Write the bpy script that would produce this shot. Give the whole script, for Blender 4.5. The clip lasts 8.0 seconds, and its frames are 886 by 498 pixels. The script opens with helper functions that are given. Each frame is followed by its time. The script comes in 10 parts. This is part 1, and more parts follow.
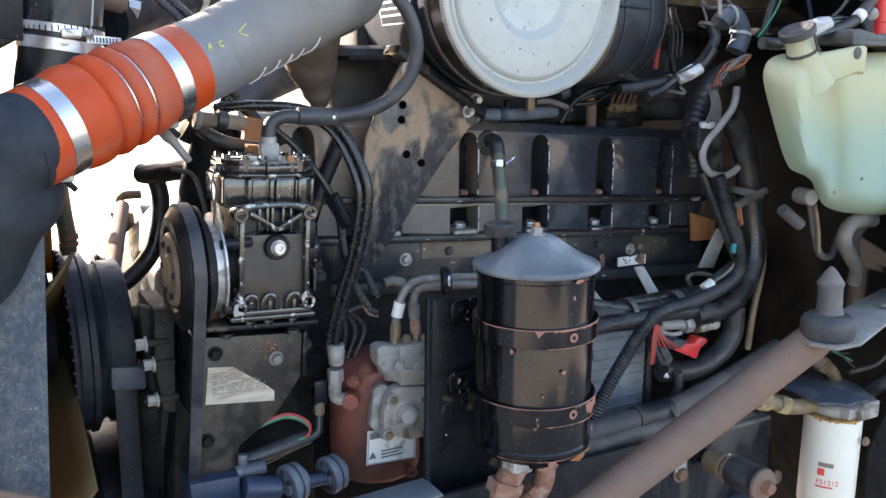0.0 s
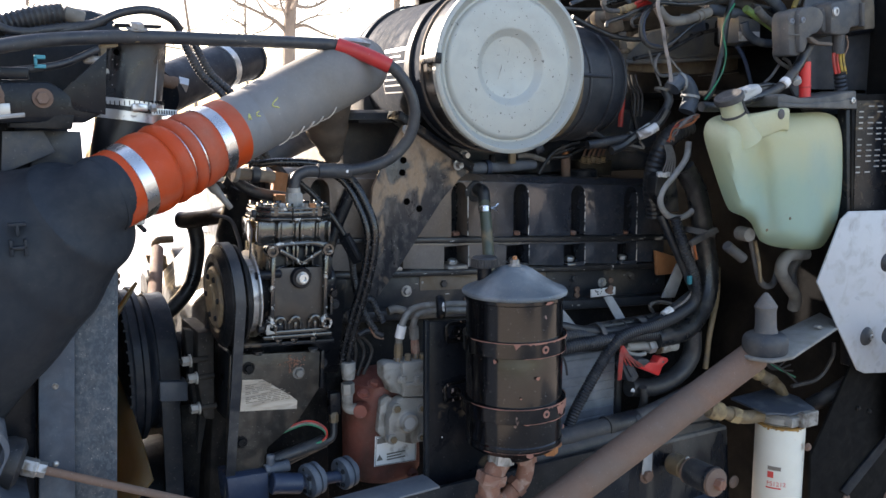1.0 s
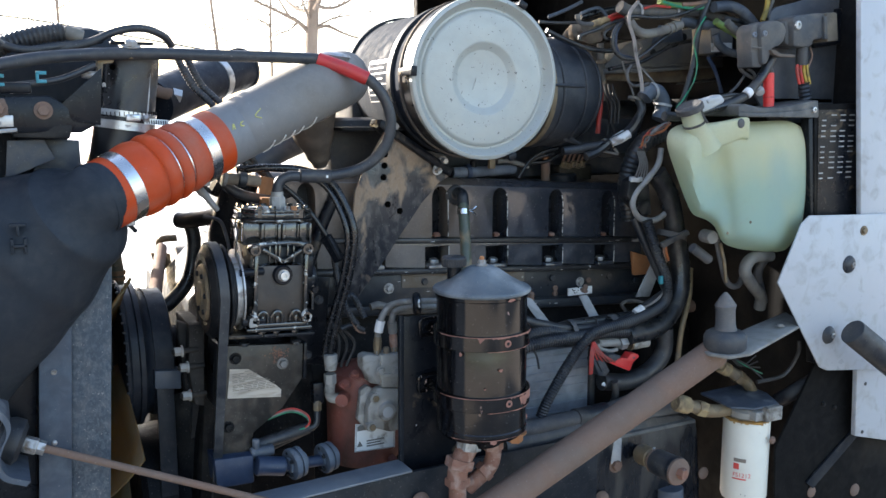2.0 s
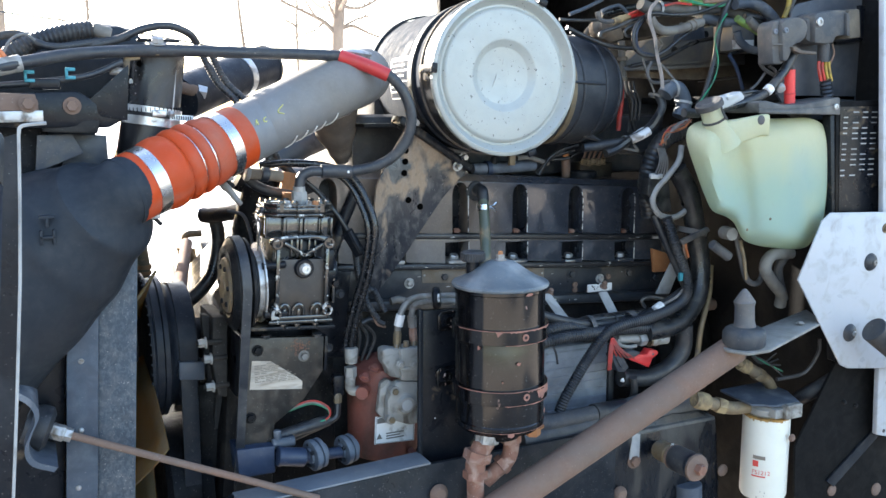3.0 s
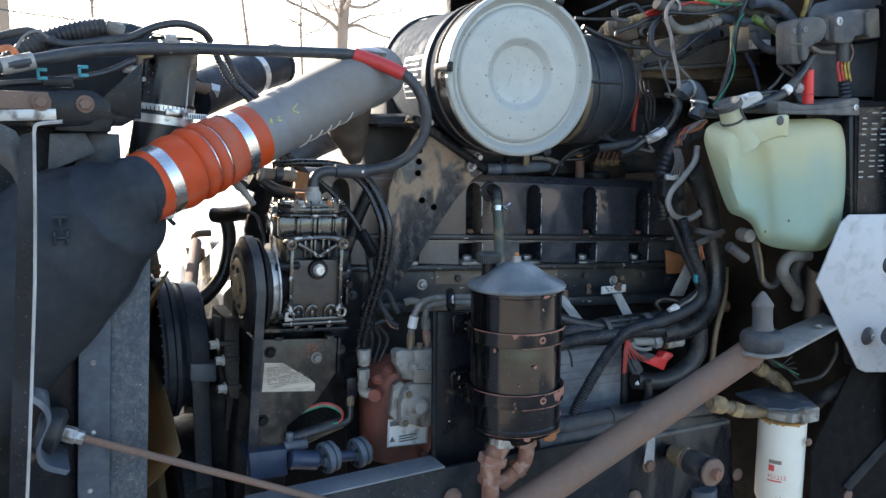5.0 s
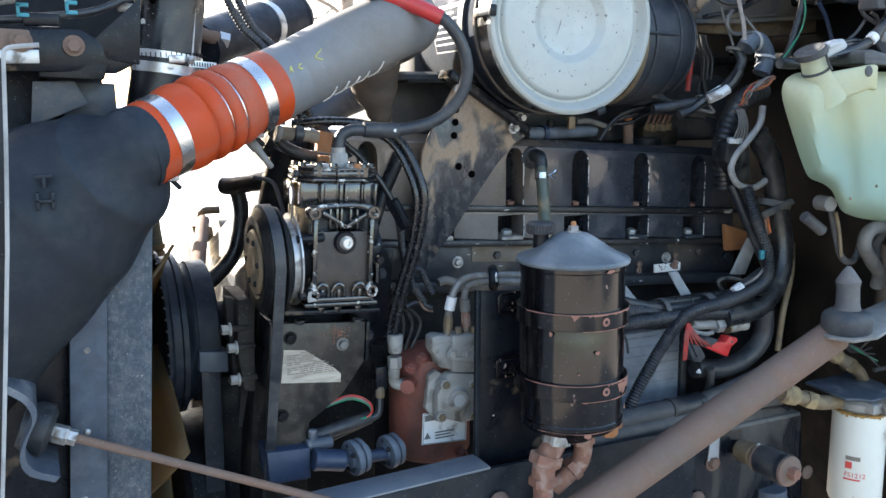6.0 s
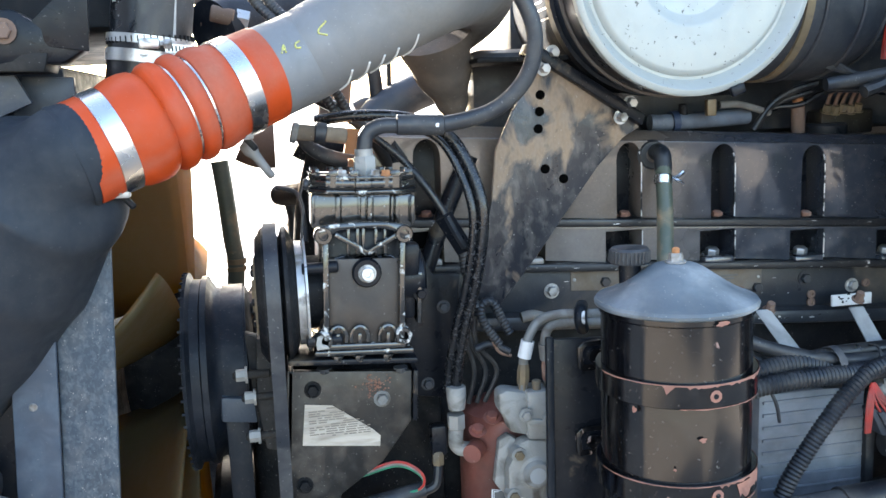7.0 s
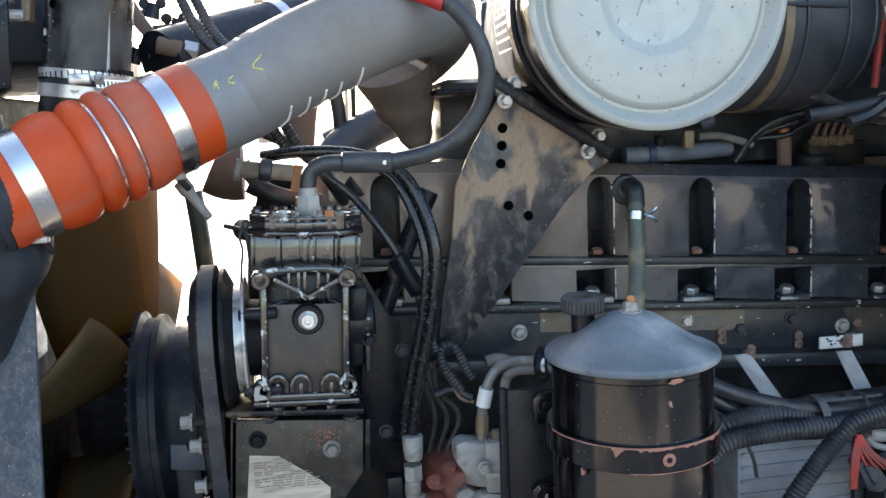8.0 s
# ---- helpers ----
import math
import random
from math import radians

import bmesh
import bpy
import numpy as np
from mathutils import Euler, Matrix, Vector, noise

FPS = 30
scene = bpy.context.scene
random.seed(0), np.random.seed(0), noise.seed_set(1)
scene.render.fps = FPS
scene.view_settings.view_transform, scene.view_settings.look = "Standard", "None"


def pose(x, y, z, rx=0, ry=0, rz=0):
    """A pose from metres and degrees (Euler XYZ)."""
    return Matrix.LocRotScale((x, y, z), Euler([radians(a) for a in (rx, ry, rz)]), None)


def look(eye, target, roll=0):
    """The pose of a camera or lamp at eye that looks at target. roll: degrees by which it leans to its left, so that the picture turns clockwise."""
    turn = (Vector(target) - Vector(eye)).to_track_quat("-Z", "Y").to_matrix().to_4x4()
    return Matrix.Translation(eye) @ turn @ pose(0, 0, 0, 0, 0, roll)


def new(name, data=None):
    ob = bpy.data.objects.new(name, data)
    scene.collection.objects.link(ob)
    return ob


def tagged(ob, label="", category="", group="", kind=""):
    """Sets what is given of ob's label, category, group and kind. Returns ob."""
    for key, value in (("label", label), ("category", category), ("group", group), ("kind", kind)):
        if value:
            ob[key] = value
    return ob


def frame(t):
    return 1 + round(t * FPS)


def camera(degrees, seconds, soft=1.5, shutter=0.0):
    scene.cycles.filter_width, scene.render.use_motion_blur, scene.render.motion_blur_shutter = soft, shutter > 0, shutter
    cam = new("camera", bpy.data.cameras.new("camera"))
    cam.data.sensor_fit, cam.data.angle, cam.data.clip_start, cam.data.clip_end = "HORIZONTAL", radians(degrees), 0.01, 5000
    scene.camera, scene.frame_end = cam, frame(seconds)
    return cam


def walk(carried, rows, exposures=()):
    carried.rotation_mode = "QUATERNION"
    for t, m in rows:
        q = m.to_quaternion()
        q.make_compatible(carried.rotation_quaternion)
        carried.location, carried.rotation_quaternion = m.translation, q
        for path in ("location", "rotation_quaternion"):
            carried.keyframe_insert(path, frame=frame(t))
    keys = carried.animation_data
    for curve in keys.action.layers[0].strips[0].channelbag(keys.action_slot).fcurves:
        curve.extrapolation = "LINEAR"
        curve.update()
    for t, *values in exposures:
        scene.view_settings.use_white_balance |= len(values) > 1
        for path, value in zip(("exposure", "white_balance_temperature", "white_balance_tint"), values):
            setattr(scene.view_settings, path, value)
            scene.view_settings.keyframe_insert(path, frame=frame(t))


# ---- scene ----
cam = camera(53.8, 8.0)
ROWS = [
    (0, 0.0902, 0.3593, 1.5691, -11.92, 0.27, -28.87),
    (0.5, 0.0202, 0.2393, 1.5778, -9.80, 0.16, -29.03),
    (1, -0.0203, 0.1448, 1.5887, -8.70, -0.24, -28.95),
    (2.3, 0.0186, -0.0030, 1.6071, -8.73, -0.09, -26.37),
    (2.5, 0.0209, -0.0087, 1.6018, -8.68, -0.10, -25.83),
    (3, 0.0099, -0.0033, 1.5992, -8.75, -0.10, -25.68),
    (3.5, 0.0000, 0.0000, 1.6000, -8.80, -0.00, -25.71),
    (4, -0.0011, -0.0011, 1.6000, -8.86, 0.20, -25.73),
    (5.5, -0.0014, 0.0791, 1.5965, -8.75, -0.01, -25.42),
    (6, 0.0222, 0.2140, 1.5390, -9.37, -0.31, -25.26),
    (6.5, 0.1750, 0.3416, 1.5152, -9.47, -1.42, -19.81),
    (7, 0.3316, 0.4504, 1.5261, -9.49, -2.33, -10.79),
    (7.5, 0.3861, 0.5050, 1.5399, -9.12, -2.25, -10.18),
    (8, 0.4256, 0.4931, 1.5432, -8.34, -2.48, -9.17),
]
walk(cam, [(t, look((x, y, z), (x - math.sin(radians(w)) * math.cos(radians(p)), y + math.cos(radians(w)) * math.cos(radians(p)), z + math.sin(radians(p))), r)) for t, x, y, z, p, r, w in ROWS], exposures=[
    (0, 2.87, 7000, 16), (0.5, 2.68, 7100, 13), (1.0, 2.24, 6850, 16), (2.5, 2.66, 6500, 10), (3.0, 2.93, 6500, 10), (3.5, 2.74, 6450, 10), (4.0, 2.63, 6450, 10),
    (5.5, 2.26, 6400, 10), (6.0, 2.75, 6500, 10), (6.5, 3.92, 6450, 10), (7.0, 3.27, 6700, 10), (7.5, 3.26, 6800, 10), (8.0, 2.70, 6800, 11)])

# ---- daylight ----
world = bpy.data.worlds.new("sky")
scene.world = world
world.use_nodes = True
wn = world.node_tree.nodes
sky = wn.new("ShaderNodeTexSky")
sky.sky_type, sky.sun_disc = "NISHITA", False
SUN_UP, SUN_ROT = radians(20.0), radians(-23)
sky.sun_elevation, sky.sun_rotation = SUN_UP, SUN_ROT
sky.air_density, sky.dust_density = 1.0, 2.0
world.node_tree.links.new(sky.outputs[0], wn["Background"].inputs[0])
wn["Background"].inputs[1].default_value = 0.125
sun = new("sun", bpy.data.lights.new("sun", "SUN"))
sun.data.energy, sun.data.angle, sun.data.color = 5.0, radians(0.5), (1.0, 0.93, 0.82)
sun.matrix_world = look((math.sin(SUN_ROT) * 20, math.cos(SUN_ROT) * 20, 20 * math.tan(SUN_UP)), (0, 0, 0))
scene.view_settings.exposure = 1.9


# ---- mesh helpers ----
def V(p):
    return Vector(p)


def finish(bm, name, material, smooth=35):
    me = bpy.data.meshes.new(name)
    bmesh.ops.recalc_face_normals(bm, faces=bm.faces[:])
    bm.to_mesh(me)
    bm.free()
    me.materials.append(material)
    if smooth:
        me.shade_smooth()
        me.set_sharp_from_angle(angle=radians(smooth))
    return me


PLACED = {}


def thing(name, at, label, category, group="", kind=""):
    ob = new(name)
    ob.empty_display_size = 0.02
    ob.matrix_world = Matrix.Translation(at)
    PLACED[ob.name] = Matrix.Translation(at)
    return tagged(ob, label, category, group, kind)


def part(name, bm, material, parent, label="", smooth=35):
    ob = new(name, finish(bm, name, material, smooth))
    if parent is not None:
        ob.parent = parent
        ob.matrix_parent_inverse = PLACED[parent.name].inverted()
    PLACED[ob.name] = Matrix()
    return tagged(ob, label)


def solo(name, bm, material, label, category, group="", kind="", smooth=35):
    ob = tagged(new(name, finish(bm, name, material, smooth)), label, category, group, kind)
    PLACED[ob.name] = Matrix()
    return ob


def frame_of(axis):
    w = V(axis).normalized()
    u = w.cross(V((0, 0, 1)) if abs(w.z) < 0.9 else V((1, 0, 0))).normalized()
    return u, w.cross(u), w


def box(c, s, bev=0.002, rot=None, bm=None):
    bm = bm or bmesh.new()
    m = Matrix.Translation(c) @ (rot.to_4x4() if rot else Matrix()) @ Matrix.Diagonal((*s, 1))
    made = bmesh.ops.create_cube(bm, size=1, matrix=m)
    if bev:
        edges = {e for v in made["verts"] for e in v.link_edges}
        bmesh.ops.bevel(bm, geom=list(edges), offset=bev, segments=2, profile=0.5, affect="EDGES")
    return bm


def span(a, b, bev=0.002, bm=None):
    c = [(p + q) / 2 for p, q in zip(a, b)]
    s = [abs(p - q) for p, q in zip(a, b)]
    return box(c, s, bev, None, bm)


def plate(pts, push, bev=0.0015, bm=None, holes=()):
    """A flat plate: the outline pts, made thick along push."""
    bm = bm or bmesh.new()
    verts = [bm.verts.new(p) for p in pts]
    face = bm.faces.new(verts)
    out = bmesh.ops.extrude_face_region(bm, geom=[face])
    moved = [g for g in out["geom"] if isinstance(g, bmesh.types.BMVert)]
    bmesh.ops.translate(bm, verts=moved, vec=V(push))
    if bev:
        edges = {e for v in verts + moved for e in v.link_edges}
        bmesh.ops.bevel(bm, geom=list(edges), offset=bev, segments=2, profile=0.5, affect="EDGES")
    return bm


def lathe(prof, at, axis, seg=32, bm=None, squash=1.0):
    """Turns a profile of (radius, height) round the axis through at."""
    bm = bm or bmesh.new()
    u, v, w = frame_of(axis)
    at = V(at)
    rings = []
    for r, h in prof:
        if r <= 1e-6:
            rings.append([bm.verts.new(at + w * h)])
        else:
            rings.append([bm.verts.new(at + w * h + (u * math.cos(a) + v * math.sin(a) * squash) * r) for a in (2 * math.pi * i / seg for i in range(seg))])
    for p, q in zip(rings, rings[1:]):
        for i in range(seg):
            j = (i + 1) % seg
            if len(p) == 1 and len(q) == 1:
                continue
            if len(p) == 1:
                bm.faces.new((p[0], q[i], q[j]))
            elif len(q) == 1:
                bm.faces.new((p[i], p[j], q[0]))
            else:
                bm.faces.new((p[i], p[j], q[j], q[i]))
    return bm


def rod(a, b, r, seg=16, bm=None, r2=None, bev=0.0015):
    d = (V(b) - V(a)).length
    r2 = r if r2 is None else r2
    e = min(bev, r * 0.4, d * 0.3)
    return lathe([(0, 0), (r - e, 0), (r, e), (r2, d - e), (r2 - e, d), (0, d)], a, V(b) - V(a), seg, bm)


def glide(pts, res=8):
    """A smooth line through the points."""
    p = [V(q) for q in pts]
    p = [p[0] * 2 - p[1]] + p + [p[-1] * 2 - p[-2]]
    out = []
    for i in range(1, len(p) - 2):
        for k in range(res):
            s = k / res
            out.append(0.5 * ((2 * p[i]) + (p[i + 1] - p[i - 1]) * s + (2 * p[i - 1] - 5 * p[i] + 4 * p[i + 1] - p[i + 2]) * s * s + (3 * p[i] - p[i - 1] - 3 * p[i + 1] + p[i + 2]) * s ** 3))
    out.append(p[-2])
    return out


def even(line, step):
    out, carry = [line[0]], 0.0
    for a, b in zip(line, line[1:]):
        d = (b - a).length
        s = step - carry
        while s < d:
            out.append(a.lerp(b, s / d))
            s += step
        carry = d - (s - step)
    if (out[-1] - line[-1]).length > step * 0.3:
        out.append(line[-1])
    return out


def tube(pts, r, seg=10, res=8, bm=None, ribs=0.0, pitch=0.006, radii=None, squash=1.0):
    """A round hose along a smooth line; ribs: how deep its corrugation is."""
    bm = bm or bmesh.new()
    line = glide(pts, res)
    if ribs:
        line = even(line, pitch / 2)
    n = len(line)
    t0 = (line[1] - line[0]).normalized()
    u = frame_of(t0)[0]
    rings = []
    for i, p in enumerate(line):
        t = (line[min(i + 1, n - 1)] - line[max(i - 1, 0)]).normalized()
        u = (u - t * u.dot(t)).normalized()
        v = t.cross(u)
        rr = r
        if radii:
            f = i / (n - 1) * (len(radii) - 1)
            k = min(int(f), len(radii) - 2)
            e = f - k
            e = e * e * (3 - 2 * e)
            rr = radii[k] * (1 - e) + radii[k + 1] * e
        if ribs and i % 2:
            rr -= ribs
        rings.append([bm.verts.new(p + (u * math.cos(a) + v * math.sin(a) * squash) * rr) for a in (2 * math.pi * j / seg for j in range(seg))])
    for p, q in zip(rings, rings[1:]):
        for j in range(seg):
            bm.faces.new((p[j], p[(j + 1) % seg], q[(j + 1) % seg], q[j]))
    bm.faces.new(rings[0][::-1])
    bm.faces.new(rings[-1])
    return bm


def bolt(p, axis, r=0.008, h=0.008, bm=None, washer=True):
    """A hexagon head with its washer."""
    bm = bm or bmesh.new()
    w = V(axis).normalized()
    p = V(p)
    if washer:
        lathe([(0, 0), (r * 1.45, 0), (r * 1.45, 0.0016), (0, 0.0016)], p, w, 16, bm)
    lathe([(0, 0.001), (r, 0.001), (r, h * 0.85), (r * 0.85, h), (0, h)], p, w, 6, bm)
    return bm


def socket(p, axis, r=0.008, h=0.008, bm=None):
    """A round screw head with a hollow in it."""
    return lathe([(0, 0), (r, 0), (r, h * 0.85), (r * 0.88, h), (r * 0.5, h), (r * 0.42, h * 0.4), (0, h * 0.4)], p, axis, 14, bm or bmesh.new())


# ---- materials ----
def material(name, base, rough=0.5, metal=0.0, vary=0.25, scale=30.0, dirt=None, dirty=0.0, dirt_scale=9.0, bump=0.05, fine=220.0, coat=0.0, stretch=(1, 1, 1), spec=0.5, dirt_rough=0.85, edge=0.08, wobble=0.12, patch=None, film=0.045, specks=0.18):
    """Paint, metal, rubber or plastic: two scales of variation, a layer of dirt, wear or painted reflection with a
    shape of its own, and fine relief.
    """
    m = bpy.data.materials.new(name)
    m.use_nodes = True
    n, l = m.node_tree.nodes, m.node_tree.links
    b = n["Principled BSDF"]
    co = n.new("ShaderNodeTexCoord")
    mp = n.new("ShaderNodeMapping")
    mp.inputs["Scale"].default_value = stretch
    l.new(co.outputs["Object"], mp.inputs[0])

    def tex(s, detail=5.0, distort=0.0):
        t = n.new("ShaderNodeTexNoise")
        t.inputs["Scale"].default_value, t.inputs["Detail"].default_value, t.inputs["Distortion"].default_value = s, detail, distort
        l.new(mp.outputs[0], t.inputs["Vector"])
        return t

    def mix(fac, a, c):
        x = n.new("ShaderNodeMix")
        x.data_type = "RGBA"
        for sock, val in ((x.inputs[0], fac), (x.inputs[6], a), (x.inputs[7], c)):
            if hasattr(val, "is_output"):
                l.new(val, sock)
            else:
                sock.default_value = val if isinstance(val, float) else (*val, 1)
        return x.outputs[2]

    big, small = tex(scale, 6.0), tex(fine, 4.0)
    dark = tuple(c * (1 - vary) for c in base)
    light = tuple(min(1.0, c * (1 + vary)) for c in base)
    col = mix(big.outputs[0], dark, light)
    rg = n.new("ShaderNodeMapRange")
    rg.inputs[3].default_value, rg.inputs[4].default_value = max(0.02, rough - wobble), min(1.0, rough + wobble)
    l.new(big.outputs[0], rg.inputs[0])
    rough_out = rg.outputs[0]
    if dirt:
        d = tex(dirt_scale, 8.0, 0.6)
        ramp = n.new("ShaderNodeMapRange")
        mid = 0.72 - 0.45 * dirty
        ramp.inputs[1].default_value, ramp.inputs[2].default_value = mid - edge, mid + edge
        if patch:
            # dirt, and reflections painted with it, thickest on one side: (start, end, share, axis)
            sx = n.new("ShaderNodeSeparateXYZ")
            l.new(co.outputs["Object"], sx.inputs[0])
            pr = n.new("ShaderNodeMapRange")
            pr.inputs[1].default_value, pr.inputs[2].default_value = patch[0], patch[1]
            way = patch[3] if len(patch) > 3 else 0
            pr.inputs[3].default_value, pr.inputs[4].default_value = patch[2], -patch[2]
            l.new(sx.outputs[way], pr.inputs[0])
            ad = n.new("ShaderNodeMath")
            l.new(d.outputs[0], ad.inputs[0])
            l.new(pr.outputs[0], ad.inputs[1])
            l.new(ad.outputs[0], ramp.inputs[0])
        else:
            l.new(d.outputs[0], ramp.inputs[0])
        col = mix(ramp.outputs[0], col, mix(small.outputs[0], tuple(c * 0.75 for c in dirt), tuple(min(1, c * 1.2) for c in dirt)))
        rx = n.new("ShaderNodeMix")
        l.new(ramp.outputs[0], rx.inputs[0])
        l.new(rough_out, rx.inputs[2])
        rx.inputs[3].default_value = dirt_rough
        rough_out = rx.outputs[0]
        if metal:
            mx = n.new("ShaderNodeMix")
            l.new(ramp.outputs[0], mx.inputs[0])
            mx.inputs[2].default_value, mx.inputs[3].default_value = metal, 0.0
            l.new(mx.outputs[0], b.inputs["Metallic"])
    def step(src, lo, hi, top):
        r = n.new("ShaderNodeMapRange")
        r.inputs[1].default_value, r.inputs[2].default_value, r.inputs[4].default_value = lo, hi, top
        l.new(src, r.inputs[0])
        return r.outputs[0]

    if film:
        # a thin uneven film of road dust
        col = mix(step(tex(55.0, 10.0, 0.4).outputs[0], 0.47, 0.70, film), col, (0.27, 0.245, 0.22))
    if specks:
        # pinhead chips and grit
        col = mix(step(tex(310.0, 2.0).outputs[0], 0.695, 0.725, specks), col, (0.50, 0.47, 0.44))
    smear = n.new("ShaderNodeMath")
    smear.operation = "MULTIPLY_ADD"
    l.new(step(tex(38.0, 9.0, 0.8).outputs[0], 0.35, 0.68, 0.5 * rough), smear.inputs[0])
    smear.inputs[1].default_value = 1.0
    l.new(rough_out, smear.inputs[2])
    rough_out = smear.outputs[0]
    l.new(col, b.inputs["Base Color"])
    l.new(rough_out, b.inputs["Roughness"])
    b.inputs["Metallic"].default_value = metal
    b.inputs["Coat Weight"].default_value = coat
    b.inputs["Specular IOR Level"].default_value = spec
    if bump:
        bp = n.new("ShaderNodeBump")
        bp.inputs["Strength"].default_value, bp.inputs["Distance"].default_value = bump, 0.002
        l.new(small.outputs[0], bp.inputs["Height"])
        l.new(bp.outputs[0], b.inputs["Normal"])
    return m


DUST = (0.26, 0.19, 0.12)
WORN = material("worn_black_edge", (0.012, 0.013, 0.016), 0.34, dirt=(0.42, 0.40, 0.38), dirty=0.12, dirt_scale=60, edge=0.03, bump=0.15, stretch=(0.5, 1, 1))
ENGINE = material("engine_black", (0.018, 0.022, 0.029), 0.3, dirt=(0.18, 0.14, 0.10), dirty=0.12, dirt_scale=7, edge=0.12, bump=0.12)
# one-sided tan and grey below: part dust, part painted-in reflection of sunlit ground
COVER = material("cover_black", (0.026, 0.031, 0.043), 0.15, dirt=(0.21, 0.16, 0.12), dirty=0.30, dirt_scale=2.6, edge=0.2, bump=0.05, coat=0.7, patch=(0.80, 1.0, 0.16), film=0.075, specks=0.2, dirt_rough=0.45)
HOUSING = material("dust_and_reflection_housing", (0.029, 0.035, 0.047), 0.16, dirt=(0.24, 0.21, 0.185), dirty=0.30, dirt_scale=2.6, edge=0.2, bump=0.05, coat=0.7, patch=(0.80, 1.0, 0.16), film=0.085, specks=0.2, dirt_rough=0.45)
WORNLINE = material("bare_worn_steel", (0.55, 0.55, 0.55), 0.4, metal=0.6, vary=0.3, scale=80, dirt=(0.02, 0.02, 0.022), dirty=0.42, dirt_scale=90, edge=0.05, bump=0.1)
MUDDY = material("muddy_bracket", (0.013, 0.0155, 0.022), 0.28, dirt=(0.27, 0.195, 0.135), dirty=0.345, dirt_scale=21, edge=0.05, stretch=(1.15, 1, 0.7), bump=0.25, patch=(1.56, 1.36, 0.085, 2), film=0.3, specks=0.5)
BLACK = material("black_steel", (0.006, 0.0075, 0.011), 0.26, spec=0.2, film=0.025, dirt=DUST, dirty=0.05, dirt_scale=14, bump=0.1)
# near-black base puts the engine bay's shade into the colour
FIREWALL = material("shade_black_firewall", (0.006, 0.006, 0.0065), 0.6, spec=0.12, vary=0.4, scale=8, dirt=(0.03, 0.026, 0.022), dirty=0.15, dirt_scale=6, edge=0.1, bump=0.2, film=0.008, specks=0.05)
DARK = material("dark_cast", (0.006, 0.007, 0.009), 0.45, spec=0.15, film=0.03, dirt=(0.055, 0.05, 0.045), dirty=0.12, dirt_scale=8, edge=0.12, bump=0.3)
GLOSS = material("black_enamel", (0.003, 0.003, 0.004), 0.12, film=0.03, specks=0.15, dirt=(0.33, 0.19, 0.155), dirty=0.0, dirt_scale=22, edge=0.012, bump=0.012, vary=0.1, wobble=0.04)
LIDTOP = material("dusty_blue_black_lid", (0.088, 0.108, 0.126), 0.42, vary=0.4, scale=22, dirt=(0.225, 0.242, 0.255), dirty=0.36, dirt_scale=15, edge=0.12, bump=0.15, film=0.12, specks=0.3)
RUSTFIT = material("rusty_fitting", (0.20, 0.095, 0.065), 0.75, vary=0.4, scale=50, dirt=(0.30, 0.20, 0.16), dirty=0.32, dirt_scale=40, edge=0.08, bump=0.4, specks=0.5)
PINK = material("primer_rust", (0.27, 0.125, 0.092), 0.75, vary=0.3, scale=40, dirt=(0.10, 0.05, 0.04), dirty=0.25, dirt_scale=30, bump=0.3)
DUSTPIPE = material("brown_dusty_pipe", (0.10, 0.085, 0.075), 0.7, spec=0.2, vary=0.3, scale=12, dirt=(0.16, 0.125, 0.10), dirty=0.3, dirt_scale=18, edge=0.2, bump=0.15)
PALEYEL = material("faded_yellow_crayon", (0.52, 0.50, 0.15), 0.9, vary=0.3, scale=300, dirt=(0.20, 0.20, 0.19), dirty=0.35, dirt_scale=500, edge=0.1, bump=0.0)
PIPE = material("grey_primer_pipe", (0.185, 0.188, 0.195), 0.5, metal=0.3, vary=0.12, scale=9, dirt=(0.18, 0.155, 0.125), dirty=0.22, dirt_scale=4, edge=0.2, bump=0.06)
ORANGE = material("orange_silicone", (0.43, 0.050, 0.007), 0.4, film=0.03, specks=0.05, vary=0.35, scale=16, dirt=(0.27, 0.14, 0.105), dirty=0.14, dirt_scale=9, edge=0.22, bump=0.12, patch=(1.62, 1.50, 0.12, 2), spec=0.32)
STEEL = material("stainless_band", (0.62, 0.62, 0.62), 0.22, metal=1.0, vary=0.1, scale=20, bump=0.04)
ZINC = material("zinc_plate", (0.42, 0.42, 0.42), 0.4, metal=0.85, vary=0.3, scale=60, dirt=(0.13, 0.105, 0.08), dirty=0.34, dirt_scale=40, bump=0.1)
CAST = material("cast_aluminium", (0.30, 0.295, 0.28), 0.5, metal=0.3, vary=0.3, scale=26, dirt=(0.11, 0.095, 0.08), dirty=0.3, dirt_scale=28, bump=0.3)
LID = material("galvanised_lid", (0.37, 0.385, 0.365), 0.45, metal=0.25, vary=0.07, scale=10, dirt=(0.13, 0.13, 0.125), dirty=0.09, dirt_scale=170, edge=0.02, bump=0.06, film=0.1, specks=0.2)
RUBBER = material("black_rubber", (0.0115, 0.0148, 0.021), 0.33, vary=0.3, scale=25, dirt=(0.075, 0.072, 0.069), dirty=0.2, dirt_scale=16, edge=0.2, bump=0.12)
CHIPPED = material("chipped_black_enamel", (0.005, 0.005, 0.006), 0.15, dirt=(0.34, 0.25, 0.22), dirty=0.16, dirt_scale=120, edge=0.03, bump=0.1)
SILVERED = material("black_enamel_worn_to_metal", (0.012, 0.012, 0.012), 0.12, dirt=(0.5, 0.5, 0.48), dirty=0.22, dirt_scale=80, edge=0.04, bump=0.08, dirt_rough=0.3, coat=0.6)
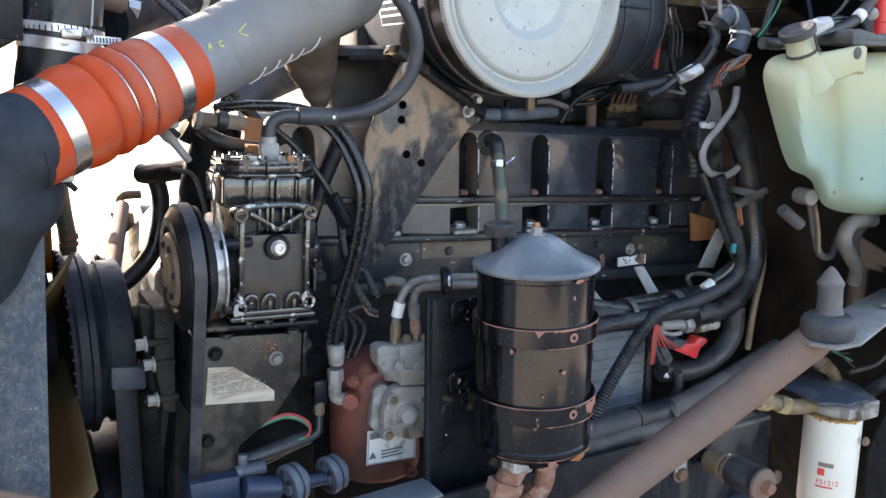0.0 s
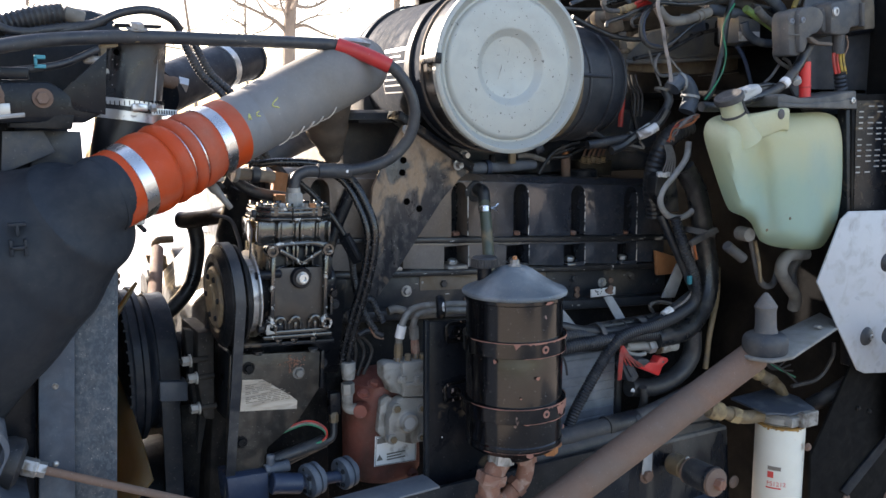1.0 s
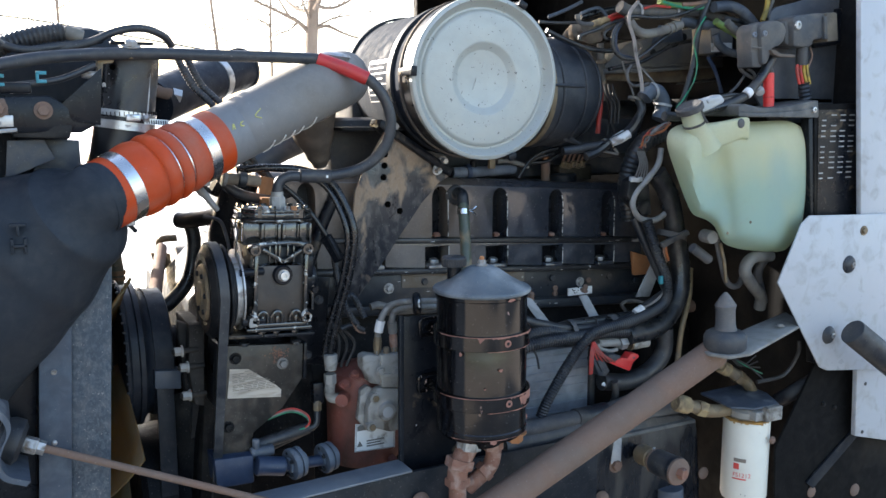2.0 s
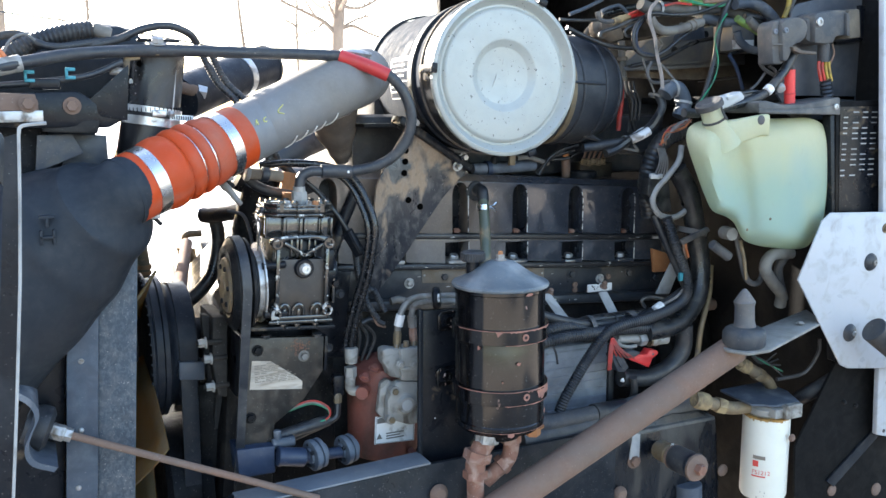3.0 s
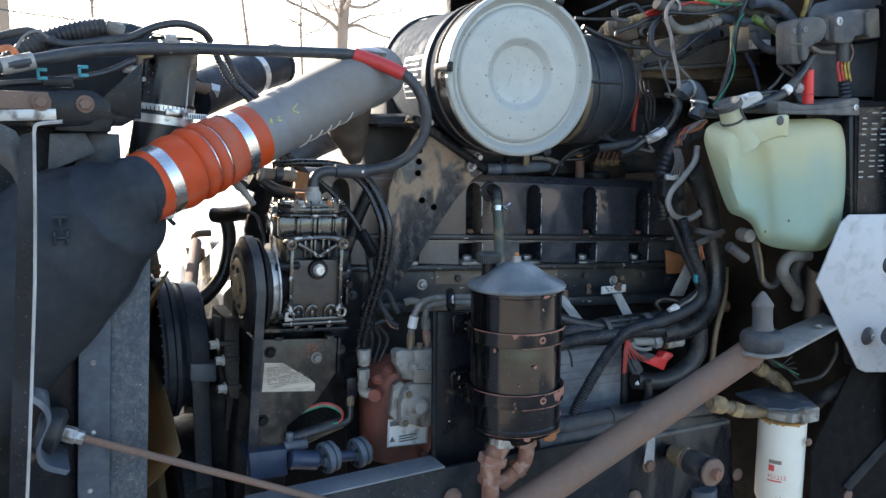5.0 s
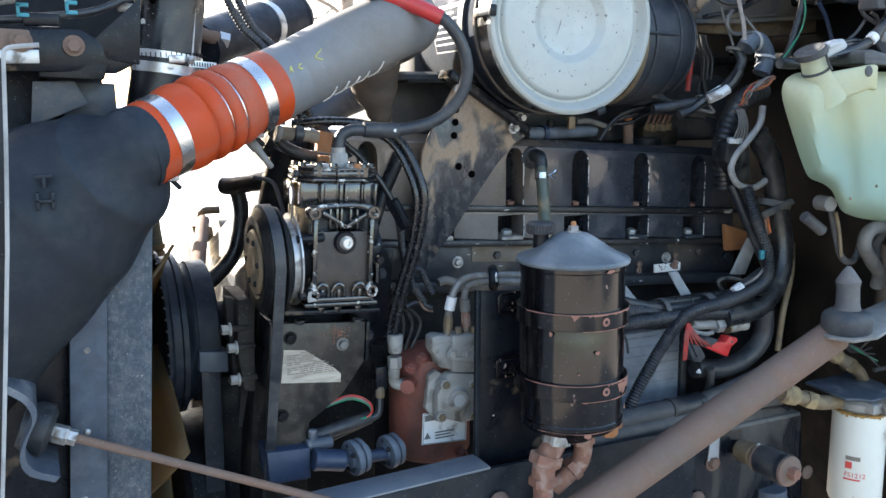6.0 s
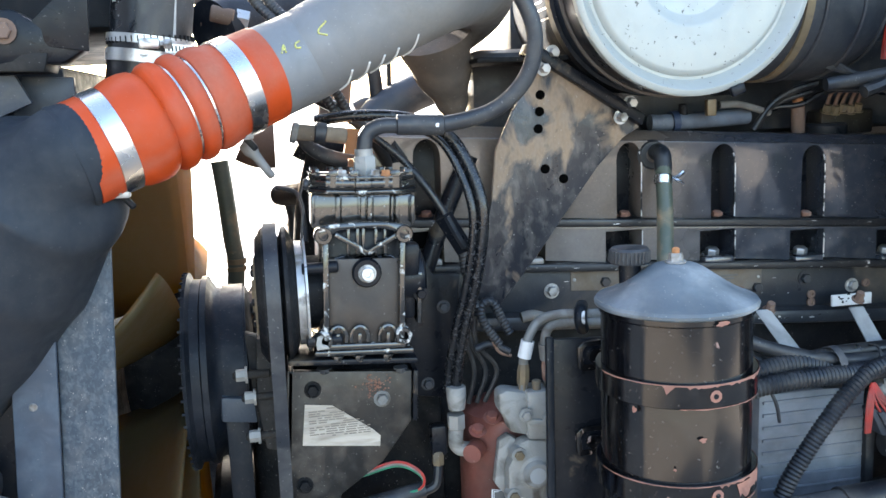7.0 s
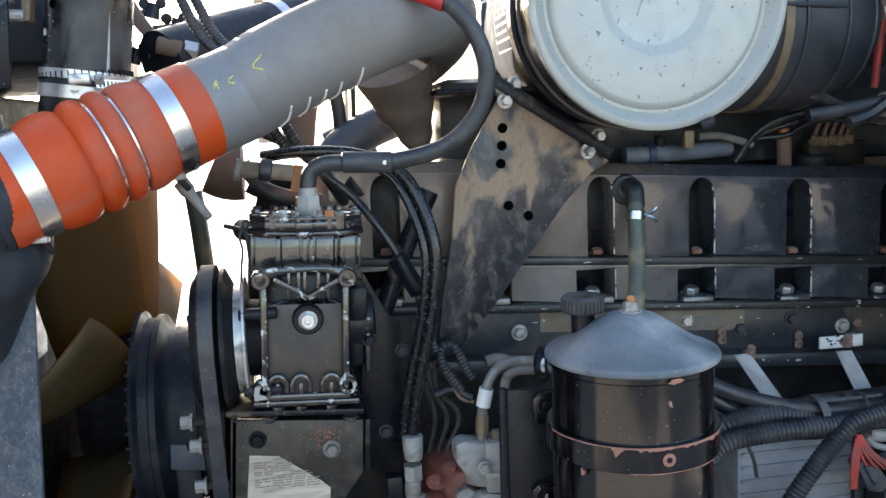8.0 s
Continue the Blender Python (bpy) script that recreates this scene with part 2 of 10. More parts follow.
SOOT = material("black_hose_rubber", (0.0105, 0.012, 0.015), 0.27, vary=0.3, scale=30, dirt=(0.075, 0.07, 0.065), dirty=0.2, dirt_scale=30, edge=0.15, bump=0.1)
RADHOSE = material("glossy_black_hose", (0.009, 0.010, 0.013), 0.28, vary=0.3, scale=25, dirt=(0.06, 0.05, 0.04), dirty=0.18, dirt_scale=16, edge=0.1, bump=0.1, film=0.02, specks=0.05)
BRAID = material("glossy_braided_hose", (0.006, 0.007, 0.009), 0.2, vary=0.3, scale=40, dirt=(0.10, 0.10, 0.11), dirty=0.1, dirt_scale=260, edge=0.1, bump=0.2, film=0.02, specks=0.1)
BOOT = material("moulded_rubber_boot", (0.012, 0.016, 0.024), 0.38, vary=0.25, scale=14, dirt=(0.06, 0.062, 0.068), dirty=0.22, dirt_scale=7, edge=0.25, bump=0.06, film=0.05, specks=0.1)
TANFIT = material("tan_corroded_brass", (0.30, 0.225, 0.12), 0.65, vary=0.35, scale=50, dirt=(0.15, 0.11, 0.07), dirty=0.35, dirt_scale=45, edge=0.1, bump=0.3)
DULLSTEEL = material("dull_grey_steel_tube", (0.20, 0.20, 0.195), 0.5, metal=0.3, vary=0.3, scale=40, dirt=(0.10, 0.085, 0.07), dirty=0.35, dirt_scale=35, edge=0.15, bump=0.12)
GREYRUB = material("slate_grey_hose_rubber", (0.022, 0.025, 0.031), 0.36, vary=0.25, scale=30, dirt=(0.07, 0.068, 0.066), dirty=0.2, dirt_scale=26, edge=0.15, bump=0.1, film=0.05)
MOUNTP = material("worn_brown_black_mount_paint", (0.019, 0.0175, 0.016), 0.3, metal=0.2, vary=0.3, scale=16, dirt=(0.075, 0.055, 0.04), dirty=0.2, dirt_scale=24, edge=0.12, bump=0.12, film=0.1)
CONEG = material("dusty_grey_brown_rubber", (0.082, 0.084, 0.09), 0.55, vary=0.25, scale=24, dirt=(0.17, 0.145, 0.125), dirty=0.35, dirt_scale=28, edge=0.15, bump=0.15)
BASERUB = material("blue_black_base_rubber", (0.022, 0.027, 0.036), 0.38, vary=0.25, scale=20, dirt=(0.09, 0.085, 0.08), dirty=0.25, dirt_scale=25, edge=0.15, bump=0.12)
VOID = material("unlit_hollow", (0.002, 0.002, 0.002), 0.9, spec=0.0, bump=0.0, film=0.0, specks=0.0)
HOSE = material("hose_rubber", (0.045, 0.048, 0.056), 0.45, vary=0.3, scale=30, dirt=(0.14, 0.13, 0.12), dirty=0.3, dirt_scale=20, edge=0.2, bump=0.12)
PLASTIC = material("black_duct_plastic", (0.010, 0.015, 0.023), 0.42, spec=0.3, specks=0.03, film=0.03, vary=0.25, scale=8, dirt=(0.03, 0.036, 0.044), dirty=0.25, dirt_scale=6, edge=0.25, bump=0.08)
POST = material("grey_galvanised_post", (0.038, 0.051, 0.070), 0.5, metal=0.2, vary=0.3, scale=30, dirt=(0.12, 0.14, 0.155), dirty=0.16, dirt_scale=190, edge=0.2, bump=0.25, stretch=(1.2, 1, 0.9), film=0.14, specks=0.4)
WEB = material("blue_grey_web_paint", (0.032, 0.045, 0.068), 0.45, vary=0.2, scale=20, dirt=(0.08, 0.10, 0.125), dirty=0.2, dirt_scale=40, edge=0.2, bump=0.1)
PULLEY = material("navy_black_pulley", (0.008, 0.012, 0.020), 0.42, spec=0.3, vary=0.3, scale=12, dirt=(0.04, 0.045, 0.055), dirty=0.15, dirt_scale=12, edge=0.15, bump=0.1)
NAVY = material("navy_paint", (0.016, 0.03, 0.065), 0.4, vary=0.25, scale=20, bump=0.1)
BLUELITE = material("pale_blue_grey_paint", (0.105, 0.128, 0.165), 0.45, vary=0.25, scale=25, dirt=(0.06, 0.07, 0.09), dirty=0.25, dirt_scale=30, edge=0.2, bump=0.15)
WHITE = material("white_paint", (0.52, 0.53, 0.56), 0.28, vary=0.04, scale=6, dirt=(0.4, 0.4, 0.4), dirty=0.08, dirt_scale=40, bump=0.02)
FILTER = material("white_filter_paint", (0.66, 0.645, 0.575), 0.35, vary=0.05, scale=20, dirt=(0.5, 0.33, 0.15), dirty=0.04, dirt_scale=25, edge=0.05, bump=0.03)
GUN = material("glossy_compressor_black", (0.02, 0.019, 0.018), 0.13, vary=0.2, scale=18, dirt=(0.42, 0.42, 0.40), dirty=0.04, dirt_scale=70, edge=0.03, bump=0.05, dirt_rough=0.35, coat=0.8)
PLATEM = material("brown_grey_side_plate", (0.060, 0.048, 0.040), 0.24, metal=0.45, vary=0.2, scale=12, dirt=(0.035, 0.032, 0.03), dirty=0.25, dirt_scale=16, edge=0.2, bump=0.06)
CAN = material("dull_black_canister", (0.018, 0.024, 0.036), 0.62, spec=0.03, vary=0.2, scale=10, dirt=(0.05, 0.054, 0.06), dirty=0.15, dirt_scale=9, edge=0.25, bump=0.05, film=0.02)
RED = material("red_brown_paint", (0.20, 0.062, 0.045), 0.5, vary=0.3, scale=14, dirt=(0.08, 0.05, 0.04), dirty=0.3, dirt_scale=12, edge=0.15, bump=0.2)
RUSTY = material("rusty_tube", (0.150, 0.108, 0.088), 0.7, spec=0.25, vary=0.2, scale=14, dirt=(0.19, 0.115, 0.085), dirty=0.36, dirt_scale=9, edge=0.2, bump=0.2)
BRASS = material("dull_brass", (0.21, 0.16, 0.10), 0.5, metal=0.5, vary=0.35, scale=40, dirt=(0.13, 0.11, 0.085), dirty=0.3, dirt_scale=30, bump=0.2)
COPPER = material("rusty_orange_brass", (0.33, 0.145, 0.06), 0.6, metal=0.15, vary=0.3, scale=40, bump=0.2)
# paler than the rail paint: the sky's reflection is put into this colour
RAILTOP = material("worn_rail_top_sky_sheen", (0.12, 0.14, 0.17), 0.42, vary=0.3, scale=10, dirt=(0.19, 0.195, 0.20), dirty=0.25, dirt_scale=9, edge=0.2, bump=0.15)
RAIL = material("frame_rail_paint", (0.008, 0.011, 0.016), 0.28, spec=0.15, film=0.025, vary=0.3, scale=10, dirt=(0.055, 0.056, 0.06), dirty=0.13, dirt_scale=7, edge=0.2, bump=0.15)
BLUEP = material("blue_grey_paint", (0.055, 0.07, 0.095), 0.45, vary=0.3, scale=16, dirt=(0.20, 0.21, 0.23), dirty=0.25, dirt_scale=15, bump=0.2)
REDTAPE = material("red_heat_shrink", (0.42, 0.025, 0.025), 0.35, vary=0.25, scale=25, bump=0.15)
REDPL = material("red_plastic", (0.62, 0.03, 0.03), 0.35, vary=0.12, scale=25, bump=0.05)
BLUEPL = material("teal_plastic", (0.03, 0.22, 0.28), 0.4, vary=0.12, scale=25, bump=0.05)
GREYPL = material("grey_connector", (0.38, 0.39, 0.40), 0.45, vary=0.12, scale=25, bump=0.05)
NAMEPLATE = material("dusty_brown_plate", (0.17, 0.148, 0.128), 0.4, metal=0.3, vary=0.25, scale=30, dirt=(0.16, 0.125, 0.09), dirty=0.35, dirt_scale=30, edge=0.15, bump=0.08)
PAPER = material("silver_label", (0.48, 0.43, 0.37), 0.4, metal=0.25, vary=0.3, scale=45, dirt=(0.30, 0.25, 0.20), dirty=0.3, dirt_scale=60, edge=0.15, bump=0.25, stretch=(0.3, 1, 2.0))
INK = material("label_ink", (0.12, 0.115, 0.11), 0.6, vary=0.2, bump=0.0, film=0.0, specks=0.0)
FAINT = material("faded_ink", (0.20, 0.17, 0.14), 0.5, vary=0.2, bump=0.0, film=0.0, specks=0.0)
WLABEL = material("white_label", (0.66, 0.66, 0.66), 0.45, vary=0.1, scale=30, dirt=(0.25, 0.22, 0.2), dirty=0.2, dirt_scale=40, bump=0.0, film=0.0, specks=0.0)
REDINK = material("red_ink", (0.6, 0.06, 0.05), 0.45, vary=0.1, bump=0.0, film=0.0, specks=0.0)
BRIGHTZN = material("clean_zinc", (0.60, 0.61, 0.61), 0.32, metal=0.9, vary=0.25, scale=60, dirt=(0.25, 0.22, 0.19), dirty=0.1, dirt_scale=90, bump=0.1)
MIDHOSE = material("dusty_grey_hose", (0.16, 0.15, 0.135), 0.6, vary=0.3, scale=25, dirt=(0.06, 0.055, 0.05), dirty=0.25, dirt_scale=20, edge=0.2, bump=0.1)
GREYHOSE = material("light_grey_hose", (0.34, 0.34, 0.34), 0.5, vary=0.15, scale=25, dirt=(0.1, 0.1, 0.1), dirty=0.2, dirt_scale=20, edge=0.2, bump=0.08)
GREENHOSE = material("olive_hose", (0.07, 0.085, 0.065), 0.4, vary=0.25, scale=25, dirt=DUST, dirty=0.2, dirt_scale=20, bump=0.08)
ECU = material("finned_grey_aluminium", (0.26, 0.285, 0.325), 0.5, metal=0.35, vary=0.25, scale=20, dirt=(0.12, 0.13, 0.15), dirty=0.3, dirt_scale=14, edge=0.2, bump=0.15, film=0.15)
PANELB = material("dusty_blue_black_panel", (0.028, 0.036, 0.050), 0.42, vary=0.3, scale=10, dirt=(0.11, 0.11, 0.11), dirty=0.26, dirt_scale=7, edge=0.2, bump=0.1)
PLUGP = material("dusty_grey_black_plug", (0.045, 0.051, 0.060), 0.5, vary=0.25, scale=25, dirt=(0.16, 0.14, 0.115), dirty=0.3, dirt_scale=22, edge=0.2, bump=0.12)
BROWNPLUG = material("brown_dusty_socket", (0.085, 0.075, 0.06), 0.6, vary=0.25, scale=25, dirt=(0.17, 0.145, 0.11), dirty=0.3, dirt_scale=25, edge=0.2, bump=0.15)
HOUSEB = material("oily_black_housing", (0.006, 0.0075, 0.011), 0.22, spec=0.3, film=0.02, vary=0.3, scale=10, dirt=(0.09, 0.08, 0.07), dirty=0.27, dirt_scale=9, edge=0.2, bump=0.1, stretch=(2.2, 1, 0.6), patch=(0.99, 0.90, 0.12, 2))
BEAMP = material("dusty_grey_beam", (0.085, 0.092, 0.102), 0.55, vary=0.35, scale=18, dirt=(0.22, 0.19, 0.15), dirty=0.36, dirt_scale=13, edge=0.18, bump=0.2)
BROWNP = material("brown_grimy_casting", (0.12, 0.095, 0.072), 0.65, vary=0.4, scale=22, dirt=(0.26, 0.21, 0.155), dirty=0.33, dirt_scale=22, edge=0.18, bump=0.25)
GREYDIRT = material("dirty_pale_sleeve", (0.36, 0.345, 0.31), 0.6, vary=0.35, scale=60, dirt=(0.12, 0.10, 0.08), dirty=0.36, dirt_scale=55, edge=0.15, bump=0.35)
PLUGD = material("slate_blue_black_plug", (0.028, 0.035, 0.048), 0.42, vary=0.25, scale=30, dirt=(0.10, 0.095, 0.085), dirty=0.25, dirt_scale=40, edge=0.15, bump=0.1)
GOLDRUST = material("golden_brown_rust", (0.36, 0.20, 0.055), 0.7, vary=0.4, scale=90, dirt=(0.16, 0.085, 0.03), dirty=0.33, dirt_scale=120, edge=0.12, bump=0.2)
NECKP = material("glossy_black_neck_paint", (0.007, 0.008, 0.0105), 0.2, spec=0.5, vary=0.3, scale=14, dirt=(0.055, 0.056, 0.06), dirty=0.26, dirt_scale=18, edge=0.14, bump=0.06, film=0.02, specks=0.08)
HINGEW = material("white_hinge_paint", (0.40, 0.415, 0.445), 0.3, vary=0.05, scale=7, dirt=(0.30, 0.29, 0.275), dirty=0.12, dirt_scale=30, edge=0.15, bump=0.03)
ARMP = material("dusty_pale_steel", (0.27, 0.265, 0.255), 0.45, metal=0.3, vary=0.25, scale=24, dirt=(0.15, 0.135, 0.115), dirty=0.38, dirt_scale=16, edge=0.2, bump=0.15)
SHELFP = material("dusty_grey_shelf", (0.045, 0.047, 0.050), 0.5, vary=0.3, scale=20, dirt=(0.16, 0.15, 0.135), dirty=0.3, dirt_scale=18, edge=0.2, bump=0.12)
GREYTAPE = material("grey_black_tape", (0.052, 0.055, 0.060), 0.45, vary=0.3, scale=30, dirt=(0.15, 0.135, 0.11), dirty=0.33, dirt_scale=25, edge=0.18, bump=0.15)
WIRE = {k: material("wire_" + k, c, 0.45, vary=0.15, scale=60, dirt=(0.1, 0.09, 0.08), dirty=0.2, dirt_scale=40, edge=0.2, bump=0.0, film=0.0, specks=0.0) for k, c in dict(black=(0.02, 0.02, 0.022), grey=(0.16, 0.16, 0.16), white=(0.27, 0.235, 0.22), red=(0.45, 0.04, 0.03), green=(0.02, 0.24, 0.13), orange=(0.5, 0.15, 0.05), lime=(0.15, 0.25, 0.06), yellow=(0.42, 0.29, 0.05), blue=(0.03, 0.06, 0.2), tan=(0.22, 0.13, 0.09)).items()}


def ground_material():
    """Trampled snow with brown frozen earth showing through on the near side."""
    m = material("snow_and_earth", (0.80, 0.82, 0.85), 0.7, vary=0.06, scale=0.6, film=0.0, specks=0.0, dirt=(0.35, 0.305, 0.26), dirty=0.5, dirt_scale=0.22, edge=0.08, bump=0.6, fine=9.0)
    n, l = m.node_tree.nodes, m.node_tree.links
    sx = n.new("ShaderNodeSeparateXYZ")
    l.new(n["Texture Coordinate"].outputs["Object"], sx.inputs[0])
    pr = n.new("ShaderNodeMapRange")
    pr.inputs[1].default_value, pr.inputs[2].default_value = 1.5, 6.0
    pr.inputs[3].default_value, pr.inputs[4].default_value = 0.3, -0.3
    l.new(sx.outputs[1], pr.inputs[0])
    for k in [x for x in n if x.type == "MAP_RANGE" and x.inputs[0].is_linked and x.inputs[0].links[0].from_node.type == "TEX_NOISE" and abs(x.inputs[2].default_value - x.inputs[1].default_value - 0.16) < 0.001]:
        src = k.inputs[0].links[0].from_socket
        ad = n.new("ShaderNodeMath")
        l.new(src, ad.inputs[0])
        l.new(pr.outputs[0], ad.inputs[1])
        l.new(ad.outputs[0], k.inputs[0])
    return m


def translucent(name, base, other, glow, rough=0.4, scale=9.0, share=0.4):
    m = material(name, base, rough, vary=0.12, scale=scale, dirt=other, dirty=0.45, dirt_scale=6.0, edge=0.3, bump=0.06, film=0.05, specks=0.06)
    n, l = m.node_tree.nodes, m.node_tree.links
    b = n["Principled BSDF"]
    tr = n.new("ShaderNodeBsdfTranslucent")
    tr.inputs[0].default_value = (*glow, 1)
    mx = n.new("ShaderNodeMixShader")
    mx.inputs[0].default_value = share
    l.new(b.outputs[0], mx.inputs[1])
    l.new(tr.outputs[0], mx.inputs[2])
    l.new(mx.outputs[0], n["Material Output"].inputs[0])
    return m


GROUND = ground_material()
TANKPL = translucent("milky_tank_plastic", (0.59, 0.565, 0.36), (0.57, 0.585, 0.45), (0.7, 0.72, 0.52), share=0.38)


def fluid_shows(m, top, soft, colour):
    """Washer fluid shows through the plastic below its level."""
    n, l = m.node_tree.nodes, m.node_tree.links
    b = n["Principled BSDF"]
    src = b.inputs["Base Color"].links[0].from_socket
    sx = n.new("ShaderNodeSeparateXYZ")
    l.new(n["Texture Coordinate"].outputs["Object"], sx.inputs[0])
    pr = n.new("ShaderNodeMapRange")
    pr.inputs[1].default_value, pr.inputs[2].default_value = top + soft, top - soft
    l.new(sx.outputs[2], pr.inputs[0])
    x = n.new("ShaderNodeMix")
    x.data_type = "RGBA"
    l.new(pr.outputs[0], x.inputs[0])
    l.new(src, x.inputs[6])
    x.inputs[7].default_value = (*colour, 1)
    # yellowed and bleached stains in the plastic
    last = x.outputs[2]
    for size, lo, hi, share, tint in ((5.0, 0.50, 0.72, 0.6, (0.58, 0.54, 0.28)), (4.0, 0.50, 0.70, 0.6, (0.28, 0.44, 0.45)), (60.0, 0.62, 0.72, 0.15, (0.30, 0.26, 0.18))):
        t = n.new("ShaderNodeTexNoise")
        t.inputs["Scale"].default_value, t.inputs["Detail"].default_value, t.inputs["Distortion"].default_value = size, 4.0, 0.6
        l.new(n["Texture Coordinate"].outputs["Object"], t.inputs["Vector"])
        r = n.new("ShaderNodeMapRange")
        r.inputs[1].default_value, r.inputs[2].default_value, r.inputs[4].default_value = lo, hi, share
        l.new(t.outputs[0], r.inputs[0])
        y = n.new("ShaderNodeMix")
        y.data_type = "RGBA"
        l.new(r.outputs[0], y.inputs[0])
        l.new(last, y.inputs[6])
        y.inputs[7].default_value = (*tint, 1)
        last = y.outputs[2]
    l.new(last, b.inputs["Base Color"])


fluid_shows(TANKPL, 1.515, 0.05, (0.345, 0.480, 0.395))
FANPL = translucent("amber_fan_plastic", (0.085, 0.075, 0.038), (0.055, 0.052, 0.03), (0.62, 0.36, 0.03), share=0.42)
BARK = material("bark", (0.17, 0.13, 0.10), 0.85, vary=0.35, scale=6, bump=0.6, fine=60, stretch=(1, 1, 0.3))

# ---- ground and distance ----
gb = bmesh.new()
bmesh.ops.create_grid(gb, x_segments=60, y_segments=60, size=1500)
for v in gb.verts:
    v.co.x = math.copysign(abs(v.co.x / 1500) ** 3 * 1500, v.co.x)
    v.co.y = math.copysign(abs(v.co.y / 1500) ** 3 * 1500, v.co.y)
    d = v.co.xy.length
    v.co.z = noise.noise(v.co * 0.3) * 0.05 * min(1, d / 6) + max(0, d - 60) * 0.01 * noise.noise(v.co * 0.004)
solo("ground", gb, GROUND, "trampled snow with brown earth showing through", "ground", kind="structure")


def tree(at, tall, r, seed, lean=0.0, low=0):
    """A bare winter tree: trunk, limbs and twigs."""
    rnd = random.Random(seed)
    t = thing("tree", at, "bare brown tree standing in snow behind the truck", "tree", "bare trees")
    at = V(at)
    top = at + V((lean * tall, 0, tall))
    trunk = [at.lerp(top, k / 5) + V((rnd.uniform(-1, 1), rnd.uniform(-1, 1), 0)) * 0.03 * tall * 0.3 for k in range(6)]
    trunk[0] = at + V((0, 0, -0.1))
    part("trunk", tube(trunk, r, 9, 5, radii=[r * 1.2, r, r * 0.85, r * 0.6, r * 0.35, r * 0.1]), BARK, t)
    twigs = bmesh.new()
    for k in range(26 + low):
        f = rnd.uniform(0.24, 0.95) if k < 26 else 0.40 + 0.16 * (k - 26) / low
        o = at.lerp(top, f)
        a = rnd.uniform(0, 6.28) if k < 26 else math.pi * (k % 2) + rnd.uniform(-0.5, 0.5)
        ln = tall * rnd.uniform(0.16, 0.34) * (1.15 - f * 0.6)
        e = o + V((math.cos(a) * ln, math.sin(a) * ln, ln * rnd.uniform(0.2, 0.8)))
        mid = o.lerp(e, 0.5) + V((0, 0, -0.06 * ln)) + V((rnd.uniform(-1, 1), rnd.uniform(-1, 1), rnd.uniform(-1, 1))) * ln * 0.07
        rr = r * 0.34 * (1.1 - f)+ 0.008
        part("limb", tube([o, mid, e], rr, 6, 4, radii=[rr, rr * 0.7, rr * 0.25]), BARK, t)
        for j in range(7):
            g = rnd.uniform(0.25, 1)
            s = o.lerp(mid, g * 2) if g < 0.5 else mid.lerp(e, g * 2 - 1)
            w = V((rnd.uniform(-1, 1), rnd.uniform(-1, 1), rnd.uniform(-0.2, 1.0))).normalized() * ln * rnd.uniform(0.15, 0.45)
            tube([s, s + w * 0.5 + V((0, 0, 0.03 * ln)), s + w], 0.006, 4, 3, twigs, radii=[rr * 0.35, rr * 0.2, 0.003])
    tagged(part("crown", twigs, BARK, t), kind="stuff")
    return t


tree_first = tree((5.1396, 15.0, 1.3574), 7.0, 0.11, 3, 0.03, 12)
bough_tree = tree_first
for pts, r in ((((5.1608, 15.0, 2.9906), (4.9372, 15.0, 3.1933), (4.666, 15.1, 3.3432), (4.2763, 15.3, 3.554), (3.9398, 15.5, 3.8431)), 0.045), (((4.7854, 15.0, 3.2628), (4.6391, 15.0, 3.4927), (4.4658, 14.9, 3.752)), 0.025), (((5.1939, 15.0, 3.0887), (5.4213, 14.9, 3.1378), (5.6608, 14.7, 3.0052), (5.9513, 14.5, 2.8848)), 0.04), (((5.2152, 15.0, 3.1089), (5.6943, 15.2, 3.3241), (6.2131, 15.4, 3.428), (6.7537, 15.6, 3.5566)), 0.022), (((5.1749, 15.0, 3.1845), (4.9786, 14.8, 3.4415), (4.8182, 14.6, 3.7355)), 0.03), (((5.1976, 15.0, 3.2819), (5.3985, 15.2, 3.5548), (5.5608, 15.4, 3.8816)), 0.03), (((4.9372, 15.0, 3.1933), (4.7602, 15.0, 3.0518), (4.5248, 15.0, 2.9472), (4.386, 15.0, 2.6282)), 0.016), (((5.694, 15.2, 3.3043), (5.969, 15.2, 3.5354), (6.2465, 15.2, 3.7292)), 0.014)):
    part("bough", tube(pts, r, 7, 6, radii=[r, r * 0.75, r * 0.5, r * 0.3]), BARK, bough_tree)
    rb_1 = random.Random(len(pts) + int(r * 1000))
    tw_ = bmesh.new()
    for k in range(14):
        g = rb_1.uniform(0.2, 1) * (len(pts) - 1.001)
        o = V(pts[int(g)]).lerp(V(pts[int(g) + 1]), g - int(g))
        d = V((rb_1.uniform(-1, 1), rb_1.uniform(-0.4, 0.4), rb_1.uniform(-0.25, 1))).normalized() * rb_1.uniform(0.15, 0.5)
        tube([o, o + d * 0.5 + V((0, 0, 0.03)), o + d], 0.006, 4, 3, tw_, radii=[r * 0.22, r * 0.15, 0.003])
    tagged(part("crown", tw_, BARK, bough_tree), kind="stuff")
tree((-0.3132, 22.0, 1.2967), 9.0, 0.14, 5, 0.01)
tree((9.2684, 19.0, 1.328), 8.5, 0.09, 8, 0.0)
tree((6.1387, 26.0, 1.2643), 9.0, 0.05, 11, -0.05)
tree((1.8995, 26.0, 1.2879), 8.0, 0.05, 13, 0.01)
tree((8.7675, 30.0, 1.2032), 8.0, 0.05, 17, 0.02)

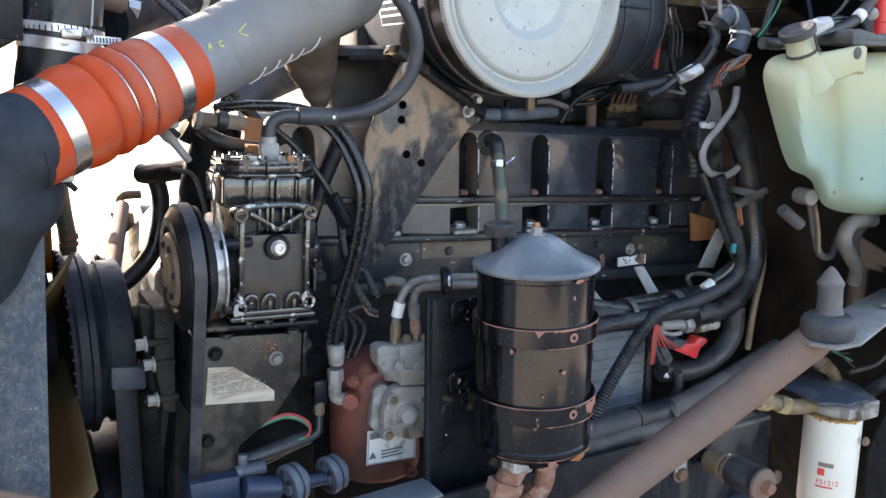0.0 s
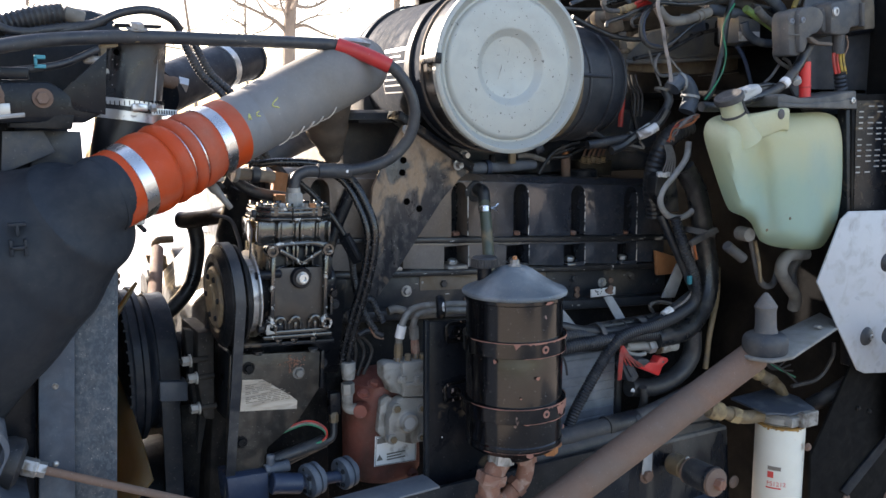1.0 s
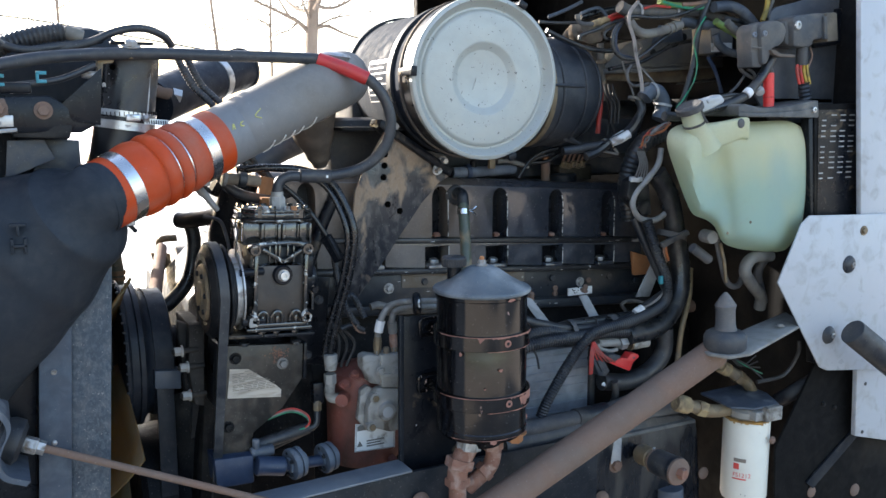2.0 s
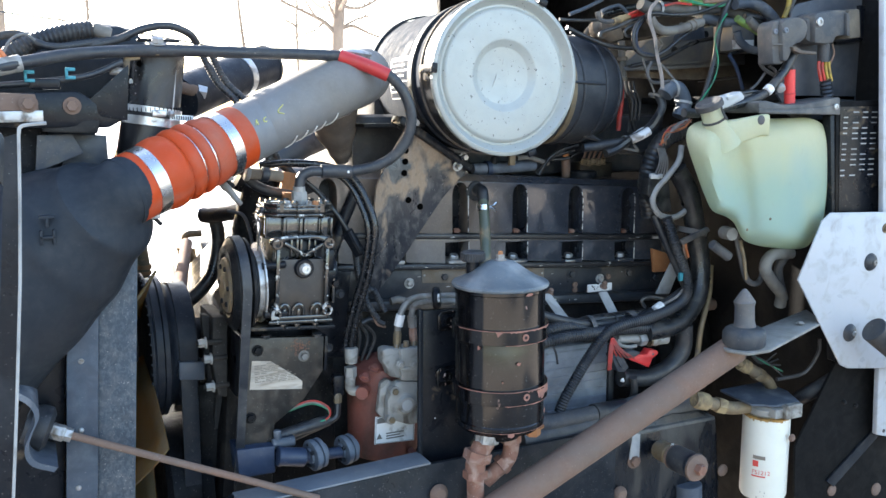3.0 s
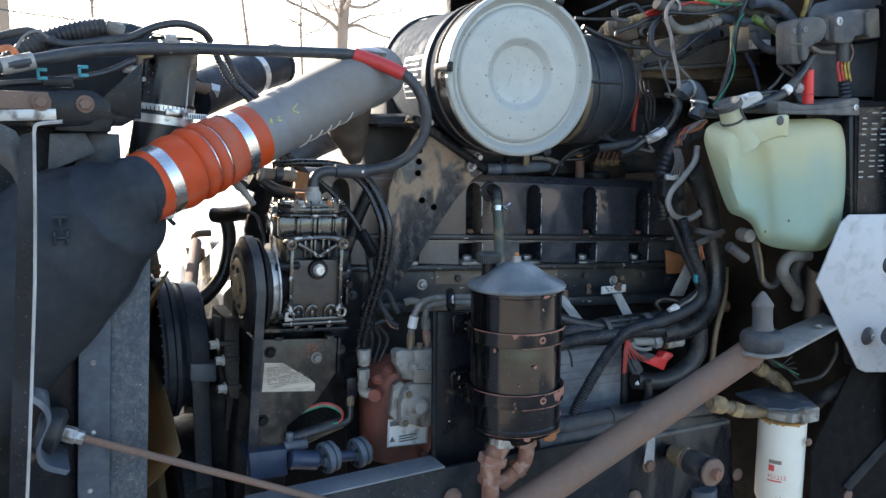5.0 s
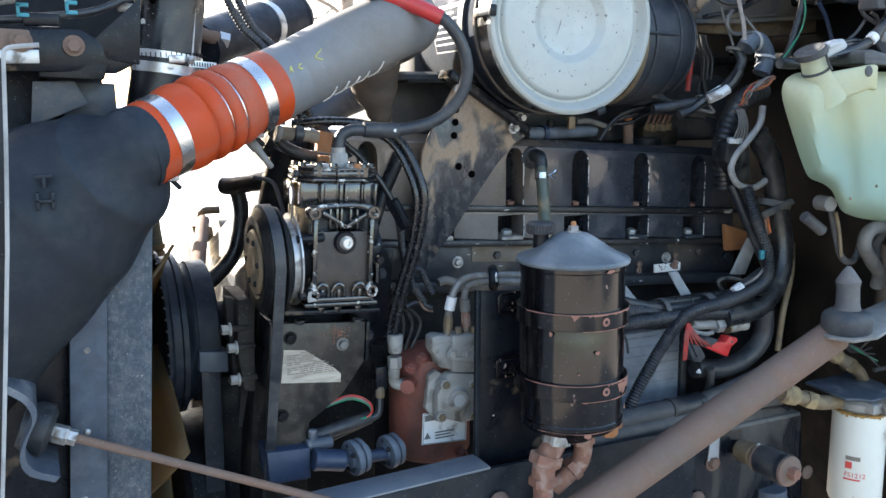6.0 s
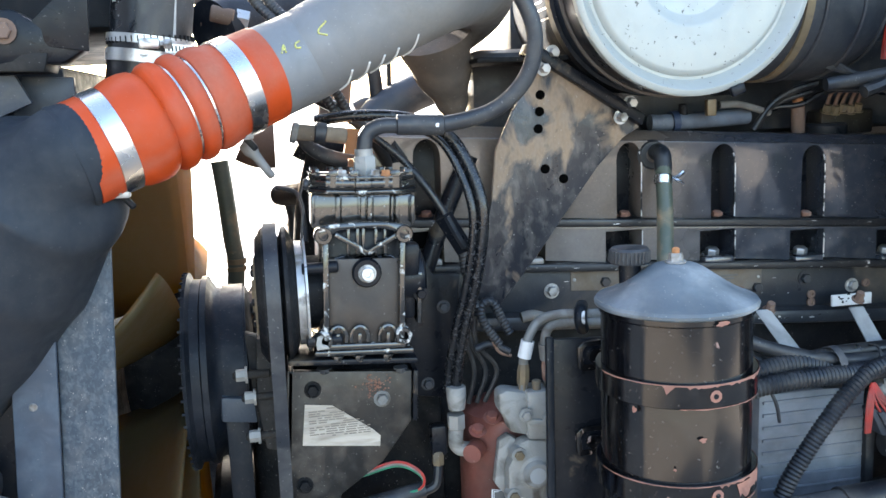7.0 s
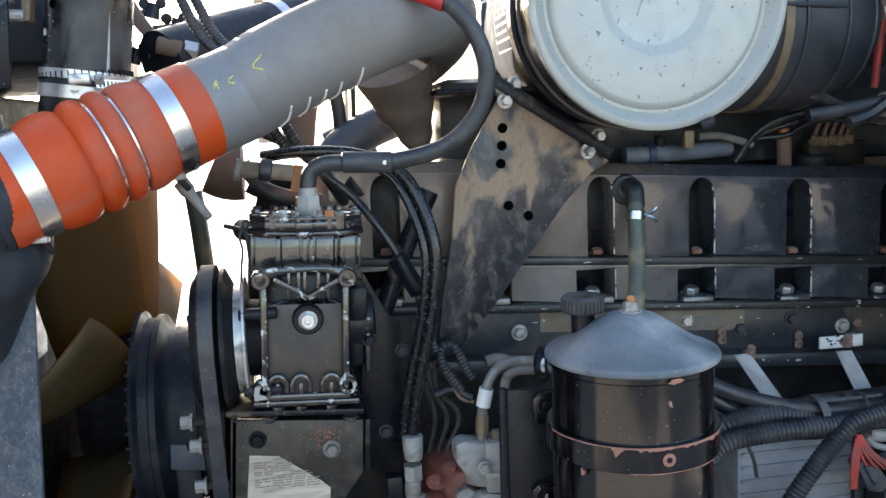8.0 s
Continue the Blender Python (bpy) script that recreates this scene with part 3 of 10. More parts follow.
wire_far = bmesh.new()
tube([(-4.8676, 16.0, 3.9508), (-0.5354, 14.0, 3.0866), (0.862, 13.5, 2.8758), (2.9418, 13.0, 2.5224)], 0.014, 6, 6, wire_far)
solo("overhead_wire", wire_far, WIRE["black"], "thin black overhead wire against the sky", "wire")

# ---- engine ----
ENG_Y = 1.585
SLOPE = -0.062


def ez(x, z):
    """Height on the engine, which sits lower towards its rear; z is the height at x = 0.8."""
    return z + SLOPE * (x - 0.8)


def notched(x0, x1, z0, z1, cuts, half, rise, y, deep, arch=True):
    """A panel with hollows that open downwards, rounded above."""
    pts = [(x0, y, ez(x0, z0))]
    for c in cuts:
        if x0 < c - half and c + half < x1:
            pts.append((c - half, y, ez(c, z0)))
            top = z0 + rise
            if arch:
                for k in range(9):
                    a = math.pi * (1 - k / 8)
                    pts.append((c + half * math.cos(a), y, ez(c, top - half + half * 1.3 * math.sin(a))))
            else:
                pts += [(c - half, y, ez(c, top)), (c + half, y, ez(c, top))]
            pts.append((c + half, y, ez(c, z0)))
    pts += [(x1, y, ez(x1, z0)), (x1, y, ez(x1, z1)), (x0, y, ez(x0, z1))]
    return plate(pts, (0, deep, 0), 0.0012)


engine = thing("engine", (0.9, 1.9, 0.75), "large black six-cylinder diesel engine with brown dust and painted-in reflection on its covers", "engine")
CUTS = [0.5305, 0.672, 0.8135, 0.955, 1.0965, 1.238]
part("rocker_cover", notched(0.44, 1.335, 1.358, 1.466, CUTS, 0.0180, 0.100, ENG_Y, 0.05), COVER, engine, "black rocker cover with arched hollows, tan dust and painted-in ground reflection")
part("rocker_cover_top", plate([(0.44, ENG_Y + 0.004, ez(0.44, 1.466)), (1.335, ENG_Y + 0.004, ez(1.335, 1.466)), (1.335, ENG_Y + 0.03, ez(1.335, 1.479)), (1.335, 2.0, ez(1.335, 1.479)), (0.44, 2.0, ez(0.44, 1.479)), (0.44, ENG_Y + 0.03, ez(0.44, 1.479))][:2] + [(1.335, ENG_Y + 0.022, ez(1.335, 1.48)), (0.44, ENG_Y + 0.022, ez(0.44, 1.48))], (0, 0.4, 0), 0.002), COVER, engine)
part("rocker_cover_back", plate([(0.44, ENG_Y + 0.045, ez(0.44, 1.30)), (1.335, ENG_Y + 0.045, ez(1.335, 1.30)), (1.335, ENG_Y + 0.045, ez(1.335, 1.47)), (0.44, ENG_Y + 0.045, ez(0.44, 1.47))], (0, 0.4, 0), 0.002), BLACK, engine)
part("cover_flange", plate([(0.44, ENG_Y - 0.012, ez(0.44, 1.348)), (1.34, ENG_Y - 0.012, ez(1.34, 1.348)), (1.34, ENG_Y - 0.012, ez(1.34, 1.358)), (0.44, ENG_Y - 0.012, ez(0.44, 1.358))], (0, 0.07, 0), 0.002), WORN, engine)
part("rocker_housing", notched(0.44, 1.335, 1.298, 1.347, [c - 0.0085 for c in CUTS], 0.0268, 0.043, ENG_Y - 0.002, 0.05, False), HOUSING, engine, "black rocker housing with square hollows")
part("housing_flange", plate([(0.44, ENG_Y - 0.016, ez(0.44, 1.286)), (1.345, ENG_Y - 0.016, ez(1.345, 1.286)), (1.345, ENG_Y - 0.016, ez(1.345, 1.297)), (0.44, ENG_Y - 0.016, ez(0.44, 1.297))], (0, 0.08, 0), 0.003), WORN, engine)
part("cylinder_head", plate([(0.44, ENG_Y + 0.005, ez(0.44, 1.225)), (1.35, ENG_Y + 0.005, ez(1.35, 1.225)), (1.35, ENG_Y + 0.005, ez(1.35, 1.286)), (0.44, ENG_Y + 0.005, ez(0.44, 1.286))], (0, 0.42, 0), 0.004), ENGINE, engine)
part("intake_rail", plate([(0.56, ENG_Y - 0.02, ez(0.56, 1.205)), (1.35, ENG_Y - 0.02, ez(1.35, 1.205)), (1.35, ENG_Y - 0.02, ez(1.35, 1.226)), (0.56, ENG_Y - 0.02, ez(0.56, 1.226))], (0, 0.2, 0), 0.006), ENGINE, engine)
part("cylinder_block", plate([(0.40, ENG_Y + 0.03, 0.72), (1.36, ENG_Y + 0.03, 0.72), (1.36, ENG_Y + 0.03, ez(1.36, 1.21)), (0.40, ENG_Y + 0.03, ez(0.4, 1.21))], (0, 0.5, 0), 0.006), DARK, engine)
part("gear_case", plate([(0.30, ENG_Y + 0.01, 0.74), (0.54, ENG_Y + 0.01, 0.74), (0.54, ENG_Y + 0.01, 1.30), (0.44, ENG_Y + 0.01, 1.34), (0.34, ENG_Y + 0.01, 1.24)], (0, 0.5, 0), 0.008), DARK, engine)
for c in CUTS:
    if c > 0.7:
        # paint worn to bright metal along the rear edge of each hollow
        part("worn_edge", tube([(c + 0.0178, ENG_Y - 0.0004, ez(c, 1.360)), (c + 0.0180, ENG_Y - 0.0004, ez(c, 1.400)), (c + 0.0178, ENG_Y - 0.0004, ez(c, 1.436)), (c + 0.0150, ENG_Y - 0.0002, ez(c, 1.450))], 0.0011, 6, 5), WORNLINE, engine, "bright worn edge")
        part("worn_edge", tube([(c + 0.0183, ENG_Y - 0.0024, ez(c, 1.299)), (c + 0.0183, ENG_Y - 0.0024, ez(c, 1.320)), (c + 0.0183, ENG_Y - 0.0024, ez(c, 1.340))], 0.0010, 6, 4), WORNLINE, engine)
    part("cover_bolt", bolt((c, ENG_Y + 0.018, ez(c, 1.3575)), (0, -0.25, 1), 0.0078, 0.009), RUSTFIT, engine, "rusty cover bolt")
    part("bolt_ledge", box((c, ENG_Y + 0.02, ez(c, 1.353)), (0.036, 0.05, 0.012), 0.003), DARK, engine)
    part("housing_bolt", bolt((c - 0.0085, ENG_Y + 0.016, ez(c, 1.302)), (0, -0.25, 1), 0.010, 0.012), ZINC, engine, "grey housing bolt")
    part("ledge", box((c - 0.0085, ENG_Y + 0.02, ez(c, 1.2985)), (0.046, 0.06, 0.013), 0.004), HOUSING, engine)
for k in range(9):
    x = 0.70 + k * 0.078
    part("head_bolt", bolt((x, ENG_Y + 0.005, ez(x, 1.256 + 0.012 * (k % 2))), (0, -1, 0), 0.0075, 0.008), ENGINE if k % 3 else ZINC, engine)
part("data_plate", plate([(0.728, 1.588, 1.2930), (1.0193, 1.588, 1.2720), (1.0193, 1.588, 1.2400), (0.728, 1.588, 1.2605)], (0, 0.004, 0), 0.0006), NAMEPLATE, engine, "dusty brown data plate")
for x0_ in (0.7330, 1.0143):
    part("plate_rivet", lathe([(0, 0.0015), (0.002, 0.001), (0.0026, 0)], (x0_, 1.588, 1.2755 + SLOPE * (x0_ - 0.733)), (0, -1, 0), 10), ZINC, engine)
part("plate_mark", span((0.9284, 1.5865, 1.2667), tuple(a + b for a, b in zip((0.9415, 1.5865, 1.2522), (0, 0.002, 0))), 0.0005), WLABEL, engine)
for k in range(3):
    a = V((0.9474, 1.5868, 1.2651)) + V((0, 0, -0.0045 * k))
    part("text_bar", span(a, a + V((0.034 - 0.006 * k, 0.0015, -0.0025)), 0), INK, engine)

# paint-splashed label on the block
lab = solo("label", span((1.1132, 1.556, 1.2285), (1.1774, 1.560, 1.2120), 0.0005), WLABEL, "torn white paper label on the engine", "label")

# ---- air cleaner ----
LC = V((0.8322, 1.4310, 1.6708))
air = thing("air_cleaner", LC + V((0, 0.2, -0.16)), "black canister air cleaner with a galvanised round lid", "air cleaner")
AX = V((0.050, 1, 0.0)).normalized()
R = 0.1488
part("canister", lathe([(0, 0.0), (R - 0.012, 0.0), (R - 0.008, 0.004), (R - 0.008, 0.41), (R - 0.014, 0.43), (R - 0.03, 0.44), (0, 0.44)], LC + AX * 0.034, AX, 64), CAN, air, "dull black steel canister")
lid = part("lid", lathe([(0, 0.0190), (0.0515, 0.0190), (0.0540, 0.0182), (0.0640, 0.0095), (0.0668, 0.0082), (0.0690, 0.0080), (0.117, 0.0084), (0.1205, 0.0092), (0.1235, 0.0125), (0.1255, 0.0155), (0.1290, 0.0158), (0.1345, 0.0105), (0.1382, 0.0035), (0.1415, 0.0), (R - 0.002, 0.001), (R, 0.003), (R, 0.014), (R - 0.004, 0.015)], LC, AX, 96), LID, air, "galvanised pressed-steel lid with two rings")
# a scratched arrow on the boss
for p, q in (((0.012, -0.030), (0.034, -0.004)), ((0.034, -0.004), (0.014, 0.012)), ((-0.02, -0.02), (-0.012, 0.004)), ((0.0, 0.02), (0.004, 0.034))):
    a, b = LC + V((p[0], 0.0187, p[1])), LC + V((q[0], 0.0187, q[1]))
    part("scratch", tube([a, a.lerp(b, 0.5) + V((0.001, 0, 0.001)), b], 0.0004, 5, 3), ZINC, lid)
part("clamp_ring", lathe([(R - 0.008, 0.0), (R - 0.002, 0.0), (R - 0.002, 0.05), (R - 0.008, 0.05)], LC + AX * 0.009, AX, 64), BLACK, air, "glossy black clamp ring")
part("ring_edge", lathe([(R - 0.006, 0.0), (R + 0.001, 0.0), (R + 0.001, 0.006), (R - 0.006, 0.006)], LC + AX * 0.059, AX, 64), DUSTPIPE, air)
part("strap", lathe([(R - 0.007, 0.0), (R - 0.002, 0.001), (R - 0.002, 0.022), (R - 0.007, 0.023)], LC + AX * 0.115, AX, 64), RAIL, air, "grey steel strap")
part("strap", lathe([(R - 0.007, 0.0), (R - 0.002, 0.001), (R - 0.002, 0.022), (R - 0.007, 0.023)], LC + AX * 0.385, AX, 64), RAIL, air, "grey steel strap")
for ang in (176, 62, 290):
    a = radians(ang)
    o = LC + V((math.cos(a), 0, math.sin(a))) * (R + 0.004)
    turn = Matrix.Rotation(-a, 3, "Y")
    la = part("latch", box(o + AX * 0.025, (0.009, 0.058, 0.014), 0.002, turn), BLACK, air, "black over-centre latch")
    part("hook", box(o + AX * -0.006, (0.012, 0.008, 0.018), 0.002, turn), BLACK, la)
bmx = bmesh.new()
u, v, w = V((1, 0, 0)), V((0, 0, 1)), AX
rr = R - 0.0072
rows = []
for i in range(9):
    a = radians(163 + i * 4.2)
    rows.append([bmx.verts.new(LC + w * h + (u * math.cos(a) + v * math.sin(a)) * rr) for h in (0.15, 0.26)])
for p, q in zip(rows, rows[1:]):
    bmx.faces.new((p[0], p[1], q[1], q[0]))
stk = part("sticker", bmx, WLABEL, air, "black instruction sticker with a white frame")
bmx = bmesh.new()
rows = []
for i in range(9):
    a = radians(164 + i * 3.95)
    rows.append([bmx.verts.new(LC + w * h + (u * math.cos(a) + v * math.sin(a)) * (rr + 0.0005)) for h in (0.1535, 0.2565)])
for p, q in zip(rows, rows[1:]):
    bmx.faces.new((p[0], p[1], q[1], q[0]))
part("field", bmx, CAN, stk)
for i in range(7):
    bmx = bmesh.new()
    a0 = 165 + i * 4.2
    q = []
    for a in (a0, a0 + 0.5, a0 + 1.1):
        a = radians(a)
        q.append([bmx.verts.new(LC + w * h + (u * math.cos(a) + v * math.sin(a)) * (rr + 0.0012)) for h in (0.155 + 0.02 * (i % 2), 0.25)])
    for p, s in zip(q, q[1:]):
        bmx.faces.new((p[0], p[1], s[1], s[0]))
    part("text_bar", bmx, WLABEL, stk)
# rubber outlet boot
BC = V((1.045, 1.60, 1.652))
boot = thing("intake_boot", BC, "ribbed black rubber intake boot beside the air cleaner", "boot")
BA = V((1, 0.10, 0)).normalized()
part("boot", lathe([(0, -0.10), (0.112, -0.10), (0.113, -0.02), (0.114, 0.03), (0.112, 0.055), (0.104, 0.085), (0.090, 0.112), (0.068, 0.134), (0.040, 0.147), (0.0, 0.151)], BC, BA, 56), BOOT, boot)
for h, r in ((-0.012, 0.1135), (0.048, 0.1132), (0.098, 0.0985)):
    part("rib", lathe([(r - 0.004, -0.0035), (r + 0.0020, -0.0022), (r + 0.0032, 0.0), (r + 0.0020, 0.0022), (r - 0.004, 0.0035)], BC + BA * h, BA, 56), BOOT, boot)
part("seam", tube([BC + V((-0.05, -0.1165, 0.012)), BC + V((0.02, -0.1135, 0.010)), BC + V((0.07, -0.099, 0.008)), BC + V((0.115, -0.070, 0.005)), BC + V((0.146, -0.025, 0.002))], 0.0034, 8, 6), BOOT, boot)
part("neck", tube([BC + V((0.03, 0.03, 0)), BC + V((0.04, 0.10, -0.01)), BC + V((0.04, 0.22, -0.02))], 0.09, 32, 5), BOOT, boot)
part("clamp_band", lathe([(0.112, 0.0), (0.1155, 0.001), (0.1155, 0.013), (0.112, 0.014)], BC + BA * -0.045, BA, 56), BRASS, boot, "tarnished hose clamp")

# bracket under the air cleaner
br = thing("support_bracket", (0.6028, 1.55, 1.2714), "black steel support bracket smeared with brown mud", "bracket")
part("web", plate([(0.6776, 1.545, 1.5769), (0.8128, 1.545, 1.4845), (0.7889, 1.545, 1.4716), (0.7527, 1.545, 1.4345), (0.7034, 1.545, 1.3698), (0.6675, 1.545, 1.3219), (0.6143, 1.545, 1.2585), (0.5836, 1.545, 1.2633), (0.5909, 1.545, 1.3169), (0.6073, 1.545, 1.401), (0.6142, 1.545, 1.4634), (0.6364, 1.545, 1.5091)], (0, 0.008, 0), 0.002), MUDDY, br)
for q in ((0.6753, 1.545, 1.5313), (0.6739, 1.545, 1.5101), (0.6717, 1.545, 1.4881), (0.68, 1.545, 1.4359), (0.7049, 1.545, 1.4218)):
    part("hole", lathe([(0, 0), (0.0062, 0), (0.0062, 0.001), (0, 0.001)], V(q) + V((0, -0.0015, 0)), (0, 1, 0), 14), VOID, br)
a, b = V((0.6576, 1.53, 1.5836)), V((0.8088, 1.53, 1.4867))
part("angle_bar", plate([a, b, b + V((0.006, 0, 0.014)), a + V((0.006, 0, 0.014))], (0, 0.05, 0), 0.002), BLACK, br)
for q in ((0.6897, 1.525, 1.5836), (0.6772, 1.525, 1.5641), (0.7936, 1.525, 1.5166), (0.7803, 1.525, 1.4986)):
    part("bolt", bolt(V(q) + V((0, 0.01, 0)), (0, -1, 0), 0.0065, 0.014), ZINC, br, "zinc bolt")
part("shelf", span((0.60, 1.57, 1.575), (0.74, 1.80, 1.582), 0.002), DARK, br)

# ---- belt-driven compressor ----
CY = 1.405
comp = thing("air_conditioning_compressor", (0.42, 1.46, 1.235), "black piston air-conditioning compressor with silver flange edges", "compressor")
x0, x1 = 0.3746, 0.4929
CO, CU, CW = V((0.423, CY, 1.295)), V((0.000257, 0, -0.0000135)), V((0.0000135, 0, 0.000262))


def cq(a, b, d=0.0):
    """A point on the compressor: quarter millimetres right of and above the plate's middle, metres behind its face."""
    return CO + CU * (a - 497) + CW * (700 - b) + V((0, d, 0))


def cbox(a0, b0, a1, b1, d0, d1, bev=0.0015):
    return plate([cq(a0, b0, d0), cq(a1, b0, d0), cq(a1, b1, d0), cq(a0, b1, d0)], (0, d1 - d0, 0), bev)


def slab(b0, b1, grow=0, deep=0.085):
    """A layer of the head, eight-sided in plan with a proud middle."""
    plan = ((-235 - grow, 0.030), (-165, 0.012), (-42, 0.010), (-42, 0.004), (26, 0.004), (26, 0.010), (140, 0.012), (232 + grow, 0.030), (232 + grow, deep), (-235 - grow, deep))
    return plate([cq(497 + a, b0, d) for a, d in plan], CW * (b0 - b1), 0.0014)


part("crankcase", cbox(300, 330, 672, 850, 0.012, 0.125, 0.006), BLACK, comp, "black cast crankcase")
part("cylinder", cbox(268, 190, 722, 340, 0.028, 0.12, 0.004), GUN, comp, "black cast cylinder body")
part("cylinder_front", cbox(388, 186, 612, 330, 0.016, 0.05, 0.003), GUN, comp)
for a0, a1, d in ((268, 284, 0.024), (372, 392, 0.012), (396, 470, 0.0135), (478, 500, 0.009), (506, 526, 0.007), (532, 608, 0.0135), (610, 622, 0.011), (632, 652, 0.016), (705, 722, 0.022)):
    part("cylinder_rib", cbox(a0, 196, a1, 318, d, 0.04, 0.0016), GUN, comp)
part("valve_plate", slab(186, 168, 6), SILVERED, comp, "worn silver-edged valve plate")
part("gasket", slab(166, 160, 3), BLACK, comp)
part("cylinder_head", slab(158, 128), GUN, comp, "glossy black cylinder head")
part("head_ridge", slab(127, 108, -8), SILVERED, comp, "chipped head edge")
part("head_top", cbox(290, 112, 705, 100, 0.035, 0.08, 0.003), GUN, comp)
for k, a in enumerate((290, 362, 402, 452, 545, 590, 632, 700)):
    d = 0.018 if 300 < a < 690 else 0.036
    part("head_bolt", bolt(cq(a, 110, d), CW, 0.0052, 0.0065), COPPER if k == 5 else (ZINC if k in (2, 4) else GUN), comp)
    part("bolt_boss", lathe([(0, 0), (0.0072, 0), (0.0072, 0.012), (0.006, 0.0135), (0, 0.0135)], cq(a, 158, d), CW, 14), GUN, comp)
    part("head_bolt", bolt(cq(a, 110, 0.074), CW, 0.0052, 0.0065), GUN, comp)
part("sensor_stub", rod(cq(262, 150, 0.035), cq(236, 150, 0.035), 0.0065, 14), RUBBER, comp)
part("coil_wire", tube([cq(236, 155, 0.034), cq(224, 200, 0.033), cq(236, 250, 0.03), cq(230, 320, 0.03), cq(226, 420, 0.03)], 0.0016, 6, 5), WIRE["black"], comp)
# side plate with its flange
part("side_plate", cbox(330, 452, 642, 820, -0.002, 0.014, 0.003), PLATEM, comp, "dark brown-grey machined side plate")
for a0, a1 in ((309, 334), (638, 663)):
    part("plate_rim", cbox(a0, 380, a1, 800, -0.010, 0.004, 0.002), SILVERED, comp)
part("shoulder", plate([cq(334, 462, -0.002), cq(400, 440, 0.0), cq(430, 452, 0.0), cq(450, 500, -0.002), cq(540, 500, -0.002), cq(565, 452, 0.0), cq(600, 440, 0.0), cq(640, 462, -0.002), cq(640, 476, -0.002), cq(334, 476, -0.002)], (0, 0.012, 0), 0.001), GUN, comp)
part("flange_arch", plate([cq(a, b, -0.011) for a, b in ((278, 352), (284, 328), (304, 312), (350, 304), (420, 298), (500, 295), (590, 298), (655, 306), (684, 318), (697, 345), (690, 370), (664, 386), (640, 380), (628, 352), (622, 336), (560, 322), (500, 318), (430, 322), (372, 332), (340, 352), (334, 384), (312, 392), (288, 380))], (0, 0.014, 0), 0.0016), SILVERED, comp, "flange with paint worn to bare metal at the edges")
for p, q in (((362, 346), (500, 428)), ((636, 346), (500, 428))):
    a, b = cq(p[0], p[1], -0.009), cq(q[0], q[1], -0.009)
    nrm = (b - a).cross(V((0, 1, 0))).normalized() * 0.0027
    part("flange_strut", plate([a + nrm, b + nrm, b - nrm, a - nrm], (0, 0.012, 0), 0.001), SILVERED, comp)
for a in (415, 455, 480, 535, 575):
    part("inner_rib", cbox(a, 325, a + 14, 450, 0.004, 0.02, 0.001), GUN, comp)
for a, b in ((312, 350), (656, 346), (312, 795), (656, 786)):
    er = part("flange_ear", lathe([(0.0048, 0.001), (0.0055, -0.0015), (0.0088, -0.0015), (0.0100, 0.001), (0.0100, 0.016), (0.0048, 0.016)], cq(a, b, -0.012), (0, 1, 0), 20), SILVERED, comp)
    part("ear_hole", lathe([(0, 0), (0.0046, 0), (0.0046, 0.001), (0, 0.001)], cq(a, b, -0.0095), (0, 1, 0), 16), VOID, er)
part("chipped_ear", plate([cq(a, b, -0.0145) for a, b in ((276, 808), (282, 776), (300, 768), (310, 775), (300, 790), (300, 808), (325, 815), (334, 828), (280, 834))], (0, 0.004, 0), 0.0008), CAST, comp, "chipped bright corner")
part("plug_boss", lathe([(0, 0.0), (0.0145, 0), (0.0165, 0.003), (0.0165, 0.010)], cq(497, 512, -0.010), (0, 1, 0), 28), BLACK, comp)
part("plug_washer", lathe([(0, 0), (0.0100, 0), (0.0100, 0.002), (0, 0.002)], cq(497, 512, -0.0125), (0, 1, 0), 24), ZINC, comp)
pg = part("plug", socket(cq(497, 512, -0.0125), (0, -1, 0), 0.0076, 0.006), BRIGHTZN, comp, "bright socket plug")
for a in (372, 466, 590):
    arch = bmesh.new()
    tube([cq(a - 36, 812, -0.004), cq(a - 36, 778, -0.005), cq(a - 22, 752, -0.006), cq(a, 742, -0.006), cq(a + 22, 752, -0.006), cq(a + 36, 778, -0.005), cq(a + 36, 812, -0.004)], 0.0028, 8, 4, arch)
    part("arch_rib", arch, GUN, comp)
    part("arch_pin", cbox(a - 9, 772, a + 9, 825, -0.008, 0.004, 0.0015), GUN, comp)
    part("base_bolt", bolt(cq(a, 872, 0.0), -CW, 0.0052, 0.008), GUN, comp)
part("base_ledge", cbox(330, 816, 668, 842, -0.009, 0.02, 0.002), GUN, comp)
part("base_flange", cbox(272, 848, 706, 872, -0.005, 0.13, 0.002), SILVERED, comp)
# bearing side
part("bearing_cover", cbox(668, 412, 752, 560, 0.028, 0.10, 0.005), BLACK, comp, "black bearing cover")
part("bearing_boss", lathe([(0, 0.030), (0.026, 0.030), (0.031, 0.027), (0.033, 0.022), (0.033, 0.0), (0, 0.0)], cq(672, 585, 0.062), (1, 0, 0), 36), BLACK, comp, "round glossy black bearing boss")
part("bearing_neck", cbox(668, 560, 742, 760, 0.036, 0.10, 0.006), BLACK, comp)
part("bearing_flange", cbox(742, 540, 765, 776, 0.030, 0.10, 0.002), GUN, comp)
part("cover_bolt", bolt(cq(760, 640, 0.034), (0, -1, 0), 0.006, 0.008), BLACK, comp)
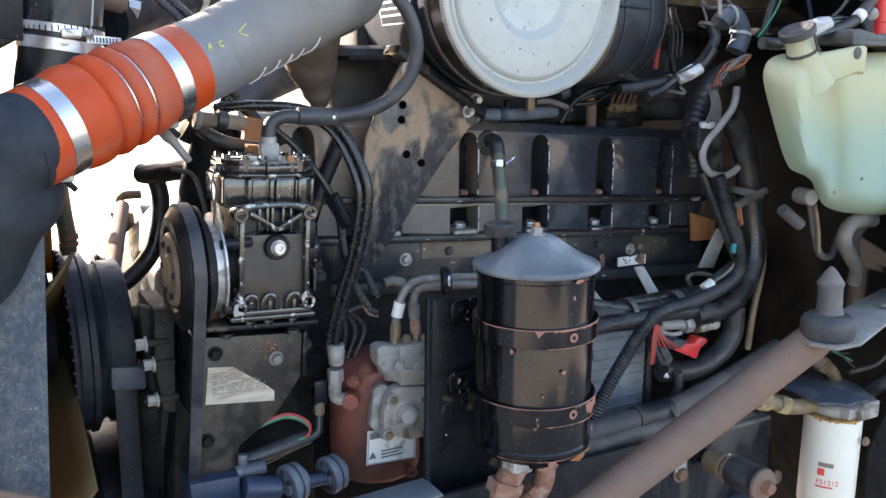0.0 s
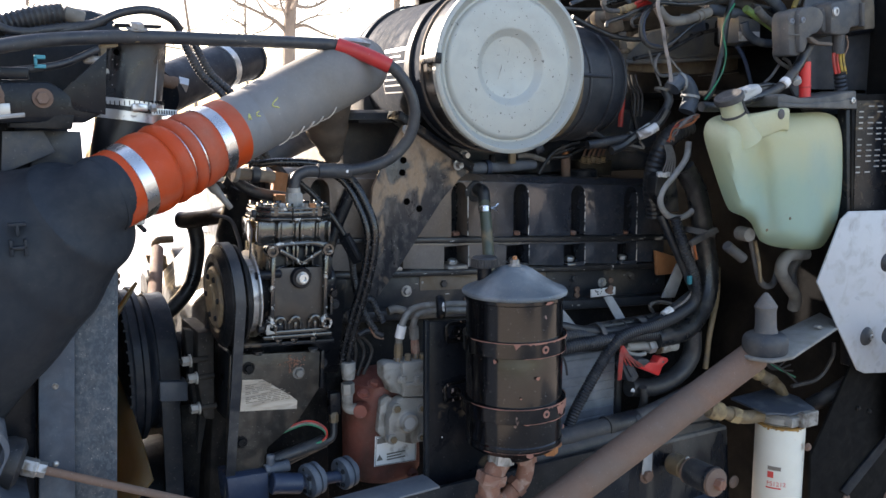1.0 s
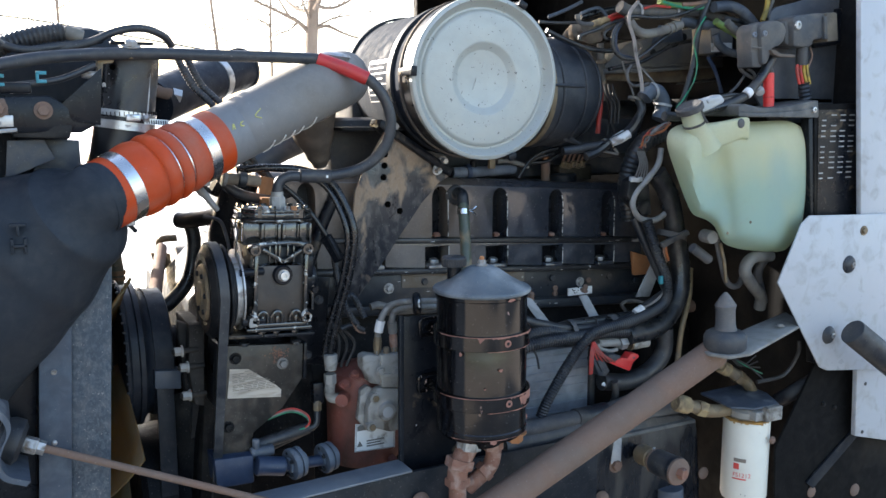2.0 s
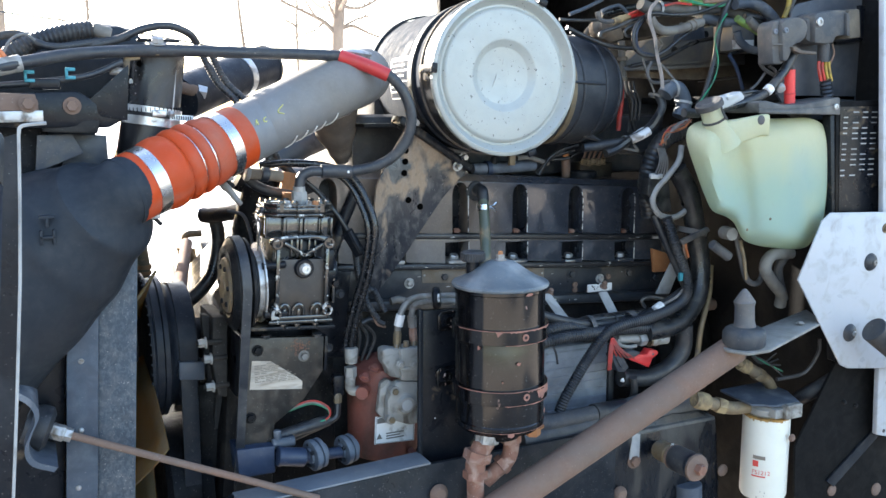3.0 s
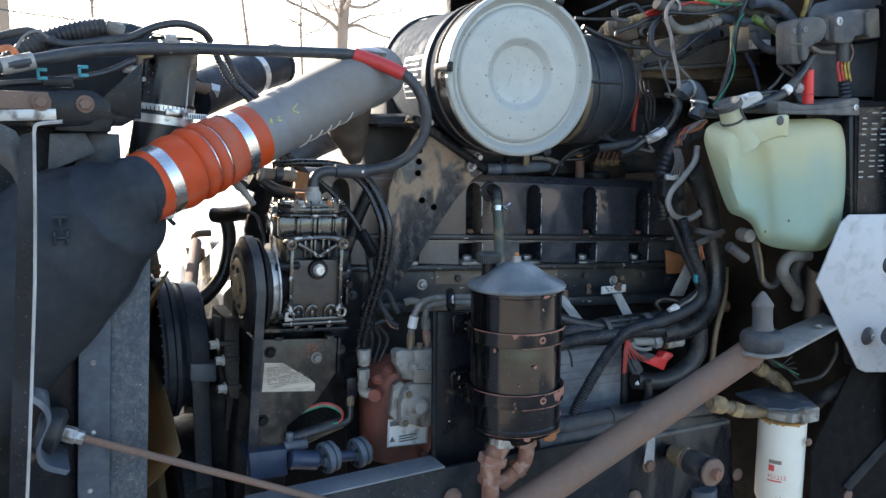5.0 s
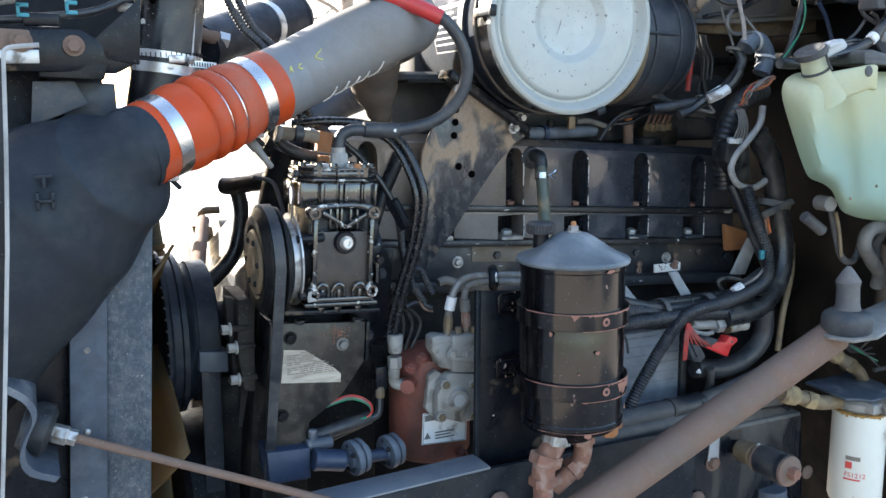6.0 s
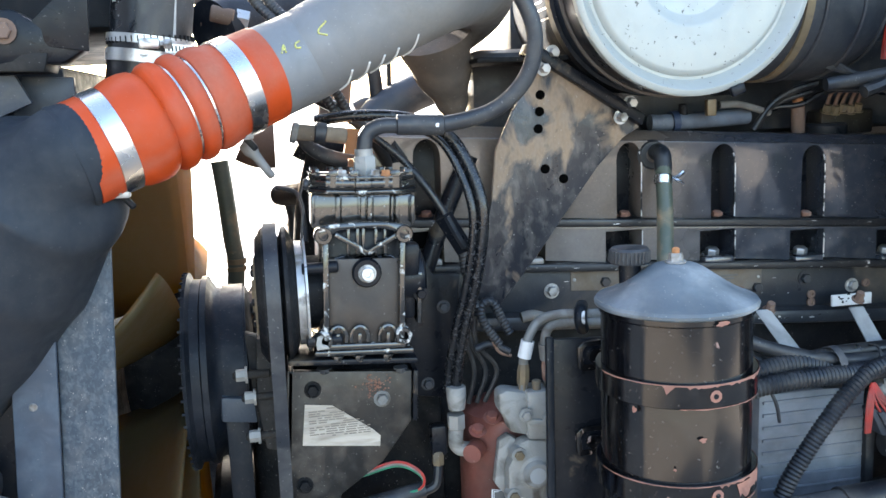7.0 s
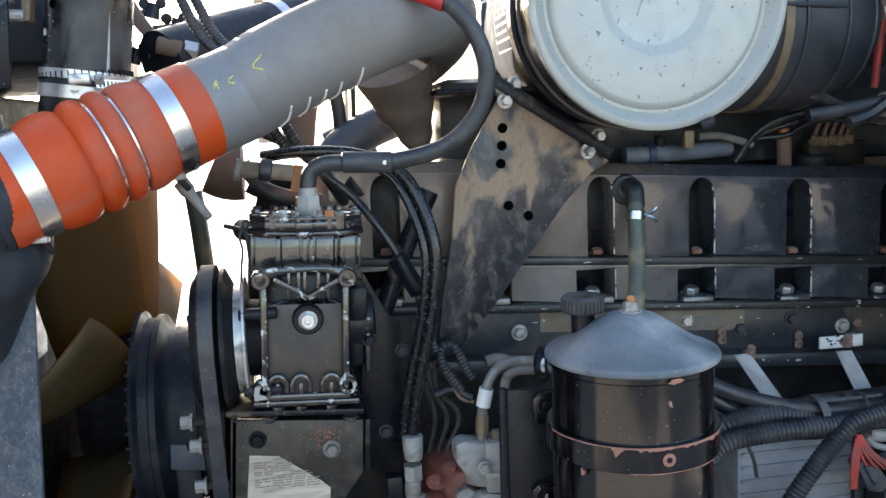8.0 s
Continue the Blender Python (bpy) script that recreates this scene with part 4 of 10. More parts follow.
# clutch pulley, belt and its bolts, turning about the truck's length
PC = V((0.345, 1.452, 1.3170))
PR = 0.078
pul = part("clutch_pulley", lathe([(0.0, 0.0033), (0.050, 0.0033), (0.054, 0.0000), (0.066, 0.0000), (0.070, 0.0033), (PR - 0.004, 0.0050), (PR, 0.0083), (PR, 0.0108), (PR - 0.012, 0.0149), (PR, 0.0191), (PR, 0.0224), (PR - 0.012, 0.0266), (PR, 0.0307), (PR, 0.0349), (PR - 0.006, 0.0373), (PR - 0.014, 0.0415), (0.06, 0.0432), (0, 0.0432)], (0.3048, PC.y, PC.z), (1, 0, 0), 56), DARK, comp, "black twin-groove clutch pulley")
px0 = 0.3048
part("clutch_plate", lathe([(0, -0.006), (0.018, -0.006), (0.02, -0.003), (0.044, -0.003), (0.047, 0.0), (0.047, 0.006), (0, 0.006)], (px0, PC.y, PC.z), (1, 0, 0), 32), BRASS, comp, "tan clutch plate")
for k in range(6):
    a = k * math.pi / 3
    part("rivet", lathe([(0, 0), (0.005, 0), (0.004, 0.004), (0, 0.005)], (px0 - 0.002, PC.y + 0.034 * math.cos(a), PC.z + 0.034 * math.sin(a)), (-1, 0, 0), 10), DARK, comp)
part("field_coil", lathe([(0, 0), (0.060, 0), (0.060, 0.008), (0.068, 0.009), (0.068, 0.0115), (0, 0.0115)], (px0 + 0.044, PC.y, PC.z), (1, 0, 0), 40), ZINC, comp, "zinc-plated clutch coil")
part("shaft_housing", rod((px0 + 0.055, PC.y, PC.z), (x0 + 0.02, PC.y, PC.z), 0.042, 28), DARK, comp)
for dy, dz in ((-0.050, 0.036), (-0.050, -0.046)):
    part("through_bolt", rod((px0 + 0.050, PC.y + dy, PC.z + dz), (x0 + 0.02, PC.y + dy, PC.z + dz), 0.0065, 12), BLACK, comp)
belt = bmesh.new()
BX = px0 + 0.018
low = V((BX - 0.006, 1.69, 0.66))
lr = 0.115
loop = []
for k in range(13):
    a = radians(0 + 180 * k / 12)
    loop.append(V((BX, PC.y + (PR + 0.001) * math.cos(a), PC.z + (PR + 0.001) * math.sin(a))))
for k in range(13):
    a = radians(180 + 180 * k / 12)
    loop.append(V((low.x, low.y + lr * math.cos(a), low.z + lr * math.sin(a))))
n = len(loop)
vs = []
for i, p in enumerate(loop):
    c = V((p.x, PC.y, PC.z)) if i < 13 else V((p.x, low.y, low.z))
    d = (p - c).normalized()
    vs.append([belt.verts.new(p + V((dx, 0, 0)) + d * dd) for dx, dd in ((-0.0075, 0.004), (0.0075, 0.004), (0.006, -0.006), (-0.006, -0.006))])
for i in range(n):
    for k in range(4):
        belt.faces.new((vs[i][k], vs[i][(k + 1) % 4], vs[(i + 1) % n][(k + 1) % 4], vs[(i + 1) % n][k]))
solo("drive_belt", belt, RUBBER, "grey worn rubber drive belt round the pulleys", "belt")

# mount under the compressor
mt = thing("compressor_mount", (0.40, 1.5, 0.95), "black steel compressor mount with rust spots and bolts", "bracket")
part("shelf", plate([(0.333, 1.402, 1.2449), (0.4789, 1.402, 1.2347), (0.4789, 1.56, 1.2347), (0.333, 1.56, 1.2449)], (0, 0, 0.006), 0.0015), BLACK, mt)
part("face", plate([(0.3314, 1.475, 1.2169), (0.4819, 1.475, 1.2032), (0.4782, 1.475, 1.1396), (0.4408, 1.475, 1.0903), (0.386, 1.475, 1.0523), (0.3768, 1.475, 0.9151), (0.3109, 1.475, 0.9282)], (0, 0.01, 0), 0.002), MOUNTP, mt, "black plate with rust stains")
part("gusset", plate([(0.4839, 1.475, 1.203), (0.4802, 1.475, 1.1393), (0.4802, 1.555, 1.1393), (0.4839, 1.555, 1.203)], (0.006, 0, 0), 0.001), BLACK, mt)
part("gusset", plate([(0.3327, 1.475, 1.2168), (0.3238, 1.475, 1.1064), (0.3238, 1.555, 1.1064), (0.3327, 1.555, 1.2168)], (0.006, 0, 0), 0.001), BLACK, mt)
for q, mtl in (((0.3599, 1.475, 1.1915), DARK), ((0.4432, 1.475, 1.1717), DULLSTEEL), ((0.3429, 1.475, 1.0716), DARK)):
    part("bolt", bolt(q, (0, -1, 0), 0.0072, 0.008), mtl, mt)
rs = random.Random(4)
spot = bmesh.new()
for k in range(110):
    q = V((0.4343, 1.4735, 1.1901)) + V((rs.gauss(0, 0.008), 0, rs.gauss(0, 0.0065)))
    w = rs.uniform(0.0003, 0.0016)
    spot.faces.new([spot.verts.new(q + V((math.cos(c * 1.05) * w * rs.uniform(0.5, 1.2), -0.0001 * k / 110, math.sin(c * 1.05) * w * rs.uniform(0.5, 1.2)))) for c in range(6)])
part("rust_patch", spot, RUSTFIT, mt, "patch of orange rust", 0)
for q in ((0.3752, 1.47, 1.2149), (0.4671, 1.47, 1.2072)):
    part("shelf_bolt", bolt(V(q) + V((0, 0, 0.004)), (0, 0, -1), 0.0062, 0.007), BASERUB, mt)
tl, tr2, tk, rb, lb = (0.3494, 1.4735, 1.1739), (0.382, 1.4735, 1.1699), (0.4298, 1.4735, 1.1341), (0.4387, 1.4735, 1.1251), (0.4378, 1.4735, 1.1116)
tag = thing("instruction_tag", lb, "torn silver instruction tag stuck on the mount", "label")
part("sheet", plate([tl, tr2, tk, rb, lb, (0.3435, 1.4735, 1.1227)], (0, 0.0008, 0), 0), PAPER, tag)
tg = random.Random(2)
T0 = V((0.351, 1.4728, 1.1691))
for r in range(13):
    x = T0.x + 0.002
    z = T0.z - 0.0016 - 0.0029 * r
    stop = T0.x + 0.030 + 0.0052 * r
    while x < min(stop, T0.x + 0.074):
        w = tg.uniform(0.004, 0.014)
        if tg.random() < 0.8:
            part("text_bar", span((x, 1.4728, z), (min(x + w, T0.x + 0.076), 1.4732, z - 0.0013), 0), FAINT, tag)
        x += w + tg.uniform(0.001, 0.003)


# ---- charge-air pipe, orange hose, plastic duct ----
OL, OR_ = V((0.1450, 1.3505, 1.4890)), V((0.337, 1.4325, 1.5670))
OD = (OR_ - OL).normalized()
oh = thing("charge_air_hose", OL, "orange silicone charge-air hose with two stainless clamps", "hose")
L = (OR_ - OL).length
hump = [(0.0595, 0.0), (0.063, 0.001), (0.0635, 0.046), (0.0668, 0.053), (0.0688, 0.062), (0.0694, 0.072), (0.0678, 0.080), (0.0645, 0.0855), (0.0615, 0.088), (0.065, 0.0905), (0.0690, 0.095), (0.0702, 0.100), (0.0690, 0.106), (0.0655, 0.1105), (0.0585, 0.113), (0.065, 0.1155), (0.0688, 0.120), (0.0698, 0.125), (0.0686, 0.130), (0.065, 0.1335), (0.0585, 0.136), (0.064, 0.1385), (0.0672, 0.144), (0.0676, 0.151), (0.0655, 0.160), (0.0632, 0.168), (0.0625, L - 0.0075), (0.059, L - 0.0065)]
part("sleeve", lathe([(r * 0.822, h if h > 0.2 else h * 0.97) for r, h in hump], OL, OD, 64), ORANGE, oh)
for h in (0.1096, 0.1320):
    part("wire_ring", lathe([(0.0480, -0.0010), (0.0508, -0.0010), (0.0508, 0.0010), (0.0480, 0.0010)], OL + OD * h, OD, 48), STEEL, oh, "thin steel ring between humps")
u, v, w = frame_of(OD)
for h in (0.024, 0.1655):
    cl = part("clamp_band", lathe([(0.0515, 0.0), (0.0534, 0.0005), (0.0534, 0.0195), (0.0515, 0.02)], OL + OD * h, OD, 56), STEEL, oh, "stainless band clamp")
    under = OL + OD * (h + 0.01) + V((0.010, -0.010, -0.0555))
    part("clamp_block", box(under + V((0, 0, 0.006)), (0.016, 0.012, 0.010), 0.002), ZINC, cl)
    part("clamp_screw", rod(under + V((-0.004, 0.008, 0.006)), under + V((0.010, 0.006, -0.010)), 0.0034, 10), DARK, cl)
    for k in range(3):
        a = radians(246 + 10 * k)
        part("text_bar", box(OL + OD * (h + 0.0105) + (V((0, 0, 1)) * math.sin(a) + V((0.25, -1, 0)).normalized() * abs(math.cos(a))) * 0.0535, (0.012, 0.001, 0.003), 0), INK, cl)
pipe = thing("charge_air_pipe", OR_, "dusty grey steel charge-air pipe with white paint ticks", "pipe")
P1, P2, P3 = V((0.4627, 1.4545, 1.626)), V((0.538, 1.482, 1.657)), V((0.598, 1.56, 1.672))
part("pipe", tube([OR_ - OD * 0.02, OR_ + OD * 0.04, OR_.lerp(P1, 0.55), P1, P2, P3, P3 + V((0.015, 0.10, -0.012)), P3 + V((0.01, 0.24, -0.03))], 0.0502, 48, 8), PIPE, pipe)

pipe_line = [V(c) for c in glide([OR_ - OD * 0.02, OR_ + OD * 0.04, OR_.lerp(P1, 0.55), P1, P2], 40)]


def on_skin(q):
    """The point of the straight pipe's skin nearest to q."""
    foot = min(pipe_line, key=lambda c: (c - V(q)).length)
    return foot + (V(q) - foot).normalized() * 0.0507


for k, (x, z) in enumerate(((0.4245, 1.5631), (0.444, 1.5716), (0.4614, 1.5786), (0.4778, 1.5863), (0.4993, 1.6029))):
    # a short upright stroke with a tail that runs back along the pipe
    tall = 0.013 + 0.0045 * (k == 4)
    stroke = [on_skin((x - 0.0055 * f, 1.41 + 0.004 * k + 0.021 * f, z - tall * f)) for f in (0, 0.35, 0.7, 1)]
    stroke.append(on_skin(stroke[-1] + V((-0.0075, 0.009, -0.0056))))
    part("paint_tick", tube(stroke, 0.0013, 6, 5), WLABEL, pipe, "white paint tick")
for pts in (((0.3521, 1.3782, 1.5863), (0.3542, 1.3819, 1.5967), (0.3569, 1.379, 1.5872)), ((0.3529, 1.3795, 1.5906), (0.3561, 1.3799, 1.5911)), ((0.3712, 1.3862, 1.6015), (0.3667, 1.3843, 1.5975), (0.3685, 1.3832, 1.5925), (0.3729, 1.3839, 1.5930)), ((0.3963, 1.3921, 1.6177), (0.3864, 1.3871, 1.6062), (0.3975, 1.3875, 1.6015))):
    part("yellow_mark", tube([on_skin(q) for q in pts], 0.0011, 5, 4), PALEYEL, pipe, "faded yellow paint mark")
capc = V((0.553, 1.478, 1.7075))
part("steel_cap", lathe([(0, 0.0065), (0.012, 0.006), (0.026, 0.003), (0.029, 0.0), (0.026, -0.004), (0.02, -0.02)], capc, (0.1, -0.12, 1), 32), ZINC, pipe, "bright pressed steel cap")
part("down_pipe", tube([V((0.5525, 1.62, 1.6141)), V((0.567, 1.64, 1.5734)), V((0.5828, 1.66, 1.5306)), V((0.5896, 1.67, 1.5068))], 0.045, 24, 6, radii=[0.052, 0.041, 0.024, 0.014]), DUSTPIPE, pipe)

duct = thing("plastic_duct", (0.0284, 1.43, 1.2147), "black moulded plastic air duct with raised letters", "duct")
part("body", tube([OL + OD * 0.02, OL - OD * 0.008, V((0.112, 1.368, 1.4600)), V((0.0518, 1.40, 1.4123)), V((-0.0127, 1.42, 1.3504)), V((-0.0745, 1.44, 1.2753)), V((-0.125, 1.46, 1.19))], 0.07, 48, 10, radii=[0.050, 0.051, 0.084, 0.114, 0.125, 0.122, 0.110]), PLASTIC, duct)
part("mouth_lip", lathe([(0.048, -0.004), (0.0528, -0.003), (0.0535, 0.0), (0.0526, 0.003), (0.048, 0.004)], OL - OD * 0.004, OD, 48), PLASTIC, duct)
let = bmesh.new()
o = V((0.0255, 1.2885, 1.4445))
for a, b in (((0.000, -0.020), (0.004, 0.0)), ((0.016, -0.020), (0.020, 0.0)), ((0.0, -0.012), (0.020, -0.008)), ((0.0, 0.016), (0.020, 0.020)), ((0.008, 0.004), (0.012, 0.018))):
    span(o + V((a[0], 0, a[1])), o + V((b[0], 0.012, b[1])), 0.001, let)
part("raised_letters", let, PLASTIC, duct, "raised letters HT")

# ---- radiator side ----
post = thing("radiator_post", (0.0875, 1.4, 1.0018), "scuffed blue-grey galvanised radiator side post", "post")
part("channel", plate([(0.1081, 1.392, 1.4466), (0.1646, 1.392, 1.4437), (0.131, 1.392, 0.8926), (0.0748, 1.392, 0.9057)], (0, 0.008, 0), 0.002), POST, post)
part("web", plate([(0.0623, 1.384, 1.4204), (0.1076, 1.384, 1.4347), (0.076, 1.384, 0.9093), (0.0308, 1.384, 0.9199)], (0, 0.007, 0), 0.002), WEB, post, "blue-grey web with rivets")
for q in ((0.0708, 1.384, 1.2321), (0.0645, 1.384, 1.1243), (0.0552, 1.384, 1.0333)):
    part("rivet", lathe([(0, 0.003), (0.002, 0.0028), (0.004, 0.0012), (0.0044, 0)], q, (0, -1, 0), 12), ZINC, post)
rad = thing("radiator", (-0.0184, 1.5, 0.9639), "black radiator core frame with a rounded top tank", "radiator")
part("side_frame", plate([(-0.0131, 1.41, 1.4134), (0.0614, 1.41, 1.4086), (0.0281, 1.41, 0.9079), (-0.0536, 1.41, 0.9271)], (0, 0.4, 0), 0.003), BLACK, rad)
for q in ((0.035, 1.4085, 1.2338), (0.0248, 1.4085, 1.0935)):
    part("hole", lathe([(0, 0), (0.004, 0), (0.004, 0.001), (0, 0.001)], q, (0, 1, 0), 12), RUBBER, rad)
part("core", span((-0.14, 1.45, 0.75), (0.05, 2.45, 1.60), 0.01), DARK, rad)
part("top_tank", plate([(-0.0864, 1.55, 1.7049), (0.0322, 1.55, 1.7314), (0.1202, 1.55, 1.7483), (0.1719, 1.55, 1.7479), (0.2041, 1.55, 1.7356), (0.2233, 1.55, 1.7042), (0.2195, 1.55, 1.6251), (-0.0929, 1.55, 1.6185)], (-0.08, 0.7, 0), 0.02), PLASTIC, rad, "rounded black plastic top tank")

# mounting strap and gusset at the top of the radiator
st = thing("radiator_mount", (0.0505, 1.4, 1.5892), "black steel radiator mounting bar with rusty bolts", "bracket")
part("bar", plate([(-0.0617, 1.385, 1.6282), (0.0913, 1.4, 1.6341), (0.1541, 1.405, 1.593), (0.1318, 1.405, 1.5805), (-0.0651, 1.385, 1.582)], (0, 0.03, 0), 0.003), BLACK, st)
part("gusset", plate([(0.1021, 1.402, 1.6179), (0.1645, 1.402, 1.6749), (0.1585, 1.402, 1.5913), (0.1205, 1.402, 1.5972)], (0, 0.006, 0), 0.001), BLACK, st)
part("rusty_strap", plate([(-0.0611, 1.378, 1.6319), (0.0338, 1.378, 1.629), (0.0374, 1.378, 1.6053), (-0.0631, 1.378, 1.6051)], (0, 0.005, 0), 0.002), RUSTY, st, "rusty strap end")
part("shim", plate([(-0.0631, 1.376, 1.6036), (0.0426, 1.376, 1.6061), (0.0423, 1.376, 1.5902), (-0.0642, 1.376, 1.5882)], (0, 0.004, 0), 0.001), ZINC, st, "bare metal shim")
for q in ((0.0242, 1.374, 1.6155), (0.0821, 1.396, 1.6128)):
    part("bolt", bolt(q, (0, -1, 0), 0.0088, 0.008), RUSTY, st, "rusty bolt")
part("lower_channel", plate([(0.0418, 1.4, 1.5933), (0.12, 1.4, 1.5914), (0.115, 1.4, 1.5723), (0.0406, 1.4, 1.5754)], (0, 0.06, 0), 0.002), DARK, st)
sh = thing("baffle", (0.0701, 1.42, 1.5178), "dull black rubber baffle flap", "baffle")
part("flap", plate([(0.0333, 1.42, 1.5702), (0.0811, 1.42, 1.5714), (0.0951, 1.42, 1.5426), (0.0275, 1.42, 1.5149)], (0, 0.008, 0), 0.001), PLUGD, sh)
part("flap", plate([(0.0812, 1.45, 1.5708), (0.1313, 1.45, 1.5686), (0.1325, 1.45, 1.5145), (0.0636, 1.45, 1.5163)], (0, 0.01, 0), 0.001), PLUGD, sh)

part("backing", plate([(-0.0907, 1.47, 1.5835), (0.1171, 1.47, 1.5788), (0.1184, 1.47, 1.5137), (0.0629, 1.47, 1.489), (-0.1069, 1.47, 1.369)], (0, 0.01, 0), 0.002), PLASTIC, sh)
# thin panel edge nearest to the camera
pn = thing("side_panel", (-0.0235, 1.05, 1.1705), "thin dark metal side panel with a worn bright edge", "panel")
a, b, c = V((0.0092, 1.045, 1.58)), V((-0.0004, 1.045, 1.4173)), V((-0.0293, 1.045, 1.1194))
part("sheet", plate([a, b, c, c + V((-0.018, 0.004, 0)), b + V((-0.019, 0.004, 0)), a + V((-0.014, 0.004, -0.004))], (0.0, 0.003, 0), 0), RAIL, pn)
ed = bmesh.new()
for p, q in ((a, b), (b, c)):
    tube([p, p.lerp(q, 0.5) + V((0.0006, 0, 0)), q], 0.0020, 6, 6, ed)
part("bright_edge", ed, GREYHOSE, pn, "worn light edge trim")
part("torn_flap", plate([(-0.0331, 1.08, 1.5887), (-0.0231, 1.08, 1.5887), (-0.0082, 1.08, 1.5801), (-0.0014, 1.08, 1.5639), (0.0, 1.08, 1.5202), (-0.001, 1.08, 1.5055), (-0.0073, 1.08, 1.5146), (-0.0164, 1.08, 1.5353), (-0.0331, 1.08, 1.555)], (0, 0.004, 0), 0.001), RUBBER, pn, "torn black rubber flap")
part("hook", tube([a, a + V((0.004, 0.0, 0.008)), a + V((0.028, 0.0, 0.011))], 0.0022, 6, 4), GREYHOSE, pn)

# stay rod and its bracket
rb_ = thing("stay_rod", (0.0288, 1.37, 1.1331), "rusty stay rod with a nut in a blue-grey hook bracket", "rod")
ra, rb2 = V((0.0176, 1.37, 1.1384)), V((0.4142, 1.31, 0.9750))
part("rod", rod(ra, rb2, 0.0058, 14), RUSTY, rb_)
rd = (rb2 - ra).normalized()
part("nut", lathe([(0, 0.006), (0.0115, 0.006), (0.0125, 0.009), (0.0125, 0.024), (0.0105, 0.026), (0.0105, 0.036), (0, 0.036)], ra, rd, 6), ZINC, rb_)
part("rubber_bush", lathe([(0, -0.03), (0.028, -0.03), (0.034, -0.015), (0.034, 0.0), (0.024, 0.006), (0, 0.006)], ra, rd, 24), RUBBER, rb_)
hk = bmesh.new()
prof = [(-0.0187, 1.36, 1.2209), (0.0024, 1.36, 1.2027), (0.0085, 1.36, 1.1804), (-0.0021, 1.36, 1.1562), (-0.0079, 1.36, 1.1355), (0.0006, 1.36, 1.115), (0.028, 1.36, 1.1014)]
rows = []
for p in glide(prof, 4):
    rows.append([hk.verts.new(p + V((0, dy, 0))) for dy in (-0.055, 0.05)] + [hk.verts.new(p + V((-0.006, dy, -0.006))) for dy in (0.05, -0.055)])
for p, q in zip(rows, rows[1:]):
    for k in range(4):
        hk.faces.new((p[k], p[(k + 1) % 4], q[(k + 1) % 4], q[k]))
hk.faces.new(rows[0]), hk.faces.new(rows[-1])
part("hook_bracket", hk, BLUEP, rb_, "bent blue-grey bracket")

# radiator hose upright with worm clamps
rh = thing("radiator_hose", (0.2043, 1.5, 1.5466), "black radiator hose with two stainless worm clamps", "hose")
h0, h1 = V((0.2178, 1.505, 1.685)), V((0.1948, 1.505, 1.5189))
part("steel_neck", tube([h0 + V((0, 0, 0.012)), h0, h0.lerp(h1, 0.3), h0.lerp(h1, 0.52)], 0.0445, 32, 5), NECKP, rh, "glossy black painted steel neck with chips")
part("hose", tube([h0.lerp(h1, 0.46), h0.lerp(h1, 0.62), h1 + V((0, 0.006, 0.012)), h1 + V((0.004, 0.05, 0.0)), h1 + V((0.006, 0.12, 0.0))], 0.046, 28, 5), RADHOSE, rh)
nr = random.Random(31)
for k in range(9):
    a, f = radians(nr.uniform(-150, -40)), nr.uniform(0.0, 0.42)
    big = 0.0045 if k == 0 else nr.uniform(0.0004, 0.0012)
    o = h0.lerp(h1, f if k else 0.2) + V((math.cos(a), math.sin(a), 0)) * 0.0446
    part("paint_chip", lathe([(0, 0.0004), (big, 0.0003), (big * 1.1, 0)], o, V((math.cos(a), math.sin(a), 0)), 7), WLABEL if k < 1 else ZINC, rh)
part("bolt_hole", lathe([(0, 0.0004), (0.0045, 0.0004), (0.005, 0)], h0 + V((-0.030, -0.0335, -0.006)), (-0.67, -0.74, 0), 14), VOID, rh)
for f in (0.50, 0.62):
    c = h0.lerp(h1, f)
    cb = part("worm_clamp", lathe([(0.0462, 0), (0.0478, 0.0004), (0.0478, 0.0096 if f < 0.55 else 0.0136), (0.0462, 0.010 if f < 0.55 else 0.014)], c, (h0 - h1), 36), BRIGHTZN, rh, "stainless worm clamp")
    for k in range(22 if f < 0.55 else 0):
        a = radians(-165 + 8.2 * k)
        part("slot", box(c + (h0 - h1).normalized() * 0.006 + V((math.cos(a) * 0.0472, math.sin(a) * 0.0472, 0)), (0.0018, 0.0014, 0.0065), 0, Matrix.Rotation(a, 3, "Z")), DARK, cb)
    if f == 0.50:
        part("screw_housing", box(V((0.2115, 1.452, 1.6015)), (0.022, 0.010, 0.011), 0.003), BRIGHTZN, cb)
        part("screw", rod(V((0.2262, 1.452, 1.6006)), V((0.2349, 1.452, 1.6006)), 0.006, 6), ZINC, cb)
        s = V((0.2274, 1.45, 1.5961))
        e = V((0.2661, 1.46, 1.5934))
        tail = part("band_tail", plate([s + V((0, 0, 0.0045)), e + V((0, 0, 0.0045)), e - V((0, 0, 0.0045)), s - V((0, 0, 0.0045))], (0, 0.0012, 0), 0), BRIGHTZN, cb)
        for k in range(9):
            part("slot", box(s.lerp(e, 0.1 + 0.095 * k) + V((0, -0.0004, 0)), (0.0014, 0.001, 0.006), 0), DARK, cb)
# light grey plate: the sunlight on this surface is put into its colour
part("sunlit_strip", plate([(0.2395, 1.47, 1.6776), (0.2448, 1.47, 1.6777), (0.2355, 1.47, 1.588), (0.2302, 1.47, 1.588)], (0, 0.04, 0), 0.001), GREYHOSE, rh, "pale strip with painted-in sunlight")

